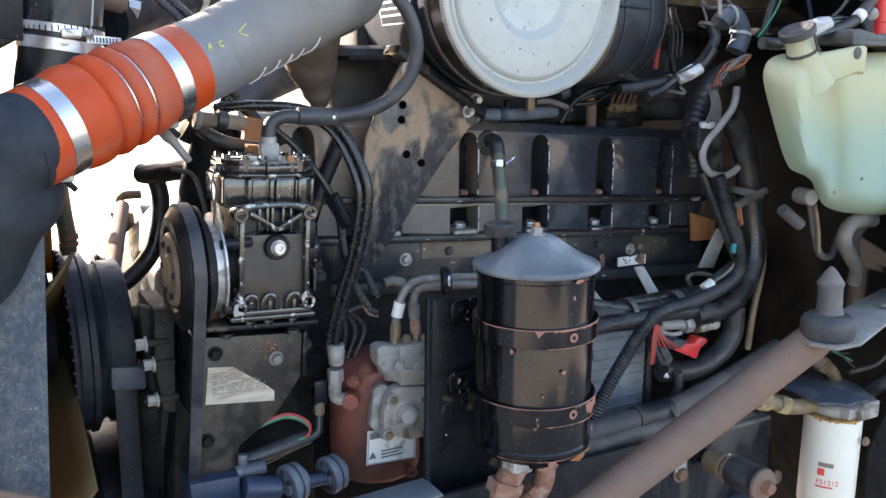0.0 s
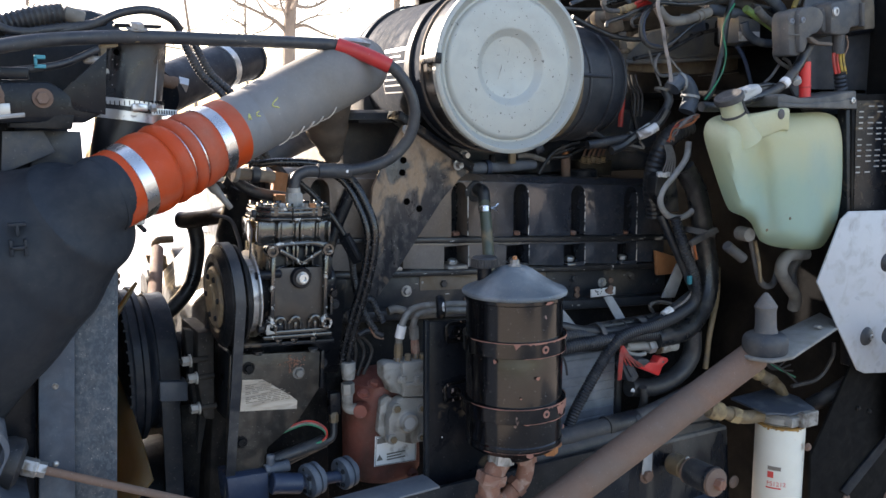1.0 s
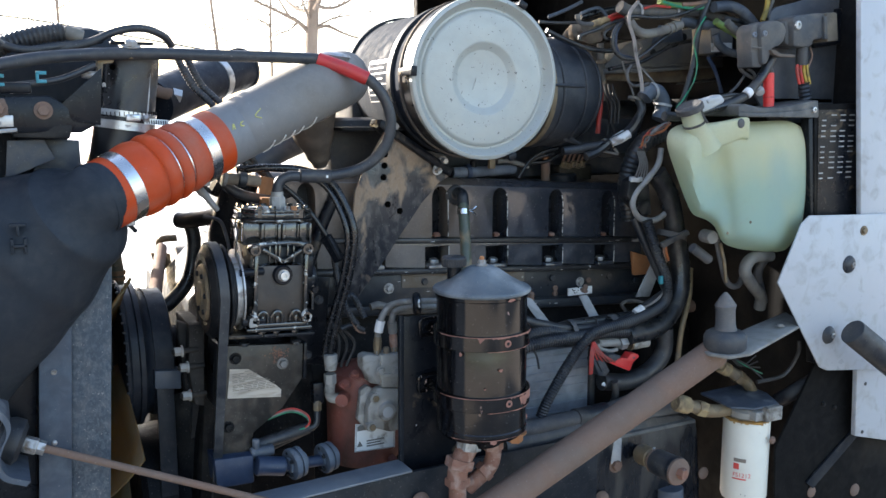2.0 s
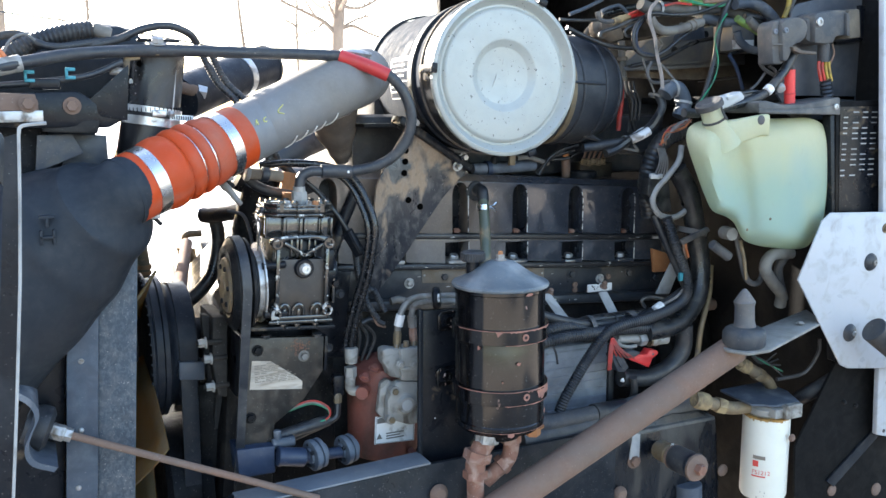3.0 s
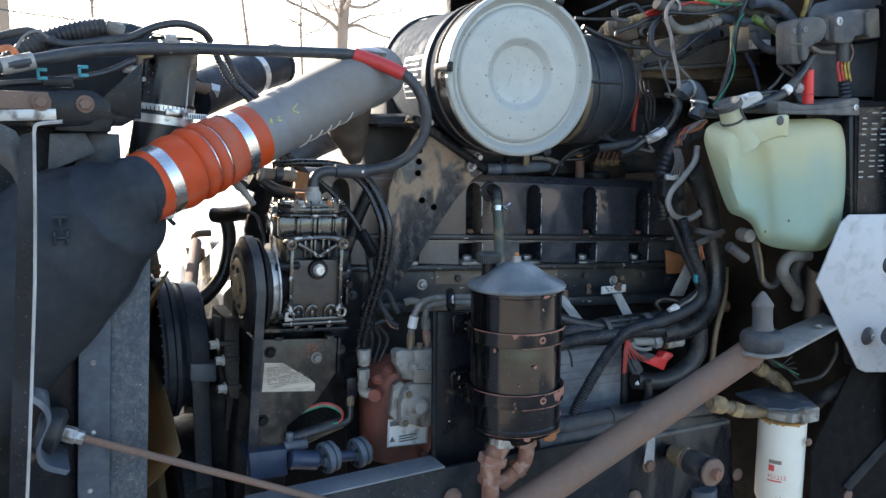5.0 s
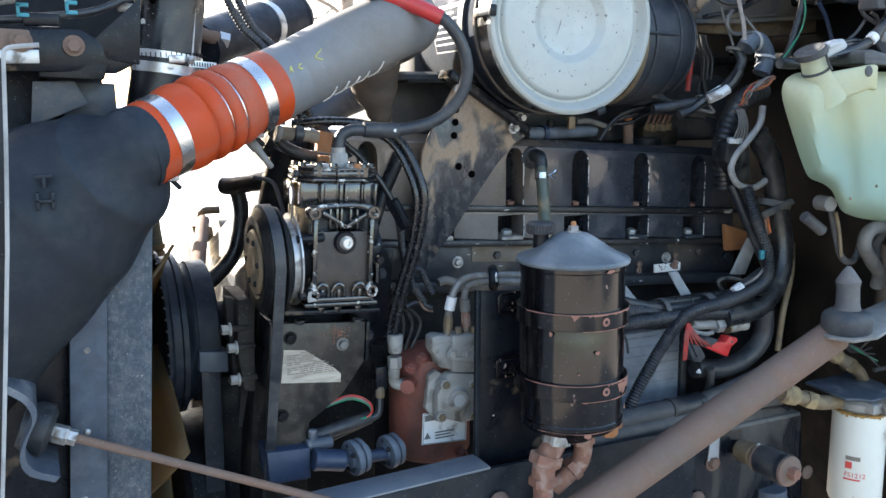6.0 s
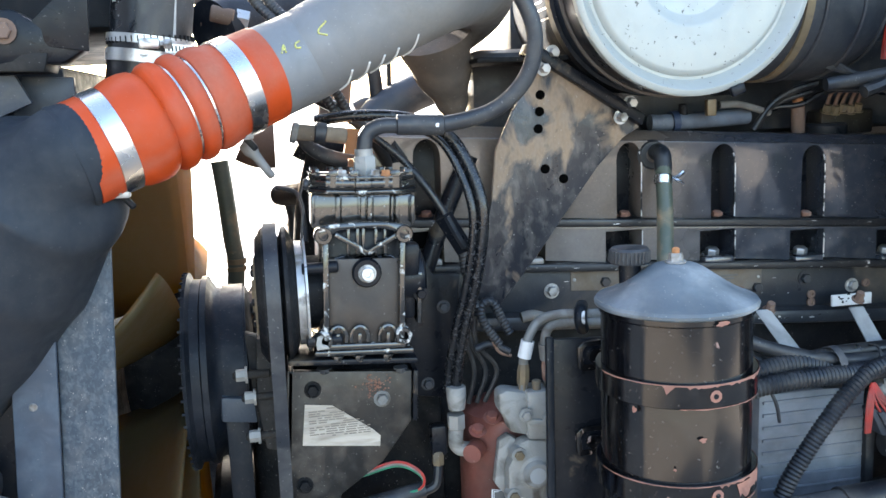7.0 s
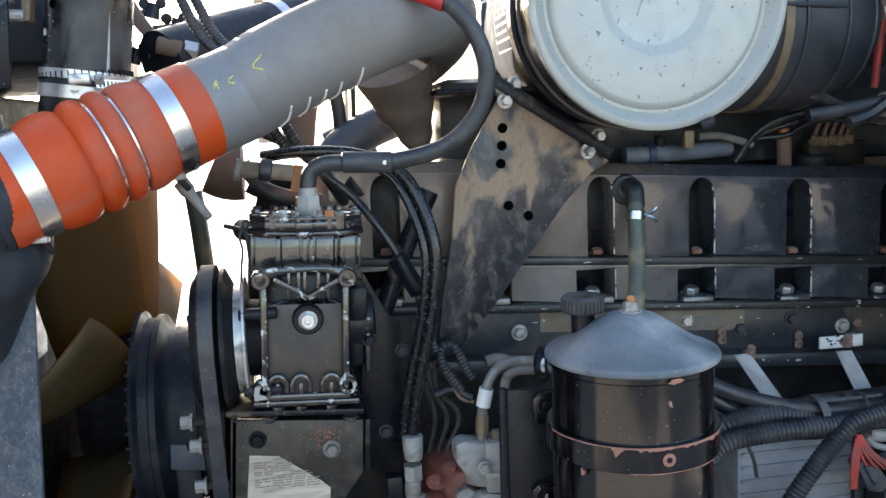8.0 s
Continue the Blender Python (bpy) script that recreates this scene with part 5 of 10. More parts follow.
# blue-black coolant pipe behind and a threaded bolt
cp = thing("coolant_pipe", (0.3936, 1.75, 1.6567), "blue-black coolant pipe with a band clamp", "pipe")
part("pipe", tube([V((0.270, 1.62, 1.6270)), V((0.3547, 1.70, 1.6587)), V((0.4224, 1.76, 1.6810)), V((0.4723, 1.80, 1.6969))], 0.040, 32, 6), PULLEY, cp)
part("end_ring", tube([V((0.4700, 1.798, 1.6962)), V((0.4723, 1.80, 1.6969)), V((0.4760, 1.803, 1.6981))], 0.0425, 32, 3), RUBBER, cp)
part("band", tube([V((0.3990, 1.7390, 1.6735)), V((0.4060, 1.7455, 1.6757)), V((0.4130, 1.7515, 1.6780))], 0.0412, 32, 3), BRIGHTZN, cp)
tb = thing("clamp_bolt", (0.2897, 1.61, 1.6446), "long dirty clamp bolt with a brown bracket arm", "bolt")
part("shank", rod((0.2726, 1.61, 1.6504), (0.3155, 1.61, 1.6373), 0.0085, 14), ZINC, tb)
part("nut", lathe([(0, 0), (0.0125, 0), (0.0125, 0.016), (0, 0.016)], V((0.2997, 1.61, 1.642)), V((1, 0, -0.25)), 6), BRIGHTZN, tb)
part("sleeve", rod((0.2695, 1.6, 1.6478), (0.2979, 1.6, 1.6406), 0.0105, 14), RUSTY, tb)
part("arm", plate([(0.223, 1.63, 1.7105), (0.2398, 1.63, 1.7101), (0.2496, 1.63, 1.6892), (0.2717, 1.63, 1.6559), (0.2694, 1.63, 1.6469), (0.2541, 1.63, 1.6339), (0.2547, 1.63, 1.6549), (0.2368, 1.63, 1.6777)], (0, 0.02, 0), 0.002), RUSTY, tb, "dusty brown bracket arm")
for q, r in (((0.2341, 1.66, 1.6398), 0.011), ((0.2786, 1.72, 1.6821), 0.010), ((0.2473, 1.75, 1.7059), 0.014)):
    wn_ = thing("wing_nut", q, "small black wing nut against the sky", "nut", "small nuts")
    part("body", lathe([(0, -0.010), (r * 0.8, -0.010), (r * 0.55, 0.010), (0, 0.010)], q, (0.3, 0, 1), 10), BLACK, wn_)
    for s in (-1, 1):
        part("wing", lathe([(0, -0.002), (0.006, -0.0018), (0.0075, 0), (0.006, 0.0018), (0, 0.002)], V(q) + V((0.011 * s, 0, 0.010)), (0, 1, 0), 14), BLACK, wn_)
    part("stem", rod(V(q) + V((-0.03, 0.0, -0.002)), V(q), 0.004, 8), RUBBER, wn_)

# ---- fan and its drive ----
FC = V((0.155, 1.80, 1.1588))
fan = thing("cooling_fan", FC, "amber translucent plastic cooling fan with eight wide blades", "fan")
part("hub", lathe([(0, -0.05), (0.09, -0.05), (0.11, -0.02), (0.11, 0.03), (0, 0.035)], FC, (1, 0, 0), 32), DARK, fan)
bl = bmesh.new()
rows = []
for i in range(8):
    r = 0.10 + 0.285 * i / 7
    lead = radians(30 * (r - 0.17))
    wide = radians(30 - 12 * i / 7)
    row = []
    for k in range(7):
        s = k / 6
        a = lead + s * wide
        x = 0.039 - 0.115 * s + 0.010 * math.sin(math.pi * s)
        row.append(bl.verts.new((x, r * math.cos(a), r * math.sin(a))))
    rows.append(row)
for p, q in zip(rows, rows[1:]):
    for k in range(6):
        bl.faces.new((p[k], p[k + 1], q[k + 1], q[k]))
bme = finish(bl, "blade", FANPL)
for k in range(8):
    ob = new("blade", bme)
    ob.matrix_world = Matrix.Translation(FC) @ Matrix.Rotation(radians(45 * k + 8.8), 4, "X")
    md = ob.modifiers.new("thick", "SOLIDIFY")
    md.thickness = 0.005
    ob.parent = fan
    ob.matrix_parent_inverse = PLACED[fan.name].inverted()
fd = thing("fan_drive", (0.25, 1.70, 1.0), "dark grooved fan drive pulleys on the engine front", "pulley")
FZ = 1.1588
fx = 0.1949
part("pulley", lathe([(0, 0), (0.125, 0), (0.140, 0.002), (0.141, 0.007), (0.134, 0.010), (0.131, 0.012), (0.131, 0.024), (0.135, 0.026), (0.135, 0.034), (0.126, 0.038), (0.118, 0.044), (0.116, 0.05), (0.116, 0.085), (0.108, 0.088), (0.06, 0.09), (0, 0.09)], (fx, 1.72, FZ), (1, 0, 0), 64), PULLEY, fd)
for k in range(48):
    a = 2 * math.pi * k / 48
    span((fx - 0.001, 1.72 + 0.1405 * math.cos(a) - 0.0016, FZ + 0.1400 * math.sin(a) - 0.0016), (fx + 0.004, 1.72 + 0.1405 * math.cos(a) + 0.0016, FZ + 0.1400 * math.sin(a) + 0.0016), 0, teeth) if k else None
    teeth = bmesh.new() if k == 0 else teeth
part("toothed_rim", teeth, PULLEY, fd)
part("hub", rod((fx + 0.08, 1.72, FZ), (0.45, 1.72, FZ), 0.045, 28), DARK, fd)
fbt = thing("fan_belt", (fx + 0.06, 1.60, 0.6), "wide dark fan drive belt running down the engine front", "belt")
part("front_run", plate([(fx + 0.052, 1.601, FZ), (fx + 0.082, 1.601, FZ), (fx + 0.082, 1.612, 0.62), (fx + 0.052, 1.612, 0.62)], (0, 0.005, 0), 0.001), PULLEY, fbt)
part("top_run", lathe([(0.1165, 0.0), (0.1205, 0.0), (0.1205, 0.030), (0.1165, 0.030)], (fx + 0.052, 1.72, FZ), (1, 0, 0), 48), PULLEY, fbt)

# dark filler beam, added to close a bright gap below the fan
cr = thing("cross_member", (0.1, 1.9, 0.6), "black front cross-member below the fan", "cross-member")
part("beam", span((-0.15, 1.45, 0.55), (0.36, 2.6, 0.78), 0.01), DARK, cr)
# dark filler shapes, added where bright ground showed between parts
fcv = thing("front_cover", (0.35, 1.85, 0.5), "dark engine front cover below the fan drive", "engine cover")
part("cover", span((0.275, 1.66, 0.5), (0.46, 2.1, 1.09), 0.02), DARK, fcv)
part("oil_pan", span((0.3, 1.66, 0.42), (1.3, 2.1, 0.74), 0.03), FIREWALL, fcv, "near-black oil pan")
# added panel, sized to block the sun from reaching the bulkhead
fsp = thing("far_side_sun_block", (1.4, 2.5, 0.45), "dark panel added behind the engine to block the sun", "panel", kind="structure")
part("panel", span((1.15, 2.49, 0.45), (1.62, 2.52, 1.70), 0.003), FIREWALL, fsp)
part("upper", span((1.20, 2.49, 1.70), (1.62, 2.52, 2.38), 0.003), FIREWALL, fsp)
# added sheet that stops low sun from behind, below the fan
sp_ = thing("low_sun_block", (0.1, 2.5, 0.5), "dark far-side sheet added below the fan to block low sun", "shield")
part("panel", span((-0.2, 2.48, 0.45), (0.6, 2.5, 1.08), 0.003), DARK, sp_)
# dark filler disc, added to close the gap under the fan drive
dm = thing("crank_damper", (0.25, 1.75, 0.7), "dark crankshaft damper on the engine front", "damper")
part("disc", lathe([(0, 0), (0.15, 0), (0.16, 0.01), (0.16, 0.06), (0.13, 0.065), (0.13, 0.09), (0, 0.09)], (0.215, 1.75, 0.84), (1, 0, 0), 48), DARK, dm)

# accessory bracket with bolts in front of the engine
ab = thing("tensioner_bracket", (0.29, 1.56, 0.95), "black tensioner bracket with zinc nuts", "bracket")
part("plate", plate([(0.2957, 1.53, 1.2465), (0.3215, 1.53, 1.2439), (0.3161, 1.53, 1.0963), (0.2991, 1.53, 1.1009), (0.2916, 1.53, 1.1646)], (0, 0.12, 0), 0.003), DARK, ab)
part("arm", plate([(0.2808, 1.56, 1.2469), (0.3005, 1.56, 1.2397), (0.308, 1.56, 1.0906), (0.2902, 1.56, 1.1039)], (0, 0.02, 0), 0.003), DARK, ab)
part("stay", plate([(0.2434, 1.59, 1.155), (0.2897, 1.59, 1.1492), (0.2883, 1.59, 1.1149), (0.2419, 1.59, 1.1212)], (0, 0.04, 0), 0.003), BLUEP, ab)
for q in ((0.2606, 1.53, 1.2013), (0.2691, 1.53, 1.1716), (0.271, 1.53, 1.1205)):
    q = V(q)
    part("stud", rod(q + V((0.004, 0, 0)), q + V((0.05, 0, 0)), 0.005, 12), DARK, ab)
    part("nut", lathe([(0, 0.008), (0.0078, 0.008), (0.0078, 0.019), (0, 0.019)], q, (1, 0, 0), 6), CAST, ab)
    part("washer", lathe([(0, 0.019), (0.0105, 0.019), (0.0105, 0.022), (0, 0.022)], q, (1, 0, 0), 18), CAST, ab)
lp = thing("crank_pulley", (BX, 1.49, 0.62), "dark lower pulley for the drive belt", "pulley")
part("sheave", lathe([(0, 0), (0.10, 0), (0.118, 0.004), (0.104, 0.014), (0.118, 0.024), (0.10, 0.028), (0, 0.028)], (BX - 0.012, 1.49, 0.62), (1, 0, 0), 40), DARK, lp)
gp = thing("accessory_plate", (0.5243, 1.545, 1.1476), "flat black accessory plate with two dark bolts", "plate")
part("plate", plate([(0.4941, 1.548, 1.3661), (0.5258, 1.548, 1.3071), (0.5624, 1.548, 1.3042), (0.5422, 1.548, 1.1372), (0.4818, 1.548, 1.1473)], (0, 0.012, 0), 0.002), BLACK, gp)
for q in ((0.5383, 1.548, 1.2629), (0.5131, 1.548, 1.1603)):
    part("bolt", bolt(q, (0, -1, 0), 0.0062, 0.007), BASERUB, gp)


# ---- oil reservoir on its bracket ----
TK = V((0.729, 1.268, 0.0))
tz = {k: zz for k, zz in (("nut", 1.3655), ("neck", 1.3538), ("rim", 1.3197), ("band1", 1.2517), ("band1b", 1.2258), ("band2", 1.1493), ("band2b", 1.1188), ("bottom", 1.0737), ("under", 1.0468))}
TR = 0.0795
tank = thing("oil_reservoir", TK + V((0, 0, tz["under"])), "glossy black oil reservoir with chipped paint and a conical lid", "reservoir")
part("shell", lathe([(0, tz["under"] + 0.002), (0.035, tz["under"]), (0.045, tz["bottom"] - 0.010), (TR - 0.010, tz["bottom"] - 0.006), (TR - 0.002, tz["bottom"] + 0.002), (TR - 0.002, tz["bottom"] + 0.010), (TR - 0.0035, tz["bottom"] + 0.012), (TR - 0.0025, tz["band1b"] - 0.012), (TR - 0.0032, tz["band1b"] - 0.010), (TR - 0.003, tz["rim"] - 0.014), (TR - 0.001, tz["rim"] - 0.012), (TR - 0.001, tz["rim"] - 0.003)], TK, (0, 0, 1), 72), GLOSS, tank)
part("lid", lathe([(TR, tz["rim"] - 0.007), (TR + 0.003, tz["rim"] - 0.005), (TR + 0.0034, tz["rim"] - 0.002), (TR + 0.0015, tz["rim"] + 0.001), (TR * 0.93, tz["rim"] + 0.0035), (TR * 0.80, tz["rim"] + 0.0085), (TR * 0.65, tz["rim"] + 0.0155), (TR * 0.50, tz["rim"] + 0.0235), (TR * 0.37, tz["rim"] + 0.0305), (TR * 0.27, tz["rim"] + 0.0345), (TR * 0.20, tz["neck"] + 0.0016), (0, tz["neck"] + 0.002)], TK, (0, 0, 1), 72), LIDTOP, tank, "conical blue-grey dusty lid")
part("lid_nut", bolt(TK + V((0, 0, tz["neck"] + 0.002)), (0, 0, 1), 0.0075, 0.010), ZINC, tank)
part("stud", rod(TK + V((0, 0, tz["neck"])), TK + V((0, 0, tz["nut"] + 0.006)), 0.004, 10), COPPER, tank)


def flake(a0, a1, top, low, high, seed, lift=0.0036):
    """A ragged strip of bare primer along the shell, with a torn lower edge."""
    rnd = random.Random(seed)
    bm = bmesh.new()
    rows = []
    h = rnd.uniform(low, high)
    n = max(6, int((a1 - a0) * TR / 0.0025))
    for i in range(n + 1):
        a = a0 + (a1 - a0) * i / n
        h = min(high, max(low, h + rnd.uniform(-1, 1) * (high - low) * 0.45))
        e = min(1.0, i / 2.0, (n - i) / 2.0)
        c, s_ = math.cos(a), math.sin(a)
        rows.append([bm.verts.new(TK + V(((TR + lift) * s_, -(TR + lift) * c, z))) for z in (top, top - max(0.0004, h * e))])
    for p, q in zip(rows, rows[1:]):
        bm.faces.new((p[0], p[1], q[1], q[0]))
    return bm


for n, k in (("band1", 0), ("band2", 1)):
    st_ = part("strap", lathe([(TR - 0.003, -0.0245), (TR + 0.0022, -0.0245), (TR + 0.003, -0.0237), (TR + 0.003, -0.0008), (TR + 0.0022, 0), (TR - 0.003, 0)], TK + V((0, 0, tz[n])), (0, 0, 1), 80), GLOSS, tank, "black strap with chipped pinkish edges")
    part("chipped_edge", flake(-1.5, 2.2, tz[n], 0.0008, 0.0016, 5 + k), PINK, st_, "thin line of bare primer")
    part("chipped_edge", flake(-0.35 if k == 0 else 0.05, 0.9, tz[n], 0.002, 0.006 if k == 0 else 0.0085, 8 + k), PINK, st_, "ragged bare primer")
    part("chipped_edge", flake(-0.4, 0.8, tz[n] - 0.0236, 0.0006, 0.0018, 12 + k), PINK, st_)
part("chipped_edge", flake(0.34, 0.95, tz["band2"] - 0.004, 0.010, 0.0195, 21), PINK, tank, "large patch of bare primer")
part("chipped_edge", flake(-0.6, -0.45, tz["band1"] - 0.001, 0.004, 0.011, 22), PINK, tank)
part("chipped_edge", flake(-1.2, 1.2, tz["bottom"] + 0.004, 0.0004, 0.0014, 23, 0.0), PINK, tank)
for k, (a, z) in enumerate(((0.02, tz["band1"] - 0.012), (0.06, tz["band2"] - 0.011))):
    o = TK + V(((TR + 0.0034) * math.sin(a), -(TR + 0.0034) * math.cos(a), z))
    part("strap_hole", lathe([(0, 0.0006), (0.003, 0.0006), (0.0031, 0.001), (0.0062, 0.0008), (0.0064, 0)], o, (math.sin(a), -math.cos(a), 0), 9), PINK, tank)
    part("hole", lathe([(0, 0.0012), (0.0026, 0.0012), (0.0027, 0.0)], o, (math.sin(a), -math.cos(a), 0), 12), BLACK, tank)


def chip(at_ang, z, w, h, seed):
    """A flake of missing paint that follows the shell."""
    rnd = random.Random(seed)
    bm = bmesh.new()
    n = 14
    vs = []
    for i in range(n):
        a = 2 * math.pi * i / n
        k = rnd.uniform(0.6, 1.15)
        da = at_ang + math.cos(a) * w * k / TR / 2
        vs.append(bm.verts.new(TK + V(((TR + 0.0018) * math.sin(da), -(TR + 0.0018) * math.cos(da), z + math.sin(a) * h * k / 2))))
    c = bm.verts.new(TK + V(((TR + 0.002) * math.sin(at_ang), -(TR + 0.002) * math.cos(at_ang), z)))
    for i in range(n):
        bm.faces.new((c, vs[i], vs[(i + 1) % n]))
    return bm


for i, (ang, z, w, h) in enumerate(((0.62, tz["band1"] - 0.018, 0.016, 0.010), (-0.12, tz["band1b"] - 0.030, 0.008, 0.006), (-0.95, tz["band1"] - 0.030, 0.005, 0.008), (0.70, tz["bottom"] + 0.030, 0.009, 0.010), (-0.25, tz["bottom"] + 0.001, 0.013, 0.010), (0.12, tz["rim"] - 0.010, 0.016, 0.005), (-0.45, tz["band1b"] - 0.060, 0.003, 0.003))):
    part("paint_chip", chip(ang, z, w, h, i), PINK, tank, "flake of bare pinkish primer")
part("filler_neck", rod((0.6905, 1.295, 1.325), (0.6905, 1.295, 1.358), 0.0115, 20), BLACK, tank)
kc = bmesh.new()
c0 = V((0.6905, 1.295, 1.3535))
prof = [(0, 0), (0.0195, 0), (0.0205, 0.002), (0.0205, 0.014), (0.0185, 0.0165), (0, 0.017)]
part("filler_cap", lathe(prof, c0, (0, 0, 1), 40), RUBBER, tank, "knurled black filler cap")
for i in range(30):
    a = 2 * math.pi * i / 30
    span(c0 + V((0.0205 * math.cos(a) - 0.0008, 0.0205 * math.sin(a) - 0.0008, 0.002)), c0 + V((0.0205 * math.cos(a) + 0.0008, 0.0205 * math.sin(a) + 0.0008, 0.0135)), 0, kc)
tagged(part("knurl", kc, RUBBER, tank), kind="stuff")
# rusty outlet fittings
f1 = V((TK.x - 0.028, TK.y - 0.01, tz["under"] + 0.012))
f2 = V((TK.x + 0.02, TK.y - 0.005, tz["under"] + 0.008))
fit1 = thing("drain_fitting", f1 + V((-0.02, 0, -0.14)), "rusty brown pipe elbow under the reservoir", "pipe fitting", "reservoir fittings")
part("elbow", tube([f1, f1 + V((-0.004, 0, -0.014)), f1 + V((-0.016, -0.002, -0.030)), f1 + V((-0.024, -0.002, -0.05)), f1 + V((-0.024, 0, -0.07))], 0.0175, 20, 6), RUSTFIT, fit1)
part("pipe", tube([f1 + V((-0.024, 0, -0.066)), f1 + V((-0.022, 0, -0.14)), f1 + V((-0.018, 0, -0.22))], 0.0150, 20, 6), RUSTFIT, fit1)
part("hex_nut", lathe([(0.010, 0), (0.0235, 0.0), (0.0245, 0.002), (0.0245, 0.015), (0.0235, 0.017), (0.010, 0.017)], f1 + V((-0.018, -0.001, -0.030)), (-0.3, 0, -1), 6), RUSTFIT, fit1)
part("hex_nut", lathe([(0.010, 0), (0.0205, 0.0), (0.0215, 0.002), (0.0215, 0.013), (0.010, 0.015)], f1 + V((-0.024, 0, -0.064)), (0, 0, -1), 6), RUSTFIT, fit1)
part("collar", lathe([(0.012, 0), (0.022, 0.001), (0.022, 0.018), (0.012, 0.02)], f1 + V((0, 0, 0.002)), (-0.15, 0, -1), 8), ZINC, fit1)
fit2 = thing("drain_fitting", f2 + V((-0.02, 0, -0.1)), "rusty brown pipe elbow under the reservoir", "pipe fitting", "reservoir fittings")
part("elbow", tube([f2, f2 + V((0.002, 0, -0.03)), f2 + V((-0.006, 0, -0.055)), f2 + V((-0.03, 0.004, -0.075)), f2 + V((-0.045, 0.01, -0.09))], 0.0140, 18, 6), RUSTFIT, fit2)
part("hex_nut", lathe([(0.010, 0), (0.0185, 0.0), (0.019, 0.002), (0.019, 0.015), (0.010, 0.017)], f2 + V((0, 0, -0.008)), (0, 0, -1), 6), RUSTFIT, fit2)
part("hex_nut", lathe([(0.010, 0), (0.0175, 0.0), (0.018, 0.002), (0.018, 0.012), (0.010, 0.014)], f2 + V((-0.010, 0.001, -0.058)), (-0.8, 0.1, -0.6), 6), RUSTFIT, fit2)
part("plug", bolt(TK + V((0.05, -0.03, tz["bottom"] - 0.008)), (0, 0, -1), 0.014, 0.018), COPPER, tank, "rusty plug")

tb2 = thing("reservoir_bracket", (0.6714, 1.38, 0.8957), "black steel bracket plate with slotted bolt holes", "bracket")
tl_, tr_ = (0.632, 1.375, 1.2574), (0.8336, 1.375, 1.2376)
part("plate", plate([(0.6288, 1.368, 1.2571), (0.7455, 1.368, 1.2508), (0.8497, 1.368, 1.0701), (0.8533, 1.368, 0.7352), (0.6274, 1.368, 0.7881)], (0, 0.006, 0), 0.001), BLACK, tb2)
part("flange", plate([(0.6195, 1.362, 1.2612), (0.6282, 1.362, 1.2604), (0.6235, 1.362, 0.7919), (0.6156, 1.362, 0.7937)], (0, 0.008, 0), 0.001), RAIL, tb2)
for q in ((0.6717, 1.358, 1.2374), (0.6685, 1.358, 1.136)):
    q = V(q)
    lug = part("slot_lug", plate([q + V((-0.016, 0, -0.014)), q + V((-0.012, 0, -0.018)), q + V((0.03, 0, -0.016)), q + V((0.03, 0, 0.018)), q + V((-0.010, 0, 0.016)), q + V((-0.017, 0, 0.010))], (0, 0.006, 0), 0.001), CHIPPED, tb2, "slotted lug with chipped paint")
    part("slot", plate([q + V((-0.010, -0.0006, -0.010)), q + V((0.028, -0.0006, -0.011)), q + V((0.028, -0.0006, 0.012)), q + V((-0.008, -0.0006, 0.011)), q + V((-0.012, -0.0006, 0.004))], (0, 0.001, 0), 0), BLACK, lug)
    part("slot_bolt", lathe([(0, 0.002), (0.004, 0.002), (0.0045, 0.005), (0.0085, 0.005), (0.009, 0.0), (0, 0)], q + V((0.003, -0.001, 0)), (0, -1, 0), 16), CHIPPED, lug)
for x, z in ((0.03, -0.03), (0.02, -0.20), (0.03, -0.30)):
    q = V(tl_) + V((x, -0.009, z))
    part("tiny_chip", lathe([(0, 0), (0.0016, 0), (0, 0.0008)], q, (0, -1, 0), 7), WLABEL, tb2)

# breather hose from the rocker cover
bh = thing("breather_hose", (0.8225, 1.5, 1.2938), "olive breather hose with a black elbow and a wing clamp", "hose")
part("hose", tube([(0.8500, 1.556, 1.4340), (0.8470, 1.548, 1.4153), (0.8410, 1.53, 1.3664), (0.8270, 1.50, 1.308), (0.8190, 1.485, 1.2706)], 0.0108, 18, 6), GREENHOSE, bh)
part("elbow", tube([(0.8538, 1.60, 1.4475), (0.8520, 1.572, 1.4475), (0.8505, 1.560, 1.4440), (0.8500, 1.556, 1.4340), (0.8488, 1.553, 1.4236)], 0.0118, 18, 6), RUBBER, bh)
part("grommet", lathe([(0.010, 0), (0.0205, 0), (0.0215, 0.003), (0.018, 0.007), (0.010, 0.007)], (0.8478, 1.5895, 1.4435), (0, -1, 0), 24), RUBBER, bh)
cb = part("wing_clamp", rod((0.8455, 1.546, 1.406), (0.8475, 1.549, 1.4189), 0.0125, 18), STEEL, bh, "bright spring clamp")
for s in (-1, 1):
    q = V((0.8575, 1.543, 1.4135))
    part("wing", tube([q, q + V((0.010, 0, 0.004 * s)), q + V((0.016, 0, 0.009 * s))], 0.0025, 6, 3), STEEL, cb)

# ---- gear pump, red housing and steel lines ----
RC = V((0.6262, 1.555, 0))
red = thing("pump_housing", (RC.x, RC.y, 0.98), "dull red-brown painted pump housing with a white warning label", "housing")
rz0, rz1 = 0.9378, 1.1284
part("body", lathe([(0, rz0), (0.065, rz0), (0.071, rz0 + 0.01), (0.071, rz1 - 0.03), (0.064, rz1 - 0.012), (0.036, rz1), (0, rz1)], (RC.x, RC.y, 0), (0, 0, 1), 40), RED, red)
part("boss", lathe([(0, 0), (0.013, 0), (0.012, 0.02), (0, 0.02)], (0.5652, 1.5, 1.0828), (-0.6, -1, 0), 20), RED, red)
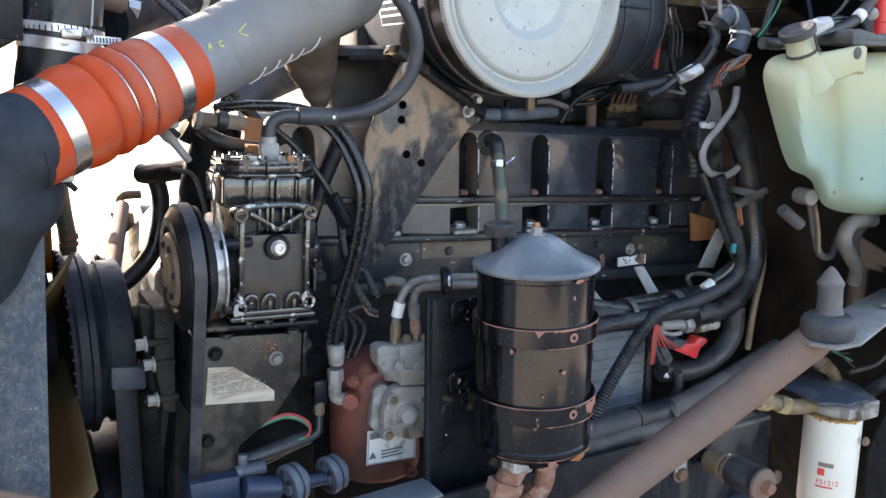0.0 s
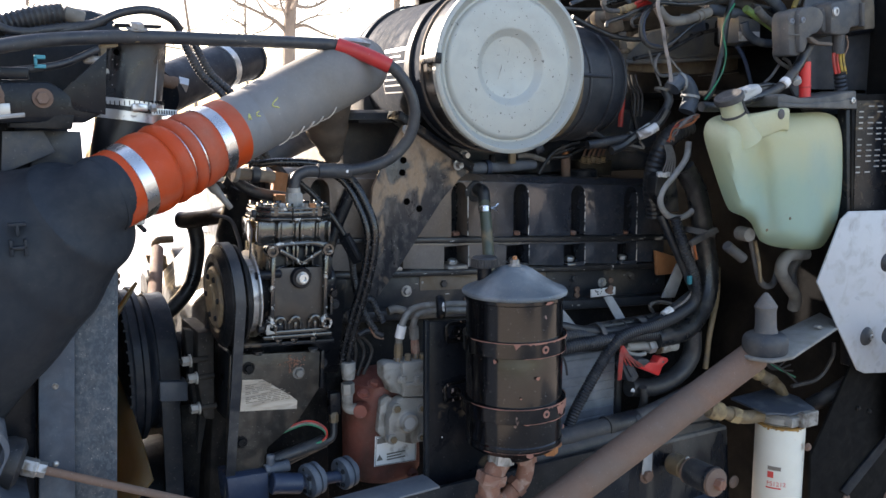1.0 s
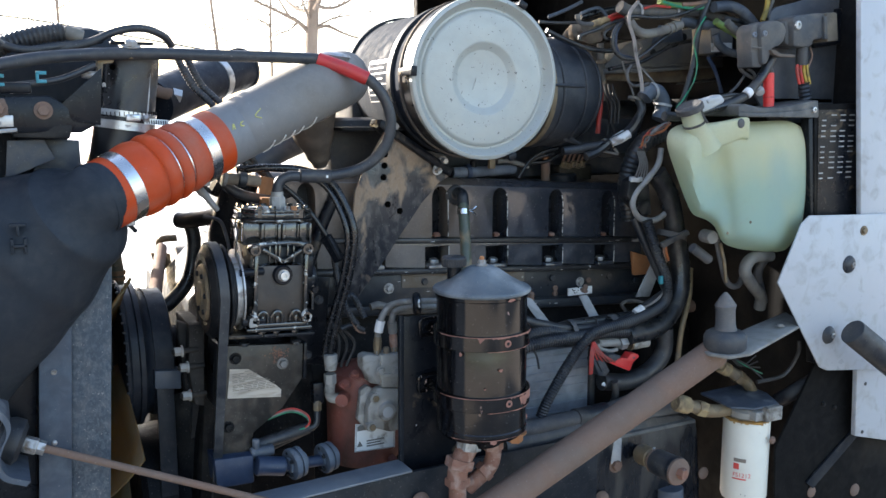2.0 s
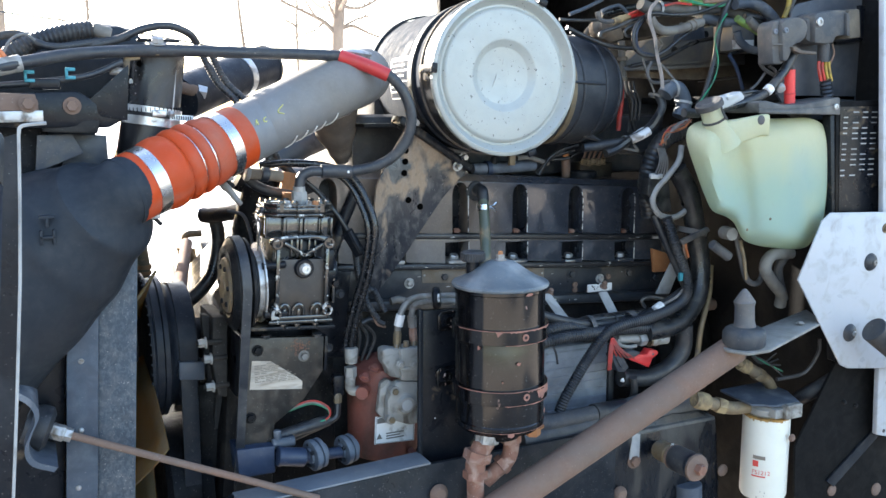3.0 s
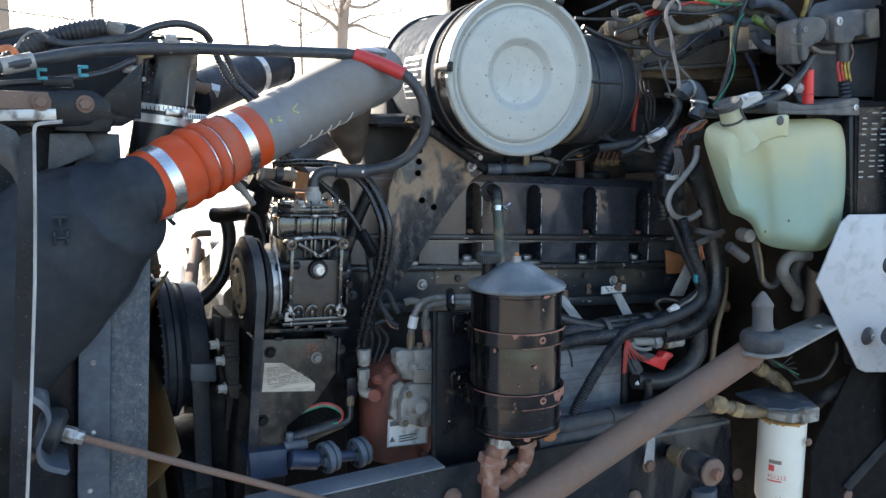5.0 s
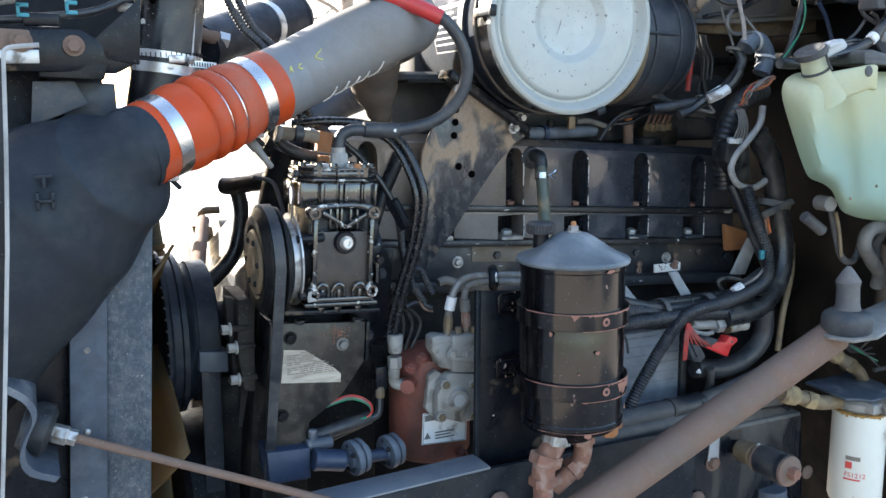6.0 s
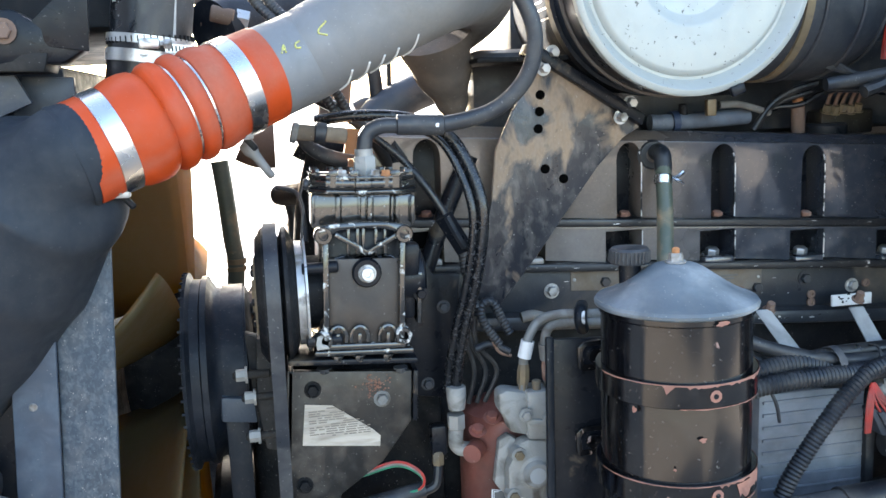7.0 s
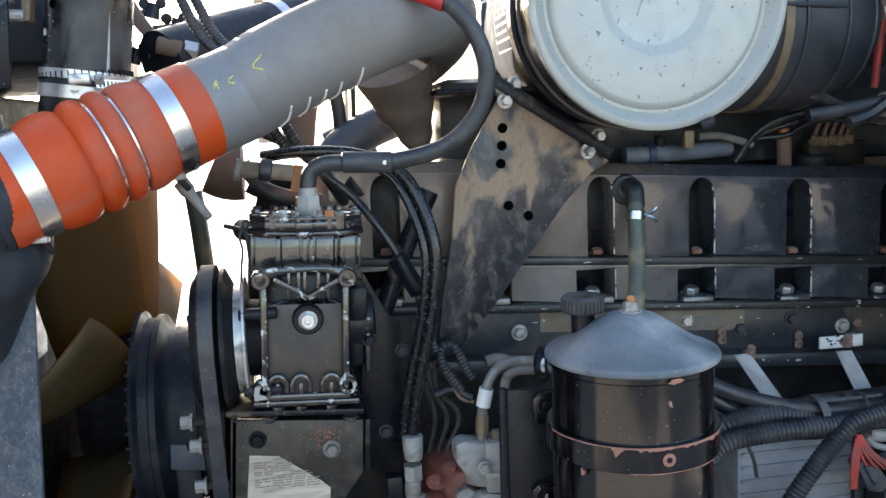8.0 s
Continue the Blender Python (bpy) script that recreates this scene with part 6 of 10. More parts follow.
for q in ((0.5847, 1.49, 1.125), (0.5652, 1.49, 1.11), (0.6573, 1.49, 0.9466)):
    part("bolt", bolt(q, (0, -0.5, 1), 0.008, 0.008), RED, red)
lbq = [(0.5761, 1.468, 1.0388), (0.6562, 1.468, 1.0208), (0.6549, 1.468, 0.9801), (0.5732, 1.468, 0.9848)]
wl = thing("warning_label", lbq[3], "white warning label with a triangle and grey bars", "label")
part("sheet", plate(lbq, (0, 0.001, 0), 0), WLABEL, wl)
a = V((0.5834, 1.4672, 0.999))
part("triangle", plate([a + V((-0.006, 0, -0.005)), a + V((0.006, 0, -0.005)), a + V((0, 0, 0.006))], (0, 0.0005, 0), 0), INK, wl)
for k in range(3):
    a = V((0.5972, 1.4672, 0.999)) + V((0, 0, 0.005 - 0.005 * k))
    part("text_bar", span(a, a + V((0.036 - 0.008 * (k % 2), 0.0005, -0.0025)), 0), INK, wl)
part("mark", span((0.5792, 1.4672, 1.0345), (0.6120, 1.4677, 1.0245), 0), INK, wl, "dark heading bar")
for p, q in zip(lbq, lbq[1:] + lbq[:1]):
    c = V((0.6151, 1.4674, 1.0061))
    part("border", tube([c + (V(p) - c) * 0.95, c + (V(p).lerp(V(q), 0.5) - c) * 0.95, c + (V(q) - c) * 0.95], 0.0006, 5, 2), INK, wl)

pump = thing("gear_pump", (0.623, 1.465, 1.0067), "grey cast aluminium gear pump with bolts and ports", "pump")
part("valve_block", plate([(0.6191, 1.445, 1.1711), (0.661, 1.445, 1.169), (0.6611, 1.445, 1.1033), (0.6195, 1.445, 1.1085)], (0, 0.04, 0), 0.004), CAST, pump)
part("valve_side", plate([(0.5844, 1.45, 1.1701), (0.5949, 1.45, 1.1741), (0.6223, 1.45, 1.1678), (0.6219, 1.45, 1.1116), (0.5982, 1.45, 1.1187), (0.5945, 1.45, 1.1346), (0.5849, 1.45, 1.1471)], (0, 0.03, 0), 0.005), CAST, pump)
part("valve_rib", plate([(0.6177, 1.441, 1.1365), (0.6589, 1.441, 1.1321), (0.659, 1.441, 1.1236), (0.6176, 1.441, 1.1281)], (0, 0.01, 0), 0.002), CAST, pump)
part("pump_face", plate([(0.6093, 1.448, 1.1053), (0.6202, 1.448, 1.1082), (0.6626, 1.448, 1.1013), (0.6627, 1.448, 1.0198), (0.6394, 1.448, 1.0182), (0.6197, 1.448, 1.0262), (0.5926, 1.448, 1.0383), (0.593, 1.448, 1.0735)], (0, 0.024, 0), 0.006), CAST, pump)
part("pump_flange", plate([(0.5871, 1.466, 1.1033), (0.5998, 1.466, 1.1102), (0.6179, 1.466, 1.0977), (0.6071, 1.466, 1.0641), (0.6048, 1.466, 1.023), (0.5912, 1.466, 1.0316), (0.5795, 1.466, 1.0472)], (0, 0.014, 0), 0.003), CAST, pump)
part("gear_boss", lathe([(0, 0), (0.0155, 0), (0.017, 0.002), (0.0185, 0.007), (0.022, 0.009)], V((0.6295, 1.439, 1.0622)), (0, 1, 0), 36), CAST, pump)
part("boss_mark", lathe([(0, 0), (0.010, 0), (0.0105, 0.0006)], V((0.6292, 1.4384, 1.0624)), (0, 1, 0), 24), GREYPL, pump)
for q, r in (((0.607, 1.445, 1.0903), 0.0062), ((0.5996, 1.445, 1.0369), 0.0062), ((0.6547, 1.445, 1.0303), 0.005), ((0.6559, 1.445, 1.083), 0.005)):
    pb2 = part("bolt_boss", lathe([(0, 0), (r * 1.5, 0), (r * 1.7, 0.012)], q, (0, 1, 0), 18), CAST, pump)
    part("bolt", bolt(q, (0, -1, 0), r, 0.005, washer=False), BRASS, pb2)
part("valve_nut", bolt((0.6162, 1.441, 1.1429), (0, -1, 0), 0.0062, 0.006), CAST, pump, "bright nut")
part("valve_nut", bolt((0.645, 1.443, 1.1374), (0, -1, 0), 0.0055, 0.004), CAST, pump)
for q in ((0.6344, 1.455, 1.1702), (0.6631, 1.455, 1.1673)):
    part("top_bolt", rod(V(q) - V((0, 0, 0.006)), V(q) + V((0, 0, 0.012)), 0.0058, 12), BRASS, pump)


def steel_line(pts, sleeve):
    t = thing("steel_line", pts[-1], "bent grey steel fuel line with brass nuts", "pipe", "steel lines on the pump")
    part("line", tube(pts, 0.0060, 14, 8), DULLSTEEL, t, "dull grey steel tube")
    a, b = V(pts[-1]), V(pts[-2])
    d = (b - a).normalized()
    part("nut", lathe([(0, 0), (0.0066, 0), (0.0066, 0.013), (0.0060, 0.014), (0, 0.014)], a, d, 6), BRASS, t)
    part("ferrule", lathe([(0, 0), (0.0074, 0), (0.0080, 0.004), (0.0080, 0.018), (0.0065, 0.026), (0, 0.026)], a + d * 0.014, d, 8), BRASS if sleeve else RUSTFIT, t)
    c = V(pts[-3])
    e = (c - b).normalized()
    part("sleeve", lathe([(0.0066, 0), (0.0085, 0), (0.0085, 0.022), (0.0066, 0.022)], b + e * 0.004, e, 16), WLABEL if sleeve else DULLSTEEL, t, "white sleeve" if sleeve else "grey sleeve")


steel_line([(0.7596, 1.44, 1.2595), (0.6904, 1.44, 1.2653), (0.6592, 1.455, 1.2627), (0.6394, 1.458, 1.2551), (0.6268, 1.46, 1.2348), (0.6207, 1.462, 1.2065), (0.6185, 1.463, 1.1623)], True)
steel_line([(0.7567, 1.435, 1.2493), (0.6877, 1.435, 1.256), (0.6654, 1.452, 1.2527), (0.6519, 1.456, 1.2462), (0.647, 1.458, 1.2291), (0.651, 1.462, 1.2023), (0.6538, 1.463, 1.165)], False)
cl = thing("line_clip", (0.7004, 1.44, 1.2569), "blue-black rubber clip on the steel lines", "clip")
part("clip", tube([(0.6896, 1.44, 1.2753), (0.6823, 1.424, 1.2718), (0.6809, 1.42, 1.2605), (0.6885, 1.435, 1.2481)], 0.008, 12, 5), RAIL, cl)
part("stripe", tube([(0.6899, 1.432, 1.2756), (0.6828, 1.4165, 1.2727), (0.6814, 1.4125, 1.2625), (0.6894, 1.428, 1.251)], 0.0022, 8, 5), WLABEL, cl)

# small blue-grey parts by the rail
dr = thing("blue_coupling", (0.5041, 1.5, 0.9472), "blue-grey painted ribbed coupling", "coupling")
for q, r in (((0.4435, 1.45, 0.9921), 0.0275), ((0.5065, 1.46, 0.9872), 0.0265)):
    dd = part("drum", lathe([(0, -0.004), (r * 0.5, -0.004), (r * 0.52, 0), (r, 0.0), (r * 1.04, 0.002), (r * 1.04, 0.009), (r * 0.86, 0.010), (r * 0.86, 0.0135), (r * 1.0, 0.014), (r * 1.0, 0.021), (r * 0.55, 0.022), (r * 0.55, 0.030), (0, 0.030)], V(q), (1, 0.25, 0.1), 32), BLUELITE, dr, "pale ribbed disc")
    for k in range(5):
        a = k * math.pi * 0.4
        part("coupling_bolt", bolt(V(q) + V((-0.001, math.cos(a) * r * 0.75, math.sin(a) * r * 0.75)), (-1, -0.25, 0), 0.003, 0.004), RAIL, dd)
part("shaft", rod((0.3826, 1.45, 0.9931), (0.5200, 1.46, 0.9851), 0.010, 16), NAVY, dr)
part("saddle", plate([(0.312, 1.452, 1.0246), (0.3798, 1.452, 1.0212), (0.3794, 1.452, 0.9708), (0.3151, 1.452, 0.9723)], (0, 0.06, 0), 0.003), NAVY, dr, "navy blue painted block")
part("valve_body", rod((0.3828, 1.45, 1.0026), (0.4322, 1.45, 0.9917), 0.017, 20), NAVY, dr)

# ---- frame rail and right side ----
fr = thing("frame_rail", (0.8, 1.36, 0.72), "black steel chassis frame rail with rusty bolts", "frame rail")
RZ = 0.9941
part("top_flange", plate([(0.285, 1.315, RZ - 0.012), (0.62, 1.315, RZ), (0.62, 1.372, RZ), (0.285, 1.372, RZ - 0.012)], (0, 0, 0.004), 0.0015), RAILTOP, fr, "worn top flange, pale blue-grey with painted-in sky reflection")
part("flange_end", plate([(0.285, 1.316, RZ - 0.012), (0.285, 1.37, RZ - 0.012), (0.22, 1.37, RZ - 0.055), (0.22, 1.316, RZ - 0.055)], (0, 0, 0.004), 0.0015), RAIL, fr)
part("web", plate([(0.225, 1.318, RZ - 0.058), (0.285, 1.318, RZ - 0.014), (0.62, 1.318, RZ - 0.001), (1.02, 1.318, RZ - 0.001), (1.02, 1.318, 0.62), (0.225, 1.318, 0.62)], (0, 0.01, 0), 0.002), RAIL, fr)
part("box_web", span((0.66, 1.345, 0.60), (1.30, 1.362, 0.9615), 0.004), HOUSEB, fr)
part("box_top", span((0.70, 1.345, 0.9615 - 0.006), (1.30, 1.46, 0.9615 + 0.006), 0.006), SHELFP, fr)
for q in ((0.7872, 1.34, 0.916), (0.9565, 1.34, 0.8766), (1.0478, 1.34, 0.8445), (0.6319, 1.31, 0.9409)):
    part("rail_bolt", lathe([(0, 0.012), (0.010, 0.011), (0.016, 0.005), (0.017, 0)], q, (0, -1, 0), 18), RUSTY, fr, "rusty round bolt head")
sg = thing("gear_housing", (1.2, 1.36, 0.8), "black cast gear housing beside the rail", "housing")
part("body", plate([(1.1311, 1.352, 0.9823), (1.1953, 1.352, 0.9891), (1.2626, 1.352, 0.981), (1.3031, 1.352, 0.9672), (1.3188, 1.352, 0.9499), (1.3335, 1.352, 0.8075), (1.3413, 1.352, 0.7018), (1.079, 1.352, 0.7602), (1.0934, 1.352, 0.9605)], (0, 0.14, 0), 0.022), HOUSEB, sg)
part("lip", tube([(1.1015, 1.35, 0.9578), (1.1554, 1.35, 0.9556), (1.2212, 1.35, 0.9528)], 0.0026, 8, 4), DULLSTEEL, sg, "worn bright lip")
pl_ = thing("shock_plug", (1.2073, 1.33, 0.8841), "grey cylindrical fitting with a rusty hexagon end", "fitting")
pa, pb_ = V((1.1350, 1.3160, 0.9285)), V((1.1350, 1.2155, 0.9300))
dd = (pb_ - pa).normalized()
ln = (pb_ - pa).length
part("collar", lathe([(0, -0.014), (0.0180, -0.014), (0.0200, -0.010), (0.0208, -0.006), (0.0208, ln * 0.20), (0.0177, ln * 0.22), (0.0177, ln * 0.32), (0, ln * 0.32)], pa, dd, 28), BRASS, pl_, "tan corroded collar")
part("support", rod(pa, pa + V((0, 0.045, 0)), 0.013, 14), HOUSEB, pl_)
part("ring", lathe([(0, ln * 0.30), (0.0230, ln * 0.30), (0.0252, ln * 0.33), (0.0242, ln * 0.37), (0, ln * 0.37)], pa, dd, 28), RUSTY, pl_)
part("barrel", lathe([(0, ln * 0.36), (0.0242, ln * 0.36), (0.0257, ln * 0.40), (0.0263, ln * 0.90), (0, ln * 0.90)], pa, dd, 32), BASERUB, pl_, "blue-black painted barrel")
part("seal", lathe([(0, ln * 0.88), (0.0276, ln * 0.88), (0.0281, ln * 0.92), (0.0273, ln * 0.95), (0, ln * 0.95)], pa, dd, 32), RUBBER, pl_)
part("end_cap", lathe([(0, ln * 0.94), (0.0265, ln * 0.94), (0.0270, ln * 0.97), (0.0257, ln * 1.0), (0.0129, ln * 1.03), (0, ln * 1.03)], pa, dd, 32), RUSTY, pl_)
part("end_stub", lathe([(0, ln * 1.0), (0.0113, ln * 1.0), (0.0113, ln * 1.13), (0.0092, ln * 1.16), (0, ln * 1.16)], pa, dd, 6), RUSTFIT, pl_)
part("grease_nipple", lathe([(0, 0), (0.004, 0), (0.004, 0.006), (0.0025, 0.009), (0, 0.009)], pa + V((0.0, -0.028, 0.0165)), (0, 0, 1), 8), BRIGHTZN, pl_)
low2 = thing("lower_fitting", (1.223, 1.34, 0.815), "blue-grey capped fitting below the housing", "fitting")
part("cap", rod(V((1.2266, 1.34, 0.8331)), V((1.2298, 1.34, 0.7758)), 0.028, 24), BLUEP, low2)
bt = thing("tie_tag", (1.087, 1.345, 0.9122), "pale metal tag with a rusty bolt", "tag")
part("tab", plate([(1.0803, 1.343, 0.9642), (1.0989, 1.343, 0.9612), (1.0984, 1.343, 0.9085), (1.0727, 1.343, 0.9107)], (0, 0.003, 0), 0.001), GREYHOSE, bt)
part("bolt", bolt((1.0858, 1.345, 0.9064), (0, -1, 0), 0.011, 0.010), RUSTY, bt)

# diagonal brace
bs = thing("brace_tube", (0.7662, 1.2, 0.9819), "rusty brown diagonal steel brace tube", "brace")
s0, s1 = V((1.1990, 1.199, 1.1633)), V((0.6517, 1.23, 0.9089))
part("tube", rod(s0, s1, 0.0275, 32), RUSTY, bs)
sd = (s1 - s0).normalized()
part("end_plate", lathe([(0, -0.006), (0.024, -0.006), (0.027, -0.002), (0.027, 0.002), (0, 0.002)], s0, sd, 28), DARK, bs)

# rubber cone on its arm
cn = thing("cone_mount", (1.1945, 1.18, 1.1751), "grey rubber locating cone on a round base and steel arm", "mount")
cz = 1.2075
cc = V((1.2007, 1.18, cz))
part("cone", lathe([(0.0215, 0.0), (0.0200, 0.004), (0.0182, 0.012), (0.0176, 0.040), (0.0190, 0.046), (0.0196, 0.049), (0.0178, 0.052), (0.009, 0.066), (0.003, 0.073), (0, 0.0735)], cc, (-0.06, 0, 1), 28), CONEG, cn, "grey-blue rubber cone")
part("base", lathe([(0, -0.036), (0.0355, -0.036), (0.0385, -0.031), (0.0390, -0.016), (0.0385, -0.010), (0.0350, -0.0035), (0.029, 0.0005), (0.0215, 0.0025), (0, 0.0025)], cc, (0, 0, 1), 44), BASERUB, cn)
part("arm", plate([cc + V((-0.046, -0.006, -0.042)), cc + V((-0.028, -0.040, -0.042)), cc + V((0.02, -0.044, -0.041)), V((1.43, 1.197, 1.186)), V((1.46, 1.270, 1.192)), cc + V((0.03, 0.05, -0.040)), cc + V((-0.036, 0.034, -0.041))], (0, 0, 0.006), 0.002), ARMP, cn, "dusty pale steel arm")
part("arm_bolt", bolt((1.372, 1.205, 1.1915), (0, 0, 1), 0.006, 0.004), ARMP, cn)

# white hinge bracket and post
hb = thing("hinge_bracket", (1.4848, 1.19, 1.0916), "white painted hinge bracket with black rubber plugs", "bracket")
part("plate", plate([(1.3429, 1.19, 1.283), (1.3985, 1.19, 1.3951), (1.4202, 1.19, 1.4094), (1.6031, 1.19, 1.4024), (1.7289, 1.19, 1.3973), (1.7716, 1.19, 1.0522), (1.4975, 1.19, 1.087), (1.4754, 1.19, 1.097)], (0, 0.004, 0), 0.0012), HINGEW, hb)
for q in ((1.5419, 1.19, 1.3032), (1.4953, 1.19, 1.1618)):
    pgx = part("plug", lathe([(0, 0.009), (0.010, 0.008), (0.017, 0.003), (0.0185, 0)], q, (0, -1, 0), 28), RUBBER, hb, "black rubber plug")
    part("plug_screw", socket(V(q) + V((0.003, -0.008, 0)), (0, -1, 0), 0.0055, 0.003), ZINC, pgx)
part("brass_bolt", bolt((1.5797, 1.19, 1.3701), (0, -1, 0), 0.007, 0.006), BRASS, hb)
wp = thing("white_post", (1.6832, 1.22, 0.8957), "white painted hinge post with bolt holes", "post")
part("post", plate([(1.5310, 1.2, 1.8847), (1.6983, 1.2, 1.8972), (1.8281, 1.2, 0.8648), (1.6137, 1.2, 0.9227), (1.6045, 1.2, 1.0792), (1.5815, 1.2, 1.402)], (0, 0.012, 0), 0.002), HINGEW, wp)
for q in ((1.6346, 1.199, 0.9284), (1.6337, 1.199, 1.0361)):
    part("hole", lathe([(0, 0), (0.004, 0), (0.004, 0.001), (0, 0.001)], q, (0, 1, 0), 14), RUBBER, wp)
gs = thing("rubber_stop_tube", (1.4761, 1.12, 1.172), "grey-black rubber tube near the hinge", "tube")
part("tube", rod(V((1.4738, 1.12, 1.1876)), V((1.6341, 1.08, 1.0633)), 0.026, 28), RUBBER, gs)

# ---- washer reservoir ----
wr = thing("washer_reservoir", (1.3092, 1.22, 1.343), "milky green-yellow plastic washer reservoir with a black cap", "reservoir")
outline = [V(p) for p in ((1.0731, 1.225, 1.5519), (1.0795, 1.225, 1.5758), (1.1048, 1.225, 1.5877), (1.1659, 1.222, 1.5875), (1.2322, 1.22, 1.5945), (1.2779, 1.22, 1.5892), (1.3776, 1.22, 1.5932), (1.4184, 1.22, 1.5812), (1.4432, 1.22, 1.5493), (1.4516, 1.22, 1.4468), (1.4375, 1.22, 1.3799), (1.4012, 1.22, 1.3323), (1.3645, 1.22, 1.3292), (1.2652, 1.22, 1.3427), (1.2197, 1.22, 1.3576), (1.199, 1.22, 1.3931), (1.1778, 1.222, 1.4067), (1.1444, 1.225, 1.4165), (1.1204, 1.225, 1.4571))]


def pillow(pts, deep):
    """A blow-moulded tank: the outline with soft edges, a rounded rib below the neck, a hollow beside it and a raised right half."""
    bm = bmesh.new()
    closed = pts + pts[:1]
    line = []
    for p, q in zip(closed, closed[1:]):
        line += [p.lerp(q, k / 5) for k in range(5)]
    for _ in range(3):
        line = [(line[k - 1] + line[k] * 2 + line[(k + 1) % len(line)]) / 4 for k in range(len(line))]
    mid = sum(line, V((0, 0, 0))) / len(line)

    def near(x, z, a, b, wide):
        """How close (x, z) lies to the line from a to b, from 0 to 1."""
        d = ((b[0] - a[0]) ** 2 + (b[1] - a[1]) ** 2)
        f = max(0.0, min(1.0, ((x - a[0]) * (b[0] - a[0]) + (z - a[1]) * (b[1] - a[1])) / d))
        e = math.hypot(x - a[0] - f * (b[0] - a[0]), z - a[1] - f * (b[1] - a[1]))
        return math.exp(-(e / wide) ** 2)

    rings = []
    for k in range(15):
        f = k / 14
        row = []
        for p in line:
            q = p + (mid - p) * (f * 0.97)
            y = 0.034 - 0.046 * (1 - (1 - min(1.0, f / 0.45)) ** 2.4)
            soft = min(1.0, f / 0.25)
            y += soft * (-0.016 * near(q.x, q.z, (1.140, 1.58), (1.165, 1.43), 0.026) + 0.013 * near(q.x, q.z, (1.205, 1.53), (1.235, 1.40), 0.024) - 0.010 * near(q.x, q.z, (1.29, 1.49), (1.31, 1.38), 0.050) + 0.009 * near(q.x, q.z, (1.36, 1.575), (1.40, 1.45), 0.030))
            row.append(bm.verts.new(q + V((1.08, 1, 0)) * y))
        rings.append(row)
    back = []
    for inset, d in ((0.0, deep - 0.03), (0.06, deep - 0.006), (0.14, deep)):
        back.append([bm.verts.new(p + (mid - p) * inset + V((1.08, 1, 0)) * d) for p in line])
    rings = back[::-1] + rings
    n = len(line)
    for a, b in zip(rings, rings[1:]):
        for k in range(n):
            bm.faces.new((a[k], a[(k + 1) % n], b[(k + 1) % n], b[k]))
    bm.faces.new(rings[-1])
    bm.faces.new(rings[0])
    return bm


part("body", pillow(outline, 0.105), TANKPL, wr, smooth=60)
nk = V((1.1493, 1.225, 1.5808))
nd = V((-0.51, -0.05, 1)).normalized()
part("neck", lathe([(0.034, -0.045), (0.027, -0.020), (0.0215, 0.000), (0.0195, 0.010), (0.0190, 0.036), (0, 0.036)], nk, nd, 32), TANKPL, wr)
cpx = part("cap", lathe([(0, 0.0455), (0.0225, 0.0455), (0.0250, 0.0435), (0.0254, 0.037), (0.0250, 0.034), (0.018, 0.033)], nk, nd, 36), RUBBER, wr, "black screw cap")
part("cap_print", lathe([(0.009, 0.0457), (0.0165, 0.0457), (0.0165, 0.0460), (0.009, 0.0460)], nk, nd, 30), SHELFP, cpx)
part("cap_strap", tube([nk + nd * 0.036 + V((0.004, -0.024, 0)), nk + nd * 0.020 + V((0.006, -0.023, 0)), nk + nd * 0.010 + V((0.010, -0.023, 0))], 0.0022, 6, 5), RUBBER, wr)
part("neck_ring", lathe([(0.0192, 0.006), (0.0215, 0.007), (0.0215, 0.010), (0.0192, 0.011)], nk, nd, 28), RUBBER, wr)
tabp = part("tab", plate([(1.142, 1.206, 1.5697), (1.1573, 1.206, 1.5853), (1.1996, 1.206, 1.5915), (1.2564, 1.206, 1.5999), (1.2642, 1.206, 1.5974), (1.2643, 1.206, 1.5584), (1.2456, 1.206, 1.5602), (1.196, 1.206, 1.5468), (1.1637, 1.206, 1.5349)], (0.012, 0.024, 0), 0.004), TANKPL, wr, smooth=60)
part("tab_bolt", lathe([(0, 0.002), (0.004, 0.002), (0.008, 0.001), (0.009, 0.0)], (1.241, 1.2055, 1.5884), (0, -1, 0), 18), HOSE, tabp)
for q in ((1.2705, 1.199, 1.4044), (1.2217, 1.207, 1.3859)):
    part("speck", lathe([(0, 0.001), (0.0025, 0.0008), (0.003, 0)], q, (0, -1, 0), 10), BRASS, wr)

# ---- fuel filter ----
FX = V((1.3813, 1.285, 0))
fz0, fz1 = 0.7995, 0.9805
ff = thing("fuel_filter", FX + V((0, 0, fz0)), "white spin-on fuel filter with red print and rust at its rim", "filter")
FR = 0.0475
part("can", lathe([(0, fz0), (FR - 0.010, fz0), (FR - 0.003, fz0 + 0.004), (FR, fz0 + 0.012), (FR, fz1 - 0.008), (FR - 0.001, fz1 - 0.003), (FR - 0.004, fz1), (0, fz1)], FX, (0, 0, 1), 48), FILTER, ff)
part("rust_rim", lathe([(FR - 0.004, fz1 - 0.001), (FR + 0.0006, fz1 - 0.0025), (FR + 0.0006, fz1 + 0.0005), (FR - 0.006, fz1 + 0.002)], FX, (0, 0, 1), 48), GOLDRUST, ff, "rusty rim")


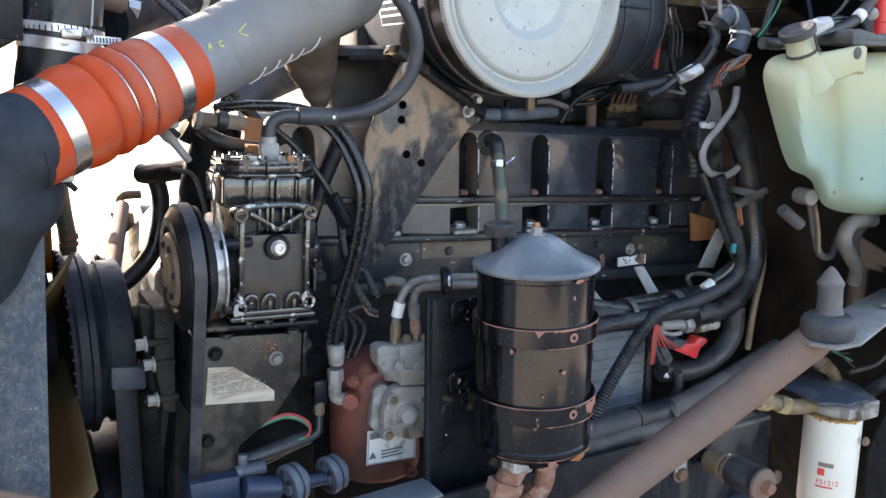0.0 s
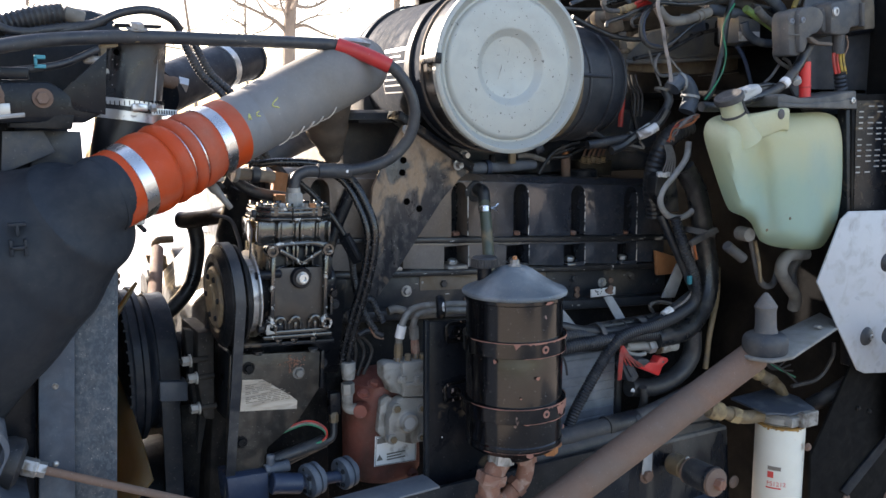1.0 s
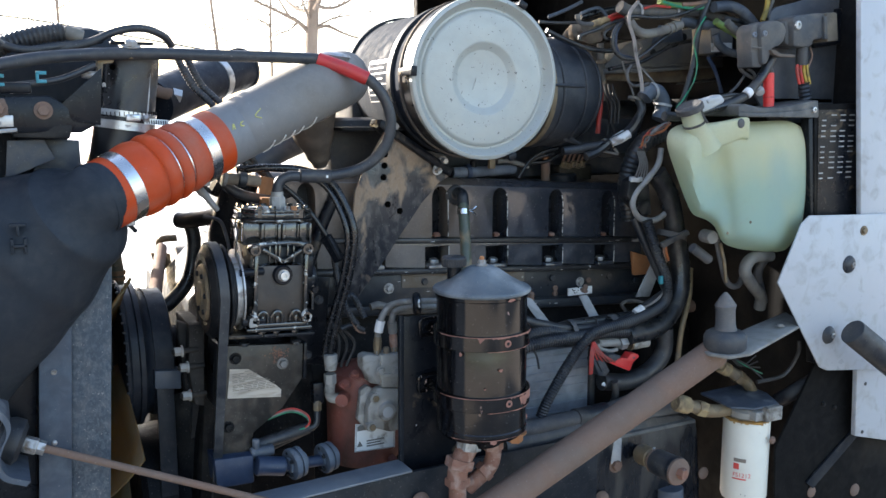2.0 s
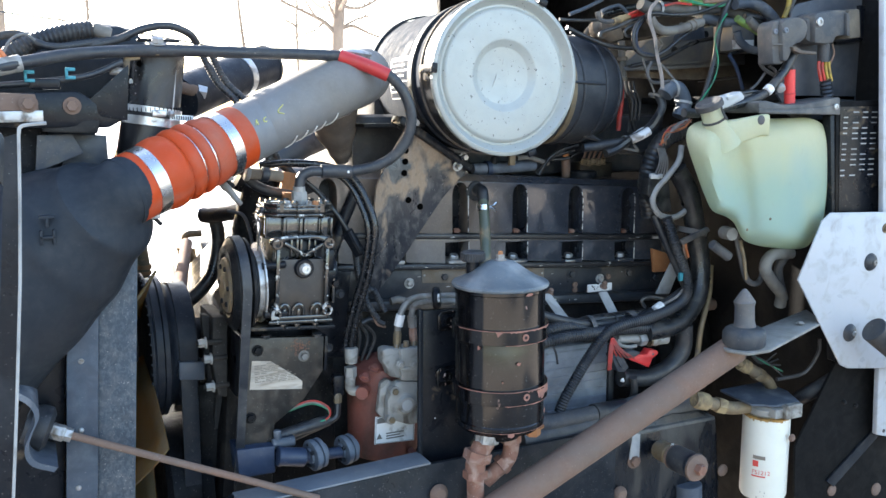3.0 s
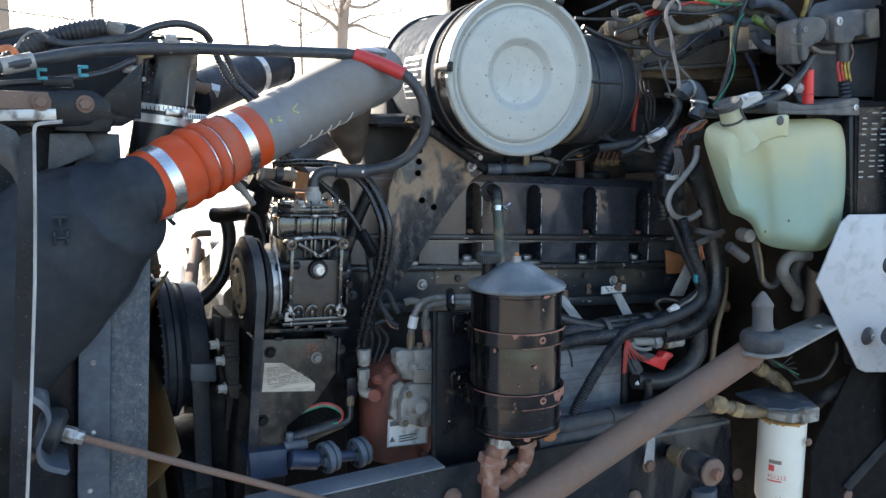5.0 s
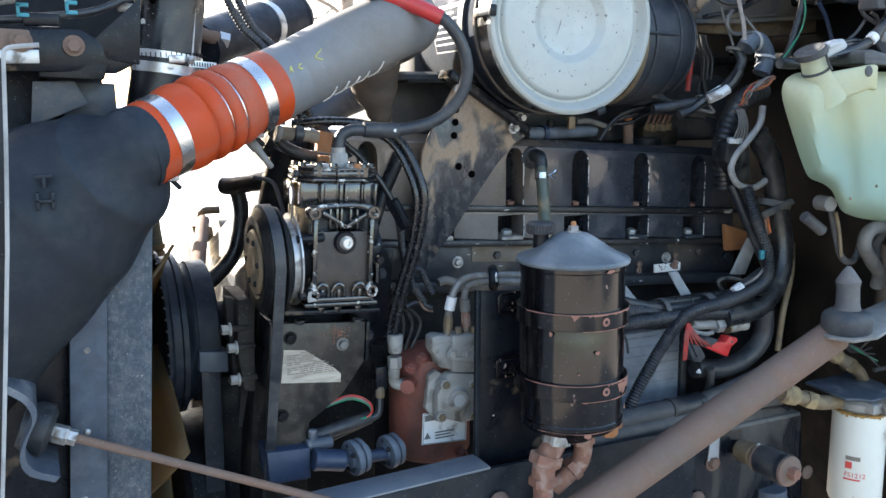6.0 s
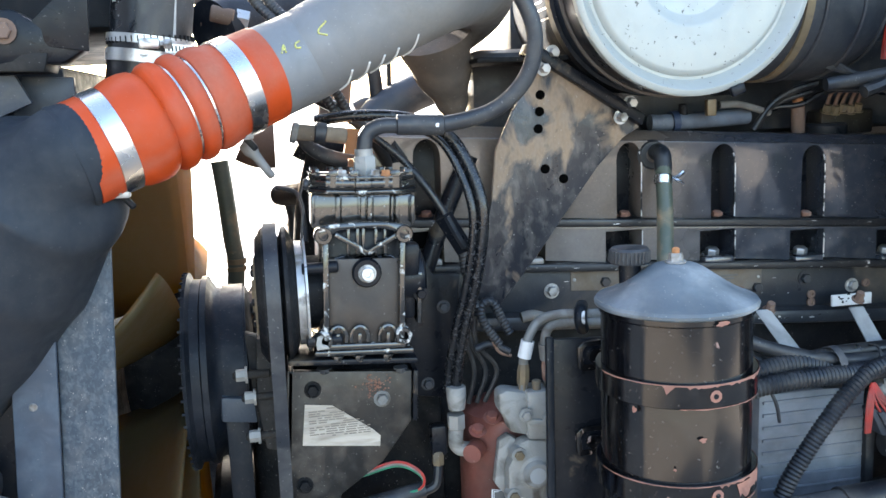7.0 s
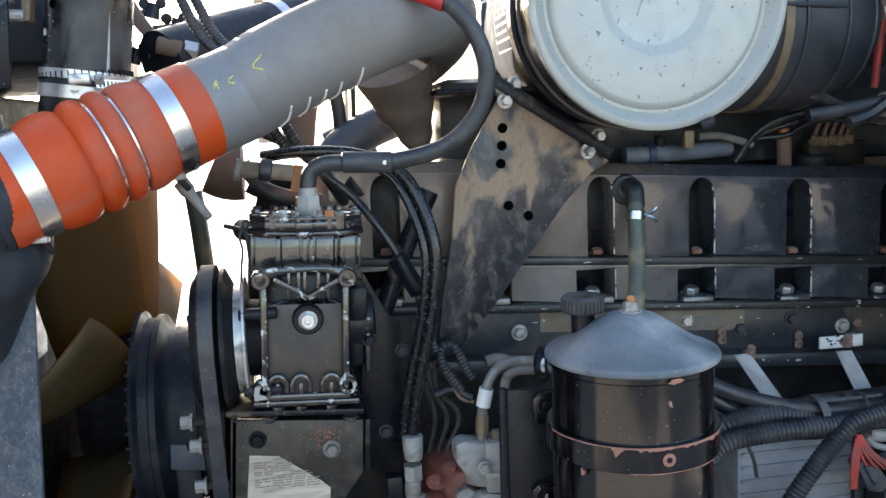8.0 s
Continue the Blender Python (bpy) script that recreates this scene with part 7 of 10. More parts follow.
def wrap_rect(a0, a1, z0, z1, r):
    bm = bmesh.new()
    rows = []
    for i in range(6):
        a = radians(a0 + (a1 - a0) * i / 5)
        rows.append([bm.verts.new(FX + V((r * math.sin(a), -r * math.cos(a), z))) for z in (z0, z1)])
    for p, q in zip(rows, rows[1:]):
        bm.faces.new((p[0], q[0], q[1], p[1]))
    return bm


fm = (fz0 + fz1) / 2
part("grey_mark", wrap_rect(-74, -44, fm + 0.004, fm + 0.012, FR + 0.0006), FAINT, ff)
sk = random.Random(9)
for k in range(16):
    a0 = sk.uniform(-62, -30)
    z0 = fz0 + 0.006 + 0.028 * sk.random() ** 2
    part("paint_chip", wrap_rect(a0, a0 + sk.uniform(0.8, 3), z0, z0 + sk.uniform(0.0008, 0.003), FR + 0.0007), INK, ff)
for k in range(14):
    a0 = -88 + k * 11 + sk.uniform(-5, 5)
    part("rust_run", wrap_rect(a0, a0 + sk.uniform(2, 14), fz1 - 0.0035 - 0.003 * sk.random() ** 3, fz1 - 0.002, FR + 0.0005), GOLDRUST, ff)
part("red_square", wrap_rect(-74, -60, fm - 0.012, fm + 0.001, FR + 0.0006), REDINK, ff, "red square")
part("red_line", wrap_rect(-76, -42, fm - 0.034, fm - 0.031, FR + 0.0006), REDINK, ff)
tx = bpy.data.curves.new("number", "FONT")
tx.body, tx.size, tx.extrude = "FS1212", 0.0125, 0.0
to = new("number", tx)
dg = bpy.context.evaluated_depsgraph_get()
tm = bpy.data.meshes.new_from_object(to.evaluated_get(dg))
bpy.data.objects.remove(to)
for vtx in tm.vertices:
    a = radians(-75) + vtx.co.x / FR
    vtx.co = FX + V(((FR + 0.0006) * math.sin(a), -(FR + 0.0006) * math.cos(a), fm - 0.028 + vtx.co.y))
tm.materials.clear()
tm.materials.append(REDINK)
tob = new("number", tm)
tob.parent = ff
tob.matrix_parent_inverse = PLACED[ff.name].inverted()
fh = thing("filter_head", FX + V((0, 0, fz1)), "grey cast filter head with brass elbows", "filter head")
part("casting", lathe([(0, 0.0), (0.040, 0.0), (0.044, 0.004), (0.046, 0.016), (0.040, 0.022), (0, 0.022)], FX + V((0, 0, fz1 + 0.002)), (0, 0, 1), 36), CAST, fh)
part("port_block", span(FX + V((-0.030, -0.052, fz1 + 0.005)), FX + V((0.045, 0.03, fz1 + 0.026)), 0.005), CAST, fh)
part("ear", span((1.372, 1.225, fz1 + 0.004), (1.418, 1.245, fz1 + 0.034), 0.003), CAST, fh, "cast mounting ear")
part("top_plate", plate([(1.3267, 1.3658, fz1 + 0.030), (1.455, 1.3706, fz1 + 0.030), (1.452, 1.300, fz1 + 0.030), (1.4189, 1.236, fz1 + 0.030), (1.3501, 1.238, fz1 + 0.030), (1.338, 1.252, fz1 + 0.030), (1.3155, 1.2657, fz1 + 0.030)], (0, 0, 0.005), 0.001), BLUEP, fh, "blue-grey mounting plate")
part("stud", bolt(FX + V((0.018, -0.053, fz1 + 0.014)), (0, -1, 0), 0.008, 0.006), CAST, fh)
el1 = [(1.205, 1.31, 1.0285), (1.2469, 1.305, 1.0155), (1.2925, 1.30, 1.0003), (1.350, 1.295, 0.9950)]
part("elbow", tube(el1, 0.014, 18, 6, radii=[0.0145, 0.0125, 0.0135, 0.0125]), BRASS, fh, "pale brass elbow")
part("elbow_knob", lathe([(0, -0.018), (0.012, -0.018), (0.0175, -0.012), (0.0185, 0.0), (0.0175, 0.014), (0.013, 0.020), (0, 0.020)], V((1.222, 1.308, 1.0235)), V((1, -0.1, -0.32)), 20), TANFIT, fh, "tan corroded union")
part("elbow_nut", lathe([(0, 0), (0.0165, 0), (0.0165, 0.022), (0, 0.022)], V((1.258, 1.304, 1.0115)), V((1, -0.1, -0.32)), 6), TANFIT, fh)
el2 = [(1.335, 1.335, 1.0875), (1.3806, 1.332, 1.0613), (1.4226, 1.33, 1.0339), (1.440, 1.33, 1.012)]
part("elbow", tube(el2, 0.012, 16, 6, radii=[0.009, 0.0125, 0.012, 0.012]), BRASS, fh, "pale brass fitting")
part("sleeve", lathe([(0, 0), (0.0145, 0), (0.0145, 0.022), (0, 0.022)], V((1.350, 1.334, 1.0785)), V((0.0456, -0.003, -0.0262)), 18), TANFIT, fh)
part("elbow_nut", lathe([(0, 0), (0.0155, 0), (0.0155, 0.018), (0, 0.018)], V((1.392, 1.332, 1.0540)), V((0.042, -0.002, -0.0274)), 6), BRASS, fh)

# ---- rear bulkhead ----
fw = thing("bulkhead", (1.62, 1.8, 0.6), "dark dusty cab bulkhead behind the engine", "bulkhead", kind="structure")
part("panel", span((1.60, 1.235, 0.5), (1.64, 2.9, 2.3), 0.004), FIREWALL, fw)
# unseen overhead sheets, added to keep the sun off bulkhead and wiring
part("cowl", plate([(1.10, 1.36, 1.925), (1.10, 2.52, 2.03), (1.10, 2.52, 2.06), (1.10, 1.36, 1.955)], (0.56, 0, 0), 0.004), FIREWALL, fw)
part("sun_block_wing", plate([(0.84, 1.80, 1.966), (0.84, 2.52, 2.031), (0.84, 2.52, 2.061), (0.84, 1.80, 1.996)], (0.258, 0, 0), 0.003), FIREWALL, fw)
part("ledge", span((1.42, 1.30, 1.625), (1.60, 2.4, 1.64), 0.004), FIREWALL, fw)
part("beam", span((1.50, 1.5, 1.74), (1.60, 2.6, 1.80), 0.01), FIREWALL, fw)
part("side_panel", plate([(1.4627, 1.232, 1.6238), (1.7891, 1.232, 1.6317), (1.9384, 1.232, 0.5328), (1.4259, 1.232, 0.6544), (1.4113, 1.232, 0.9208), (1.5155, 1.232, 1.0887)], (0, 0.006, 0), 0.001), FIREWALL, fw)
part("upper_panel", plate([(1.4024, 1.3, 1.7907), (1.4062, 1.3, 1.8054), (1.4182, 1.3, 1.8151), (1.472, 1.3, 1.8272), (1.5455, 1.3, 1.8463), (1.6325, 1.3, 1.8591), (1.6424, 1.3, 1.635), (1.6304, 1.3, 1.5874), (1.4208, 1.3, 1.5875), (1.3748, 1.3, 1.6396), (1.407, 1.3, 1.7398)], (0, 0.006, 0), 0.002), PANELB, fw)
part("panel_flange", plate([(1.6141, 1.288, 1.8565), (1.6298, 1.288, 1.8575), (1.6347, 1.288, 1.5954), (1.6191, 1.288, 1.5954)], (0, 0.012, 0), 0.002), PANELB, fw)
# pale tube stands in for light caught along the panel's groove
part("panel_lit_line", tube([(1.6117, 1.287, 1.8562), (1.6141, 1.287, 1.8112), (1.615, 1.287, 1.7197), (1.6151, 1.287, 1.6189)], 0.0022, 6, 3), RAILTOP, fw)
part("outer_panel", plate([(1.6371, 1.296, 1.8589), (1.7448, 1.296, 1.8656), (1.7811, 1.296, 1.5874), (1.6428, 1.296, 1.5874)], (0, 0.006, 0), 0.002), PANELB, fw)
for q, r in (((1.3292, 1.35, 0.8392), 0.013), ((1.3971, 1.231, 0.9419), 0.008), ((1.5254, 1.231, 0.8026), 0.012), ((1.6657, 1.231, 0.7779), 0.014), ((1.5438, 1.231, 0.9964), 0.005), ((1.5795, 1.231, 0.9836), 0.005)):
    part("rivet", lathe([(0, 0.006), (r * 0.6, 0.0055), (r, 0.002), (r * 1.05, 0)], q, (0, -1, 0), 14), RUSTY if r > 0.007 else DARK, fw)
part("gusset", plate([(1.5034, 1.226, 0.8293), (1.663, 1.226, 0.9381), (1.666, 1.226, 0.9118), (1.5254, 1.226, 0.8123)], (0, 0.005, 0), 0.001), RAIL, fw)
dc = thing("decal", (1.5407, 1.229, 1.4886), "black decal with small white printed bars", "decal")
part("sheet", plate([(1.4746, 1.2305, 1.6129), (1.6464, 1.2305, 1.6157), (1.6727, 1.2305, 1.3957), (1.489, 1.2305, 1.4046)], (0, 0.001, 0), 0), BLACK, dc)
for r in range(13):
    for c in range(4):
        if (r * 7 + c * 3) % 5:
            a = V((1.4858, 1.2298, 1.6041)) + V((0.0265 * c, 0, -0.0105 * r))
            part("text_bar", span(a, a + V((0.016 if c else 0.012, 0.0005, -0.0026)), 0), GREYHOSE, dc)

# unseen cab block, sized to cast shadow on the near ground
cab = thing("cab", (2.7, 2.4, 0.6), "unseen white truck cab, added to cast a shadow", "cab", kind="structure")
part("shell", plate([(1.66, 1.26, 0.6), (4.6, 1.26, 0.6), (4.6, 1.26, 3.95), (4.3, 1.26, 4.05), (3.1, 1.26, 3.75), (2.45, 1.26, 3.15), (2.05, 1.26, 2.92), (1.74, 1.26, 2.25), (1.66, 1.26, 2.15)], (0, 2.24, 0), 0.05), WHITE, cab)
# unseen hood block, sized to shade ground that the glossy parts reflect
hood = thing("unseen_hood", (-1.1, 1.6, 0.3), "unseen white hood tilted forward, added to cast a shadow", "hood", kind="structure")
part("shell", plate([(-2.35, 0.75, 0.25), (-0.85, 0.75, 0.25), (-0.66, 0.75, 0.6), (-0.62, 0.75, 2.45), (-0.75, 0.75, 2.65), (-2.2, 0.75, 2.6), (-2.6, 0.75, 2.2), (-2.7, 0.75, 1.0)], (0, 2.1, 0), 0.06), WHITE, hood)


# ---- hoses, cables and harness ----
def hose(pts, r, mat, label, category="hose", group="", seg=14, ribs=0.0, pitch=0.006, res=8, name="hose"):
    return solo(name, tube(pts, r, seg, res, ribs=ribs, pitch=pitch), mat, label, category, group)


def wire(pts, colour, r=0.0022, label="", group="loose wires"):
    return solo("wire", tube(pts, r, 6, 6), WIRE[colour], label or ("thin " + colour + " insulated wire in the engine bay"), "wire", group)


def tie(at, axis, r, mat=None, wide=0.005):
    t = solo("cable_tie", lathe([(r, -wide / 2), (r + 0.0018, -wide / 2), (r + 0.0018, wide / 2), (r, wide / 2), (r, -wide / 2)], at, axis, 18), mat or RUBBER, "plastic cable tie round a harness", "cable tie", "cable ties")
    return t


# refrigerant hose over the top, with its red wrap, down to the compressor
ac = thing("refrigerant_hose", (0.4397, 1.446, 1.4774), "black refrigerant hose with a red heat-shrink sleeve", "hose")
upper = [(-0.0594, 1.38, 1.6563), (-0.0032, 1.39, 1.6671), (0.0262, 1.4, 1.6746), (0.0964, 1.43, 1.6895), (0.2132, 1.45, 1.6993), (0.3372, 1.45, 1.6996), (0.4612, 1.45, 1.6995), (0.5157, 1.448, 1.6972), (0.5551, 1.43, 1.6821), (0.5907, 1.415, 1.665), (0.6169, 1.41, 1.6326), (0.6285, 1.41, 1.5919), (0.6186, 1.415, 1.5507), (0.5849, 1.425, 1.5174), (0.5348, 1.438, 1.5032), (0.4845, 1.442, 1.5024)]
part("hose", tube(upper, 0.0094, 18, 8), GREYRUB, ac)
part("red_sleeve", tube([(0.5127, 1.448, 1.6981), (0.5531, 1.43, 1.683), (0.5886, 1.415, 1.6659)], 0.0118, 18, 8), REDTAPE, ac, "glossy red sleeve")
part("crimp", rod((0.5268, 1.439, 1.5014), (0.4726, 1.443, 1.5037), 0.0118, 18), GREYRUB, ac)
part("crimp", rod((-0.0247, 1.388, 1.6627), (0.0188, 1.399, 1.6728), 0.0122, 16), CAST, ac, "grey crimped end")
part("elbow", tube([(0.4767, 1.443, 1.5026), (0.4548, 1.444, 1.5031), (0.4392, 1.446, 1.4948), (0.4348, 1.446, 1.4776), (0.4345, 1.446, 1.4679)], 0.0090, 18, 6), GREYRUB, ac)
nutp = V((0.4343, 1.446, 1.4582))
part("nut", lathe([(0, -0.012), (0.013, -0.012), (0.0135, -0.010), (0.0135, 0.010), (0.012, 0.012), (0, 0.012)], nutp, (0, 0, 1), 6), CAST, ac, "dull grey hexagon nut")
part("collar", lathe([(0, 0.010), (0.0105, 0.010), (0.0105, 0.020), (0, 0.020)], nutp, (0, 0, 1), 18), CAST, ac)
part("foot", lathe([(0, -0.024), (0.011, -0.024), (0.011, -0.010), (0, -0.010)], nutp, (0, 0, 1), 18), BLACK, ac)
part("white_dot", lathe([(0, 0.0005), (0.0025, 0.0), (0, 0)], V((0.5176, 1.428, 1.5018)), (0, -1, 0), 8), WLABEL, ac)
part("p_clip", rod((0.2103, 1.45, 1.7096), (0.212, 1.45, 1.6907), 0.007, 12), BRASS, ac)

# braided pair down to the grey fitting
low_pts = [(0.3864, 1.52, 1.5115), (0.4316, 1.5, 1.5154), (0.4887, 1.485, 1.5108), (0.535, 1.475, 1.492), (0.558, 1.46, 1.455), (0.571, 1.445, 1.40), (0.566, 1.455, 1.33), (0.553, 1.475, 1.26), (0.5445, 1.495, 1.20), (0.542, 1.503, 1.166)]
hose(low_pts, 0.0072, BRAID, "glossy black braided hose looping down past the compressor", ribs=0.0004, pitch=0.0028)
hose([V(p) + V((-0.0115, 0.003, -0.004)) for p in low_pts[2:]], 0.0056, BRAID, "smooth black hose beside a ribbed one")
hf = thing("hose_fitting", (0.538, 1.5, 1.0866), "dull grey crimped hose fitting with an elbow", "fitting")
part("crimp", lathe([(0, 0), (0.0115, 0), (0.0128, 0.002), (0.0122, 0.020), (0.0105, 0.030), (0, 0.03)], (0.5405, 1.497, 1.1703), (0, 0, -1), 24), CAST, hf)
part("nut", lathe([(0, 0), (0.0118, 0), (0.0118, 0.018), (0.010, 0.02), (0, 0.02)], (0.5392, 1.498, 1.1331), (0, 0, -1), 6), CAST, hf)
part("elbow", tube([(0.5393, 1.499, 1.1153), (0.5382, 1.5, 1.0954), (0.5436, 1.5, 1.0858), (0.5587, 1.495, 1.084)], 0.0098, 16, 6), CAST, hf)
part("block", box((0.5171, 1.51, 1.0976), (0.02, 0.02, 0.04), 0.003), BLACK, hf)
part("rusty_nut", rod((0.5151, 1.505, 1.0839), (0.5147, 1.505, 1.0641), 0.008, 6), BRASS, hf)
part("lead", tube([(0.5148, 1.505, 1.0663), (0.5103, 1.5, 1.0409), (0.4946, 1.5, 1.0323)], 0.006, 10, 5), RUBBER, hf)
hose([(0.4946, 1.5, 1.0323), (0.4614, 1.5, 1.0233), (0.4181, 1.5, 1.0119), (0.3758, 1.5, 1.0082)], 0.008, RUBBER, "black lead beside the pump housing")
for k, c in enumerate(("red", "white", "green")):
    o = V((0.0, 0.003 * k, -0.004 * k))
    wire([V((0.4147, 1.49, 1.0728)) + o, V((0.4596, 1.49, 1.0811)) + o, V((0.4864, 1.48, 1.0695)) + o * 0.8, V((0.4904, 1.48, 1.0504)) + o * 0.5, V((0.4693, 1.49, 1.0319)) - o], c, 0.0017)
hose([(0.3997, 1.49, 1.0237), (0.4585, 1.49, 1.0337), (0.493, 1.495, 1.0375)], 0.011, RUBBER, "black taped lead beside the pump", seg=12)
bv = thing("small_valve", (0.3865, 1.47, 1.0116), "small blue-black valve body", "valve")
part("body", rod((0.3785, 1.47, 1.0183), (0.42, 1.47, 1.0187), 0.010, 14), BLUEP, bv)
part("stem", rod((0.3895, 1.47, 1.0429), (0.3886, 1.47, 1.0112), 0.007, 10), BLUEP, bv)

# brass fittings and thick leads left of the compressor
bf = thing("service_valve", (0.4302, 1.5, 1.4638), "tarnished brass service valve with a hexagon nut", "valve")
part("nut", lathe([(0, -0.016), (0.0125, -0.016), (0.0125, 0.014), (0, 0.014)], V((0.4298, 1.5, 1.4857)), (0.2, 0, 1), 6), COPPER, bf)
part("lower_nut", lathe([(0, -0.02), (0.013, -0.02), (0.013, 0.0), (0, 0.0)], V((0.4322, 1.5, 1.4637)), (0.1, 0, 1), 6), COPPER, bf)
part("stem", rod((0.4208, 1.5, 1.4919), (0.3612, 1.5, 1.4996), 0.0095, 16), BROWNP, bf)
part("clip", rod((0.3828, 1.5, 1.498), (0.3967, 1.5, 1.4956), 0.0128, 18), RUBBER, bf)
part("end", rod((0.3631, 1.5, 1.4976), (0.3553, 1.5, 1.4997), 0.0125, 16), DULLSTEEL, bf)
hose([(0.338, 1.812, 1.397), (0.352, 1.79, 1.398), (0.40, 1.70, 1.415), (0.455, 1.62, 1.44), (0.50, 1.59, 1.47)], 0.016, SOOT, "thick black lead with a taped end")
hose([(0.3633, 1.55, 1.5025), (0.3803, 1.54, 1.4776), (0.4078, 1.53, 1.4642), (0.4491, 1.53, 1.4555)], 0.009, RUBBER, "black lead under the orange hose")
hose([(0.355, 1.80, 1.405), (0.362, 1.79, 1.35), (0.345, 1.78, 1.28), (0.31, 1.775, 1.24), (0.285, 1.772, 1.225)], 0.014, SOOT, "black hose running down beside the clutch pulley")
hose([(0.3349, 1.56, 1.4303), (0.3582, 1.54, 1.4231), (0.3645, 1.52, 1.3948), (0.3647, 1.5, 1.3673)], 0.003, RUBBER, "thin black clutch lead")
hose([(0.4055, 1.6, 1.4672), (0.3867, 1.62, 1.3921), (0.3782, 1.64, 1.3142)], 0.03, DARK, "wide dark hose behind the clutch pulley")
rodl = thing("lever", (0.3071, 1.46, 1.4481), "pale steel bleed screw under the orange hose", "lever")
part("stem", lathe([(0, 0), (0.0085, 0.0), (0.0085, 0.012), (0.0060, 0.018), (0.0050, 0.030), (0.0046, 0.047), (0.003, 0.049), (0, 0.049)], (0.3035, 1.441, 1.4920), V((0.0276, -0.008, -0.0390)), 14), DULLSTEEL, rodl)

# sensor lead right of the compressor
hose([(0.4464, 1.5, 1.4948), (0.4831, 1.5, 1.4638), (0.5066, 1.49, 1.4339), (0.5242, 1.485, 1.4072), (0.5508, 1.48, 1.3599)], 0.0052, SOOT, "black lead with a plug", ribs=0.0006, pitch=0.004)
cn2 = thing("lead_plug", (0.5517, 1.475, 1.3508), "worn black plug on a sensor lead", "plug")
c0, c1 = V((0.5289, 1.475, 1.3919)), V((0.5542, 1.475, 1.3486))
part("shell", tube([c0, c0.lerp(c1, 0.5), c1], 0.011, 4, 3), BLACK, cn2)
part("latch", tube([c0 + V((0.002, -0.010, 0)), c0.lerp(c1, 0.5) + V((0, -0.012, 0)), c0.lerp(c1, 0.9) + V((0, -0.010, 0))], 0.004, 4, 3), RUBBER, cn2)
hose([(0.532, 1.5, 1.3981), (0.5546, 1.51, 1.3543), (0.5642, 1.52, 1.3101), (0.5776, 1.53, 1.2641)], 0.0062, RUBBER, "black corrugated sleeve beside the hoses", ribs=0.0012, pitch=0.005)
hose([(0.6074, 1.53, 1.2107), (0.5873, 1.53, 1.2416), (0.5847, 1.53, 1.2634), (0.5991, 1.53, 1.268), (0.611, 1.53, 1.2467), (0.6223, 1.53, 1.2239)], 0.0065, RUBBER, "black corrugated sleeve loop", ribs=0.0014, pitch=0.005)
hose([(0.5758, 1.535, 1.2049), (0.5975, 1.535, 1.2101), (0.6213, 1.53, 1.1984)], 0.005, RUBBER, "black tie-wrapped lead on the engine")
wire([(0.597, 1.53, 1.219), (0.607, 1.53, 1.1998), (0.6233, 1.53, 1.1931)], "tan")
for k in range(3):
    o = 0.011 * k
    wire([V((0.5578, 1.545, 1.2474)) + V((o, 0, 0)), V((0.5668, 1.545, 1.21)) + V((o * 0.6, 0, 0)), V((0.5759, 1.545, 1.1721)) + V((o * 1.4, 0, 0)), V((0.5667, 1.545, 1.1282)) + V((o, 0, 0))], "black", 0.0032, "black lead against the engine block")
hose([(0.6473, 1.56, 1.2354), (0.6623, 1.56, 1.2378), (0.6808, 1.56, 1.2324)], 0.0075, MIDHOSE, "short dusty grey pipe stub", name="pipe_stub", category="fitting")
hose([(0.518, 1.57, 1.3037), (0.5537, 1.58, 1.3874), (0.587, 1.58, 1.4568)], 0.012, BLACK, "black diagonal rod behind the hoses", name="rod", category="rod")

# engine harness on the right
Hn = "engine harness"
hose([(1.2652, 1.46, 1.4831), (1.2995, 1.455, 1.4279), (1.3192, 1.45, 1.3352), (1.3256, 1.44, 1.2616), (1.3058, 1.43, 1.2025), (1.248, 1.42, 1.158), (1.1654, 1.42, 1.1473)], 0.022, SOOT, "thick tape-wrapped black engine harness", "cable", Hn, ribs=0.0012, pitch=0.014)
hose([(1.2274, 1.44, 1.3842), (1.2481, 1.43, 1.3179), (1.2733, 1.425, 1.2558), (1.2609, 1.415, 1.2096), (1.1695, 1.4, 1.1851), (1.0865, 1.395, 1.177), (1.0413, 1.39, 1.1631), (0.9915, 1.385, 1.1146), (0.9464, 1.385, 1.0512), (0.93, 1.385, 1.0189)], 0.0115, RUBBER, "corrugated black conduit along the engine", "cable", Hn, ribs=0.0016, pitch=0.0055)
hose([(0.8859, 1.44, 1.2226), (0.9392, 1.43, 1.1999), (1.0141, 1.42, 1.1815), (1.1058, 1.42, 1.1754), (1.1637, 1.42, 1.1839), (1.2162, 1.43, 1.1986), (1.2774, 1.44, 1.2219)], 0.009, RUBBER, "black cable along the engine block", "cable", Hn)
hose([(0.8924, 1.45, 1.2027), (0.9463, 1.44, 1.1738), (1.0246, 1.435, 1.183), (1.1024, 1.435, 1.1845), (1.1949, 1.44, 1.1839)], 0.010, SOOT, "black cable along the engine block", "cable", Hn)
hose([(0.8631, 1.41, 1.1185), (0.8889, 1.405, 1.154), (0.9402, 1.4, 1.1652), (1.0072, 1.4, 1.1669), (1.0985, 1.41, 1.1641), (1.2253, 1.42, 1.153)], 0.0125, RUBBER, "corrugated black conduit along the engine", "cable", Hn, ribs=0.0016, pitch=0.0055)
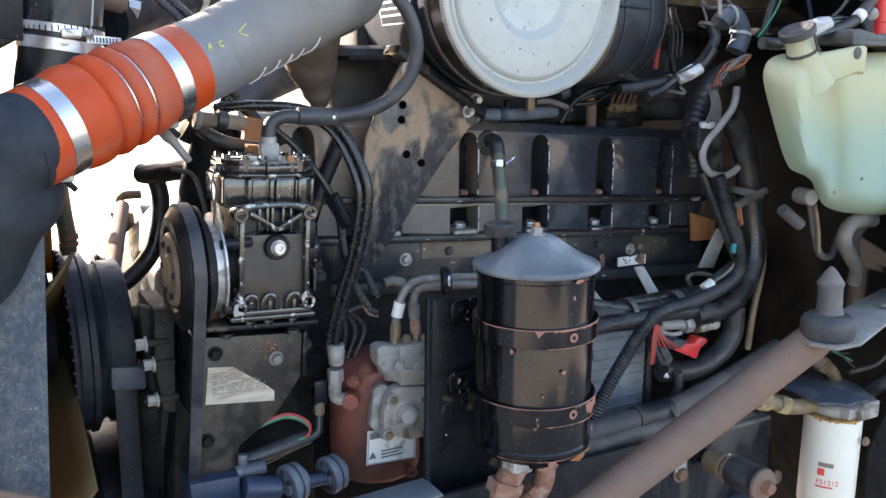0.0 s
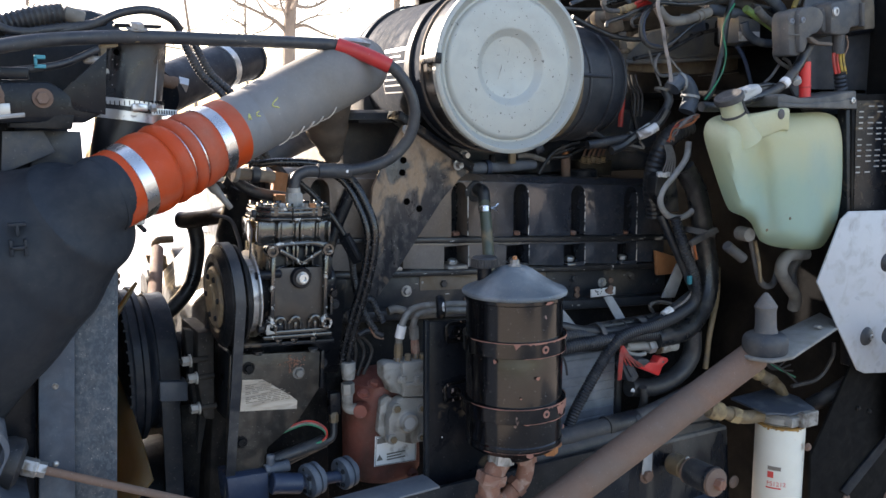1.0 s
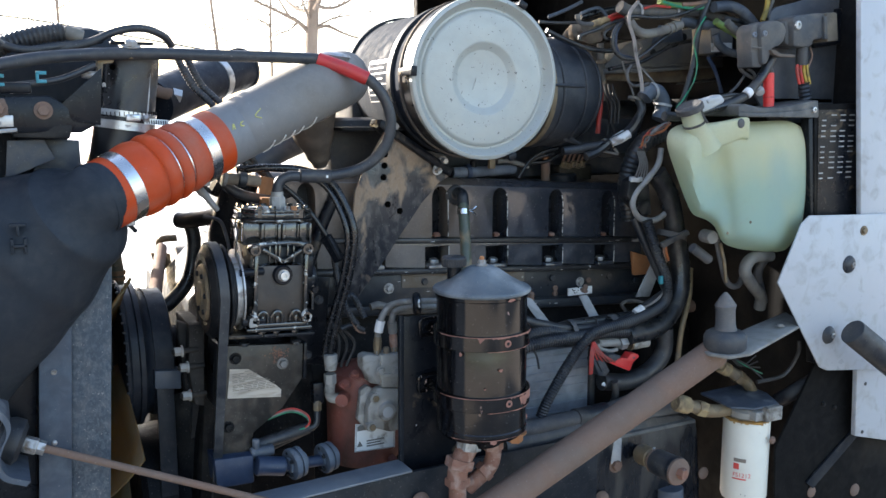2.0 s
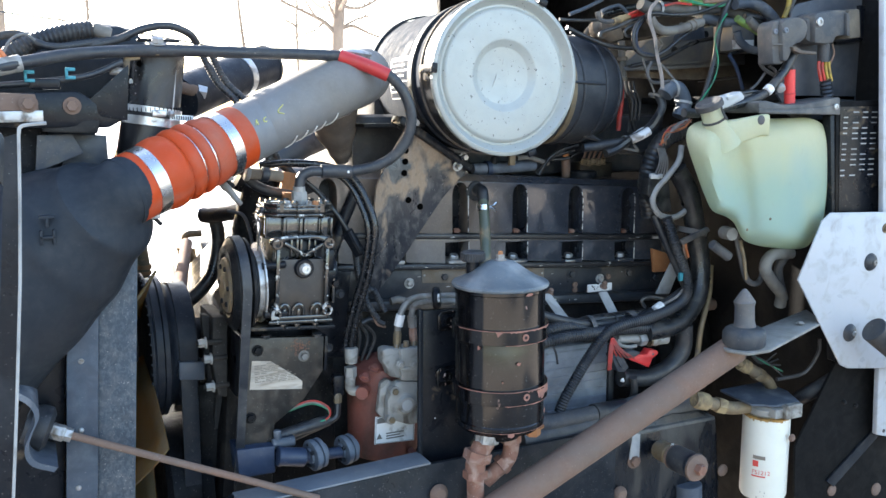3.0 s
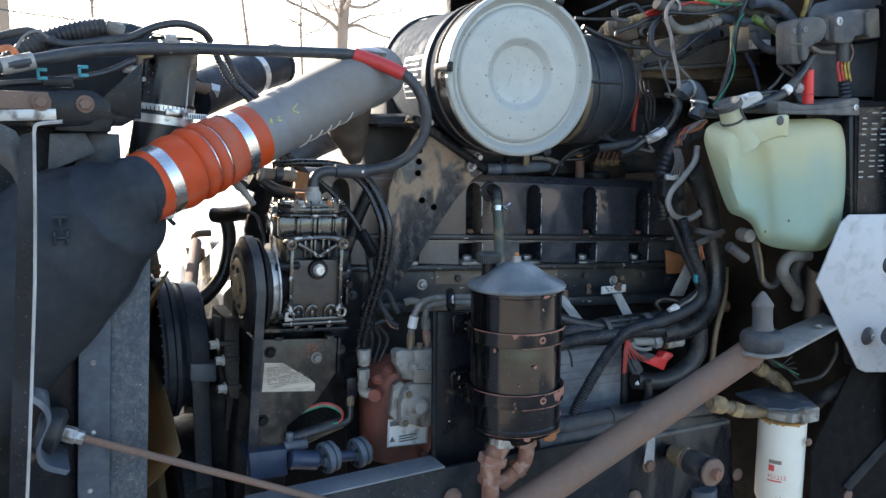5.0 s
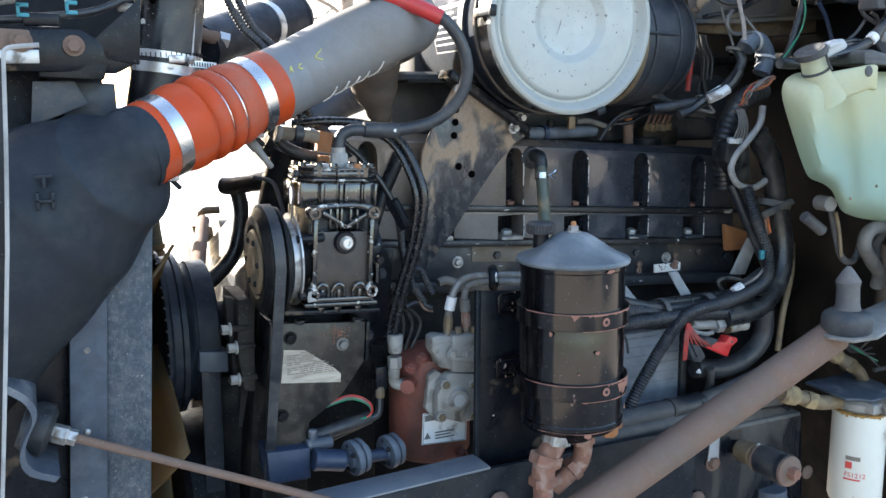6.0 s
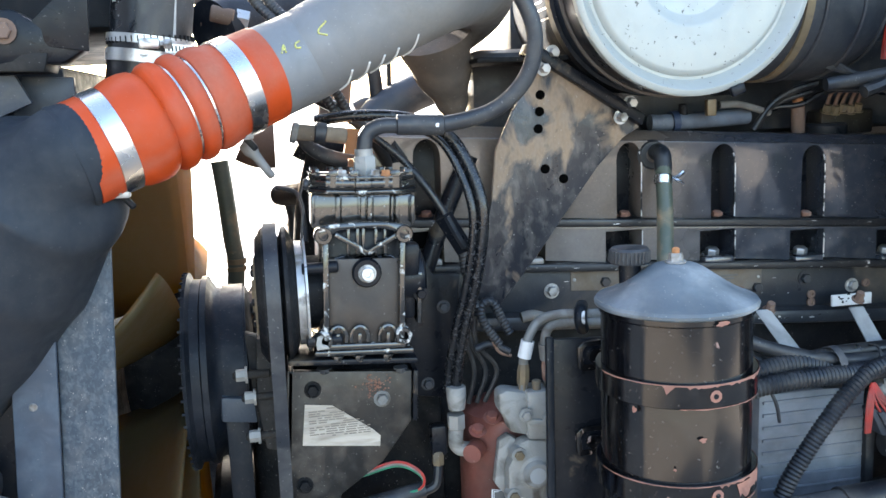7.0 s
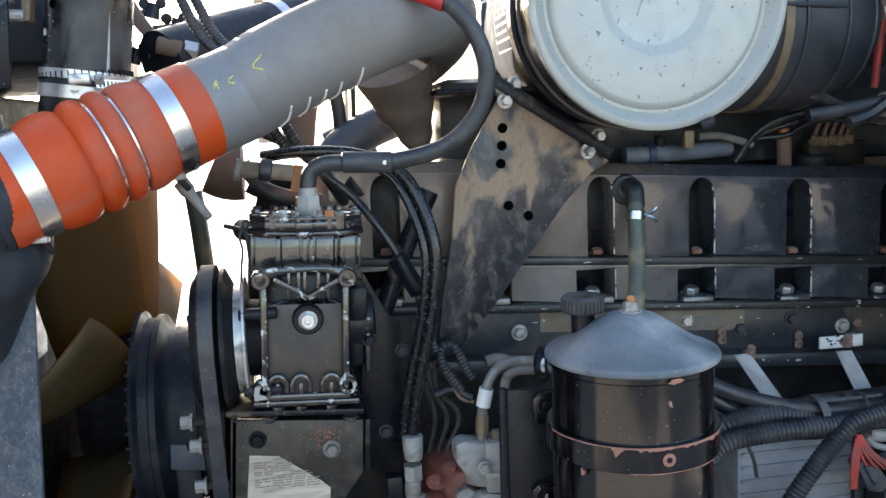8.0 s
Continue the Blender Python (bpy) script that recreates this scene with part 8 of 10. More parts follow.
hose([(0.8746, 1.43, 1.1519), (0.907, 1.42, 1.1734), (0.9665, 1.42, 1.1807), (1.0388, 1.425, 1.1695), (1.1427, 1.43, 1.1742)], 0.013, RUBBER, "corrugated black conduit along the engine", "cable", Hn, ribs=0.0016, pitch=0.0055)
hose([(0.8927, 1.45, 1.1854), (0.9399, 1.44, 1.1594), (1.0152, 1.43, 1.1473), (1.0643, 1.43, 1.1465)], 0.008, SOOT, "black cable along the engine block", "cable", Hn)
tie((1.0248, 1.425, 1.171), (1, 0, 0.05), 0.024, HOSE, 0.010)
tie((1.1315, 1.425, 1.1716), (1, 0, 0.15), 0.022, HOSE, 0.014)
tie((1.0743, 1.42, 1.1751), (1, 0, -0.3), 0.020, None, 0.004)
solo("cable_tie", tube([(0.9207, 1.4, 1.1561), (0.9271, 1.395, 1.1372), (0.9316, 1.395, 1.1149)], 0.0022, 6, 5), RUBBER, "loose black cable tie tail", "cable tie", "cable ties")
solo("cable_sleeve", rod((1.1829, 1.415, 1.1939), (1.2036, 1.417, 1.2024), 0.0098, 14), WLABEL, "white sleeve on a black cable", "sleeve")
wire([(1.2077, 1.42, 1.2014), (1.2493, 1.425, 1.2149), (1.2788, 1.43, 1.236)], "white", 0.003)
wire([(1.1794, 1.44, 1.194), (1.1682, 1.44, 1.2109), (1.1934, 1.44, 1.2159), (1.2396, 1.44, 1.2043)], "black", 0.004)
for a, b in ((((0.9687, 1.5, 1.2323)), ((0.9866, 1.45, 1.1837))), (((1.1115, 1.5, 1.2244)), ((1.1111, 1.45, 1.178)))):
    a, b = V(a), V(b)
    solo("steel_strap", plate([a + V((-0.011, 0, 0)), a + V((0.011, 0, 0)), b + V((0.012, 0, 0)), b + V((-0.012, 0, 0))], (0, 0.003, 0), 0.0006), GREYHOSE, "bare grey steel harness strap", "strap", "harness straps")
# lower pair of thick hoses
hose([(0.8283, 1.36, 1.0178), (0.8981, 1.36, 1.0112), (0.9842, 1.37, 1.0095), (1.0818, 1.38, 1.0069), (1.2151, 1.4, 1.0206), (1.3995, 1.43, 1.0516)], 0.017, HOSE, "thick grey-black hose above the rail", "hose", "rail hoses")
hose([(0.8227, 1.35, 0.993), (0.9148, 1.355, 0.9908), (1.0017, 1.365, 0.9885), (1.1218, 1.375, 0.9867), (1.2764, 1.38, 0.9902)], 0.017, HOSE, "thick grey-black hose above the rail", "hose", "rail hoses")
solo("hose_sleeve", tube([(1.0033, 1.372, 1.0094), (1.0443, 1.377, 1.0075), (1.0854, 1.381, 1.0072)], 0.0195, 16, 4), RUBBER, "black rubber sleeve on a hose", "sleeve")
tie((1.0811, 1.375, 0.999), (1, 0.1, 0.3), 0.022, HOSE, 0.010)
hose([(1.111, 1.43, 1.0536), (1.1781, 1.43, 1.0446), (1.2385, 1.43, 1.0592), (1.2756, 1.43, 1.0951), (1.2773, 1.43, 1.149)], 0.0185, GREYRUB, "curved black rubber hose", seg=18)
hose([(1.3726, 1.46, 1.2674), (1.3529, 1.44, 1.2089), (1.3162, 1.42, 1.1408), (1.3079, 1.42, 1.0657)], 0.006, BRASS, "thin tan-edged tube behind the harness", name="tube", category="tube")
# control module
em = thing("control_module", (1.0415, 1.47, 0.9686), "finned grey aluminium control module on the engine block", "control module")
ex0, ex1 = 0.9384, 1.0997
ez0, ez1 = 0.9653, 1.1298
part("case", span((ex0, 1.455, ez0), (ex1, 1.55, ez1), 0.008), ECU, em)
for k in range(9):
    z = ez0 + 0.012 + (ez1 - ez0 - 0.024) * k / 8
    part("fin", span((ex0 + 0.006, 1.4525, z - 0.0022), (ex1 - 0.006, 1.456, z + 0.0022), 0.001), ECU, em)
part("edge_seal", span((ex1 - 0.004, 1.448, ez0), (ex1 + 0.010, 1.47, ez1 - 0.01), 0.003), RUBBER, em)
# pale connector tube, plugs
wt = thing("pale_connector", (1.1515, 1.42, 1.1281), "dirty white plastic connector tube with ribs", "connector")
part("hook", tube([(1.0932, 1.425, 1.1412), (1.1121, 1.425, 1.1383), (1.1358, 1.425, 1.1363), (1.1528, 1.425, 1.1324)], 0.0105, 16, 6, squash=0.9), CAST, wt)
part("hook_lip", tube([(1.0886, 1.418, 1.1404), (1.0975, 1.418, 1.129), (1.1213, 1.418, 1.1211), (1.1403, 1.418, 1.1219)], 0.0042, 10, 6), CAST, wt)
part("nut", lathe([(0, 0), (0.0125, 0), (0.0135, 0.002), (0.0135, 0.016), (0.012, 0.018), (0, 0.018)], (1.1471, 1.42, 1.1323), (1, 0.05, 0.05), 6), CAST, wt)
part("collar", lathe([(0, 0), (0.0150, 0), (0.0155, 0.004), (0.0105, 0.006), (0, 0.006)], (1.1713, 1.42, 1.1303), (1, 0.05, 0.03), 20), BRASS, wt)
part("boot", tube([(1.1762, 1.42, 1.1297), (1.1898, 1.42, 1.1293), (1.207, 1.42, 1.1292), (1.2203, 1.42, 1.1293)], 0.0135, 16, 6, radii=[0.0105, 0.0140, 0.0125, 0.0130]), GREYDIRT, wt, "dirty pale crumpled sleeve")
rc = thing("red_plug", (1.1445, 1.4, 1.0915), "bright red plastic plug with a mounting ear", "plug")
r0, r1 = V((1.119, 1.4, 1.1067)), V((1.1607, 1.4, 1.0894))
part("shell", plate([(1.1057, 1.395, 1.1024), (1.1574, 1.395, 1.0783), (1.166, 1.395, 1.0967), (1.181, 1.395, 1.1057), (1.1787, 1.395, 1.1122), (1.1592, 1.395, 1.1169), (1.1511, 1.395, 1.1071), (1.1145, 1.395, 1.1124)], (0, 0.022, 0), 0.002), REDPL, rc)
part("ear_hole", lathe([(0, 0), (0.0028, 0), (0, 0.0004)], V((1.1665, 1.3945, 1.1061)), (0, -1, 0), 10), INK, rc)
bp2 = thing("black_plug", (1.0974, 1.4, 1.0734), "black plastic plug with a white tip", "plug")
part("shell", plate([(1.0612, 1.396, 1.1143), (1.0665, 1.396, 1.1182), (1.0802, 1.396, 1.1203), (1.0897, 1.396, 1.1126), (1.1073, 1.396, 1.0854), (1.0961, 1.396, 1.0754), (1.0783, 1.396, 1.0797)], (0, 0.022, 0), 0.003), PLUGD, bp2)
part("latch", plate([(1.0691, 1.392, 1.1125), (1.0772, 1.392, 1.1141), (1.0922, 1.392, 1.0901), (1.084, 1.392, 1.0873)], (0, 0.005, 0), 0.0015), PLUGD, bp2)
part("second_shell", plate([(1.0941, 1.393, 1.1155), (1.1031, 1.393, 1.1213), (1.1195, 1.393, 1.12), (1.1349, 1.393, 1.1127), (1.1202, 1.393, 1.1057), (1.1016, 1.393, 1.1043)], (0, 0.02, 0), 0.003), PLUGD, bp2)
part("white_tip", lathe([(0, 0), (0.005, 0), (0.002, 0.006), (0, 0.006)], (1.0883, 1.395, 1.0615), (0.3, -1, -0.5), 10), WLABEL, bp2)
part("cable", tube([(1.125, 1.405, 1.0586), (1.1331, 1.41, 1.0292), (1.1347, 1.42, 1.0013)], 0.008, 10, 4), RUBBER, bp2)
for k in range(5):
    wire([V((1.0631, 1.4, 1.1513)) + V((0.001 * k, 0, 0)), V((1.0612, 1.393, 1.1367)) + V((0.005 * k, 0, -0.002 * k)), V((1.0666, 1.392, 1.1222)) + V((0.010 * k, 0, -0.003 * k)), V((1.0765, 1.397, 1.1103)) + V((0.011 * k, 0, -0.002 * k))], "red", 0.0018)
for k in range(4):
    wire([V((1.0631, 1.4, 1.1513)), V((1.0524, 1.392, 1.1286)) + V((0.0025 * k, 0, 0)), V((1.0534, 1.395, 1.0864)) + V((0.002 * k, 0, 0))], "red", 0.0018)

# grey looped hose and the leads beside it
hose([(1.2763, 1.46, 1.5331), (1.266, 1.455, 1.5013), (1.2388, 1.455, 1.4698), (1.21, 1.455, 1.4433), (1.2008, 1.455, 1.4163), (1.2201, 1.455, 1.389), (1.2586, 1.455, 1.381), (1.2919, 1.455, 1.3952), (1.3236, 1.46, 1.4142)], 0.0064, GREYHOSE, "light grey rubber hose in an open loop", seg=14)
hose([(1.2935, 1.48, 1.566), (1.241, 1.48, 1.5426), (1.2209, 1.49, 1.5006), (1.2194, 1.5, 1.4456), (1.2397, 1.51, 1.3824)], 0.020, RUBBER, "wide corrugated black conduit", "cable", Hn, ribs=0.002, pitch=0.010, seg=16)
hose([(1.2174, 1.47, 1.3876), (1.2374, 1.46, 1.339), (1.2675, 1.45, 1.2769), (1.2881, 1.44, 1.2272)], 0.009, RUBBER, "black lead beside the harness", "cable", Hn)
for k in range(5):
    wire([V((1.2171, 1.465, 1.5292)) + V((0.004 * k, 0, 0)), V((1.2202, 1.46, 1.5021)) + V((0.005 * k, 0, 0)), V((1.2068, 1.46, 1.4704)) + V((0.008 * k, 0, 0))], "grey", 0.0018)
solo("wire_plug", box((1.1992, 1.458, 1.4708), (0.012, 0.008, 0.012), 0.002), GREYPL, "small white wire plug", "plug")
solo("wire_plug", box((1.2201, 1.458, 1.4702), (0.010, 0.008, 0.010), 0.002), GREYPL, "small white wire plug", "plug")
bun = random.Random(31)
for k in range(13):
    j = lambda w: V((bun.uniform(-w, w), bun.uniform(-w, w), bun.uniform(-w, w)))
    wire([V((1.2790, 1.44, 1.5855)) + j(0.004), V((1.2560, 1.44, 1.5790)) + j(0.008), V((1.2350, 1.44, 1.5680)) + j(0.009), V((1.2200, 1.445, 1.5560)) + j(0.007), V((1.2215, 1.45, 1.5420)) + j(0.008)], ("orange", "tan", "orange", "white", "red", "grey", "orange", "tan", "white", "orange", "grey", "tan", "red")[k], bun.uniform(0.0010, 0.0015))
wire([(1.2699, 1.43, 1.3408), (1.2699, 1.425, 1.3172), (1.2816, 1.43, 1.2973)], "orange", 0.003)
wire([(1.2656, 1.43, 1.335), (1.264, 1.425, 1.3115), (1.2756, 1.43, 1.2941)], "tan", 0.003)
solo("wire_plug", box((1.2534, 1.42, 1.2583), (0.009, 0.008, 0.018), 0.002), BLUEPL, "small teal wire splice", "plug")
st2 = solo("steel_strap", plate([(1.2554, 1.5, 1.2065), (1.2937, 1.5, 1.203), (1.3226, 1.5, 1.2649), (1.2962, 1.5, 1.2771)], (0, 0.004, 0), 0.001), GREYHOSE, "dull steel strap at the engine's rear", "strap", "harness straps")
solo("amber_bracket", plate([(1.2908, 1.56, 1.297), (1.3541, 1.56, 1.2769), (1.3527, 1.56, 1.2399), (1.2983, 1.56, 1.2415)], (0, 0.01, 0), 0.002), COPPER, "rust-brown bracket behind the harness", "bracket")
tie((1.3058, 1.45, 1.3484), (0.25, 0, 1), 0.031, HOSE, 0.012)
solo("clip_arm", plate([(1.2493, 1.415, 1.338), (1.3204, 1.415, 1.3615), (1.3273, 1.415, 1.3514), (1.2544, 1.415, 1.3268)], (0, 0.01, 0), 0.002), HOSE, "grey rubber clip arm on the harness", "clip")

# taped white-striped cable and blue elbow under the cowl
hose([(1.0666, 1.52, 1.5298), (1.1238, 1.51, 1.5374), (1.1818, 1.5, 1.5488), (1.2174, 1.49, 1.5759), (1.2374, 1.48, 1.6138), (1.2323, 1.49, 1.6433)], 0.009, RUBBER, "taped black cable with a white sleeve", "cable", Hn)
solo("cable_sleeve", rod((1.1749, 1.495, 1.5478), (1.2013, 1.488, 1.5642), 0.0105, 14), WLABEL, "white sleeve on a black cable", "sleeve")
tie((1.1598, 1.5, 1.5431), (1, 0, 0.3), 0.011, MIDHOSE)
tie((1.2265, 1.49, 1.6374), (0.3, 0, 1), 0.013, MIDHOSE)
hose([(1.2309, 1.465, 1.6391), (1.242, 1.465, 1.6505), (1.2617, 1.465, 1.6525), (1.2773, 1.465, 1.6366), (1.2821, 1.465, 1.6165), (1.2721, 1.465, 1.5934)], 0.0165, BLUEP, "blue-black rubber elbow hose", seg=18)
tie((1.281, 1.465, 1.624), (0.2, 0, 1), 0.0172, GREYHOSE, 0.005)
tie((1.2522, 1.465, 1.6523), (1, 0, 0.2), 0.0172, GREYHOSE, 0.006)
for n in range(4):
    wire([V((1.0869, 1.55, 1.5546)) + V((0, 0, 0.004 * n)), V((1.1686, 1.54, 1.5322)) + V((0, 0, -0.004 * n)), V((1.2457, 1.54, 1.51)) + V((0, 0, 0.003 * n))], "black", 0.004)


# ---- under the cowl: beam, looms, plugs and panels on the right ----
cwb = thing("cowl_beam", (1.3428, 1.6, 1.7119), "dusty grey steel beam under the cowl with painted-in lit edges", "beam", kind="structure")
part("web", plate([(1.237, 1.62, 1.7059), (1.3081, 1.62, 1.7642), (1.5467, 1.62, 1.8147), (1.5942, 1.62, 1.8169), (1.6013, 1.62, 1.7242), (1.3599, 1.62, 1.709)], (0, 0.05, 0), 0.003), BEAMP, cwb)
part("lip", plate([(1.2269, 1.6, 1.7039), (1.3431, 1.6, 1.7077), (1.5815, 1.6, 1.7235), (1.5821, 1.6, 1.7161), (1.3436, 1.6, 1.6985), (1.2299, 1.6, 1.6945)], (0, 0.03, 0), 0.002), BEAMP, cwb)
# pale tubes stand in for light along the beam's lower edges
part("lit_edge", tube([(1.3332, 1.598, 1.7094), (1.3848, 1.598, 1.7138), (1.4402, 1.598, 1.7195), (1.4742, 1.598, 1.7218)], 0.0016, 6, 4), MIDHOSE, cwb)
part("lower_web", plate([(1.2528, 1.64, 1.6954), (1.6216, 1.64, 1.719), (1.6235, 1.64, 1.6941), (1.4692, 1.64, 1.6798), (1.3783, 1.64, 1.6802), (1.2534, 1.64, 1.682)], (0, 0.02, 0), 0.003), BROWNP, cwb)
part("lit_edge", tube([(1.4726, 1.637, 1.6754), (1.531, 1.637, 1.6795), (1.6088, 1.637, 1.6869)], 0.0014, 6, 4), MIDHOSE, cwb)
part("bolt_head", bolt((1.3827, 1.62, 1.7445), (0, -1, 0), 0.006, 0.004), DARK, cwb)
part("bolt_head", bolt((1.4292, 1.62, 1.7602), (0, -1, 0), 0.004, 0.004), DARK, cwb)
part("bolt_head", bolt((1.4732, 1.62, 1.7834), (0, -1, 0), 0.006, 0.004), DARK, cwb)
part("bolt_head", bolt((1.539, 1.62, 1.7576), (0, -1, 0), 0.009, 0.004), DARK, cwb)
part("bracket", plate([(1.3941, 1.615, 1.8072), (1.4613, 1.615, 1.8082), (1.4692, 1.615, 1.7742), (1.3745, 1.615, 1.7642)], (0, 0.004, 0), 0.001), BLUEP, cwb)
mcl = thing("heater_pipe_cluster", (1.2309, 1.64, 1.715), "dusty brown heater valve and pipes behind the intake boot", "valve")
part("valve", lathe([(0, 0), (0.020, 0), (0.022, 0.006), (0.022, 0.016), (0.012, 0.02), (0.012, 0.034), (0, 0.034)], (1.148, 1.6, 1.7786), (0.1, -1, 0.2), 24), BROWNP, mcl)
part("body", plate([(1.167, 1.62, 1.7891), (1.2331, 1.62, 1.7941), (1.2421, 1.62, 1.7658), (1.2038, 1.62, 1.7562), (1.1755, 1.62, 1.7652)], (0, 0.04, 0), 0.006), BROWNP, mcl)
part("block", plate([(1.1913, 1.63, 1.7441), (1.2325, 1.63, 1.7455), (1.2396, 1.63, 1.7022), (1.1976, 1.63, 1.7136)], (0, 0.03, 0), 0.004), BROWNP, mcl)
part("upright", rod((1.2243, 1.61, 1.7603), (1.2351, 1.61, 1.635), 0.008, 14), MIDHOSE, mcl)
part("collar", rod((1.2269, 1.61, 1.7257), (1.2283, 1.61, 1.7167), 0.012, 14), BROWNP, mcl)
part("collar", rod((1.2289, 1.61, 1.6805), (1.2303, 1.61, 1.6714), 0.012, 14), BROWNP, mcl)
part("pipe", tube([(1.14, 1.63, 1.7666), (1.1543, 1.63, 1.7853), (1.1791, 1.63, 1.7965), (1.2408, 1.63, 1.7932), (1.2878, 1.63, 1.7994)], 0.007, 12, 6), BROWNP, mcl)
hose([(1.0788, 1.6, 1.8088), (1.1217, 1.6, 1.8247), (1.1653, 1.6, 1.8448)], 0.004, BLUEP, "dusty blue-grey tube behind the wiring", "cable", "cowl wiring")
hose([(1.1468, 1.58, 1.8161), (1.171, 1.58, 1.826), (1.1958, 1.58, 1.8305), (1.2166, 1.58, 1.8158)], 0.0038, BLUEP, "bent blue-grey tube behind the wiring", "cable", "cowl wiring")
hose([(1.1615, 1.6, 1.8129), (1.2113, 1.6, 1.8255), (1.2673, 1.6, 1.8365)], 0.007, SOOT, "black hose behind the wiring", "cable", "cowl wiring")
sp = thing("ring_splice", (1.1505, 1.5, 1.7971), "tan and orange-red heat-shrink splice on a grey wire", "splice")
part("red_boot", tube([(1.1591, 1.5, 1.7983), (1.1791, 1.5, 1.8053), (1.2042, 1.5, 1.8119)], 0.0068, 12, 4), REDTAPE, sp)
part("brass_end", tube([(1.12, 1.5, 1.7873), (1.1364, 1.5, 1.7919), (1.16, 1.5, 1.7991)], 0.0066, 12, 4), TANFIT, sp)
part("collar", rod((1.1355, 1.5, 1.7911), (1.1421, 1.5, 1.7933), 0.0082, 12), TANFIT, sp)
part("wire", tube([(1.0819, 1.5, 1.8011), (1.0856, 1.5, 1.7902), (1.1012, 1.5, 1.7861), (1.1223, 1.5, 1.7875)], 0.0045, 8, 5), HOSE, sp)
part("eyelet", rod((1.0808, 1.5, 1.8048), (1.0826, 1.5, 1.7945), 0.006, 10), MIDHOSE, sp)
hose([(1.0025, 1.52, 1.788), (1.0389, 1.52, 1.7879), (1.0711, 1.52, 1.7891), (1.0968, 1.52, 1.7907)], 0.0032, SOOT, "black cable behind the air cleaner", "cable", "cowl wiring")
wire([(1.1521, 1.49, 1.8019), (1.1758, 1.49, 1.8106), (1.2046, 1.49, 1.8178)], "red", 0.003)
hose([(1.1641, 1.47, 1.821), (1.1886, 1.47, 1.813), (1.2275, 1.47, 1.8151), (1.2975, 1.47, 1.8168), (1.3488, 1.47, 1.8215), (1.3909, 1.47, 1.8217), (1.4567, 1.47, 1.8073), (1.502, 1.47, 1.7953), (1.5255, 1.47, 1.7842)], 0.0125, GREYTAPE, "taped grey-black wiring loom under the cowl", "cable", "cowl wiring")
hose([(1.1637, 1.45, 1.793), (1.1824, 1.45, 1.8006), (1.231, 1.45, 1.8001), (1.2805, 1.45, 1.8044), (1.3254, 1.45, 1.8163), (1.381, 1.45, 1.8385)], 0.004, SOOT, "black cable along the loom", "cable", "cowl wiring")
hose([(1.1774, 1.455, 1.7923), (1.1927, 1.455, 1.7763), (1.2175, 1.455, 1.768), (1.2567, 1.455, 1.7734), (1.2863, 1.455, 1.7823), (1.3138, 1.455, 1.7901)], 0.0095, MIDHOSE, "dusty grey sleeve drooping under the loom", "cable", "cowl wiring")
tie((1.2814, 1.455, 1.7802), (1, 0, 0.35), 0.010, MIDHOSE, 0.006)
tie((1.2938, 1.455, 1.7846), (1, 0, 0.35), 0.010, MIDHOSE, 0.006)
tie((1.2104, 1.47, 1.8141), (1, 0, 0.1), 0.0145, GREYHOSE, 0.005)
tie((1.3067, 1.47, 1.8181), (1, 0, 0.05), 0.0145, GREYHOSE, 0.005)
hose([(1.2531, 1.455, 1.8337), (1.2834, 1.455, 1.829), (1.3241, 1.455, 1.829), (1.3602, 1.455, 1.8302)], 0.006, WIRE["lime"], "dusty lime green cable", "cable", "cowl wiring")
hose([(1.3092, 1.45, 1.8299), (1.3449, 1.45, 1.8334), (1.3809, 1.45, 1.8401)], 0.0045, WIRE["tan"], "dusty tan cable beside the loom", "cable", "cowl wiring")
wire([(1.2587, 1.45, 1.8331), (1.2993, 1.45, 1.8263), (1.3507, 1.45, 1.8238), (1.3816, 1.45, 1.8308)], "green", 0.003)
wire([(1.2105, 1.45, 1.8177), (1.2395, 1.45, 1.8238), (1.2793, 1.45, 1.8229)], "red", 0.0026)
hose([(1.3278, 1.48, 1.8058), (1.3595, 1.48, 1.7996), (1.4023, 1.48, 1.7956), (1.4618, 1.48, 1.8004)], 0.011, BLUEP, "blue-black sheathed cable beside the loom", "cable", "cowl wiring")
wire([(1.1846, 1.44, 1.8292), (1.1644, 1.44, 1.8068), (1.1632, 1.44, 1.7847), (1.1768, 1.44, 1.7521), (1.1843, 1.44, 1.7188), (1.1976, 1.44, 1.6778), (1.2015, 1.44, 1.6513)], "white", 0.0022)
wire([(1.1889, 1.44, 1.8295), (1.1687, 1.44, 1.807), (1.1674, 1.44, 1.7849), (1.1811, 1.44, 1.7522), (1.1886, 1.44, 1.7189), (1.202, 1.44, 1.6779), (1.2059, 1.44, 1.6514)], "white", 0.0022)
hose([(1.1763, 1.46, 1.8002), (1.151, 1.46, 1.7804), (1.1403, 1.46, 1.7558), (1.1462, 1.46, 1.7318), (1.1659, 1.46, 1.7194), (1.195, 1.46, 1.7172), (1.2238, 1.46, 1.7288), (1.2622, 1.46, 1.755), (1.2963, 1.46, 1.7755)], 0.0042, SOOT, "black cable hanging in a loop", "cable", "cowl wiring")
hose([(1.1666, 1.465, 1.7871), (1.1541, 1.465, 1.7679), (1.1534, 1.465, 1.7436), (1.1648, 1.465, 1.7253), (1.1941, 1.465, 1.7198)], 0.0028, NAVY, "blue-black cable hanging in a loop", "cable", "cowl wiring")
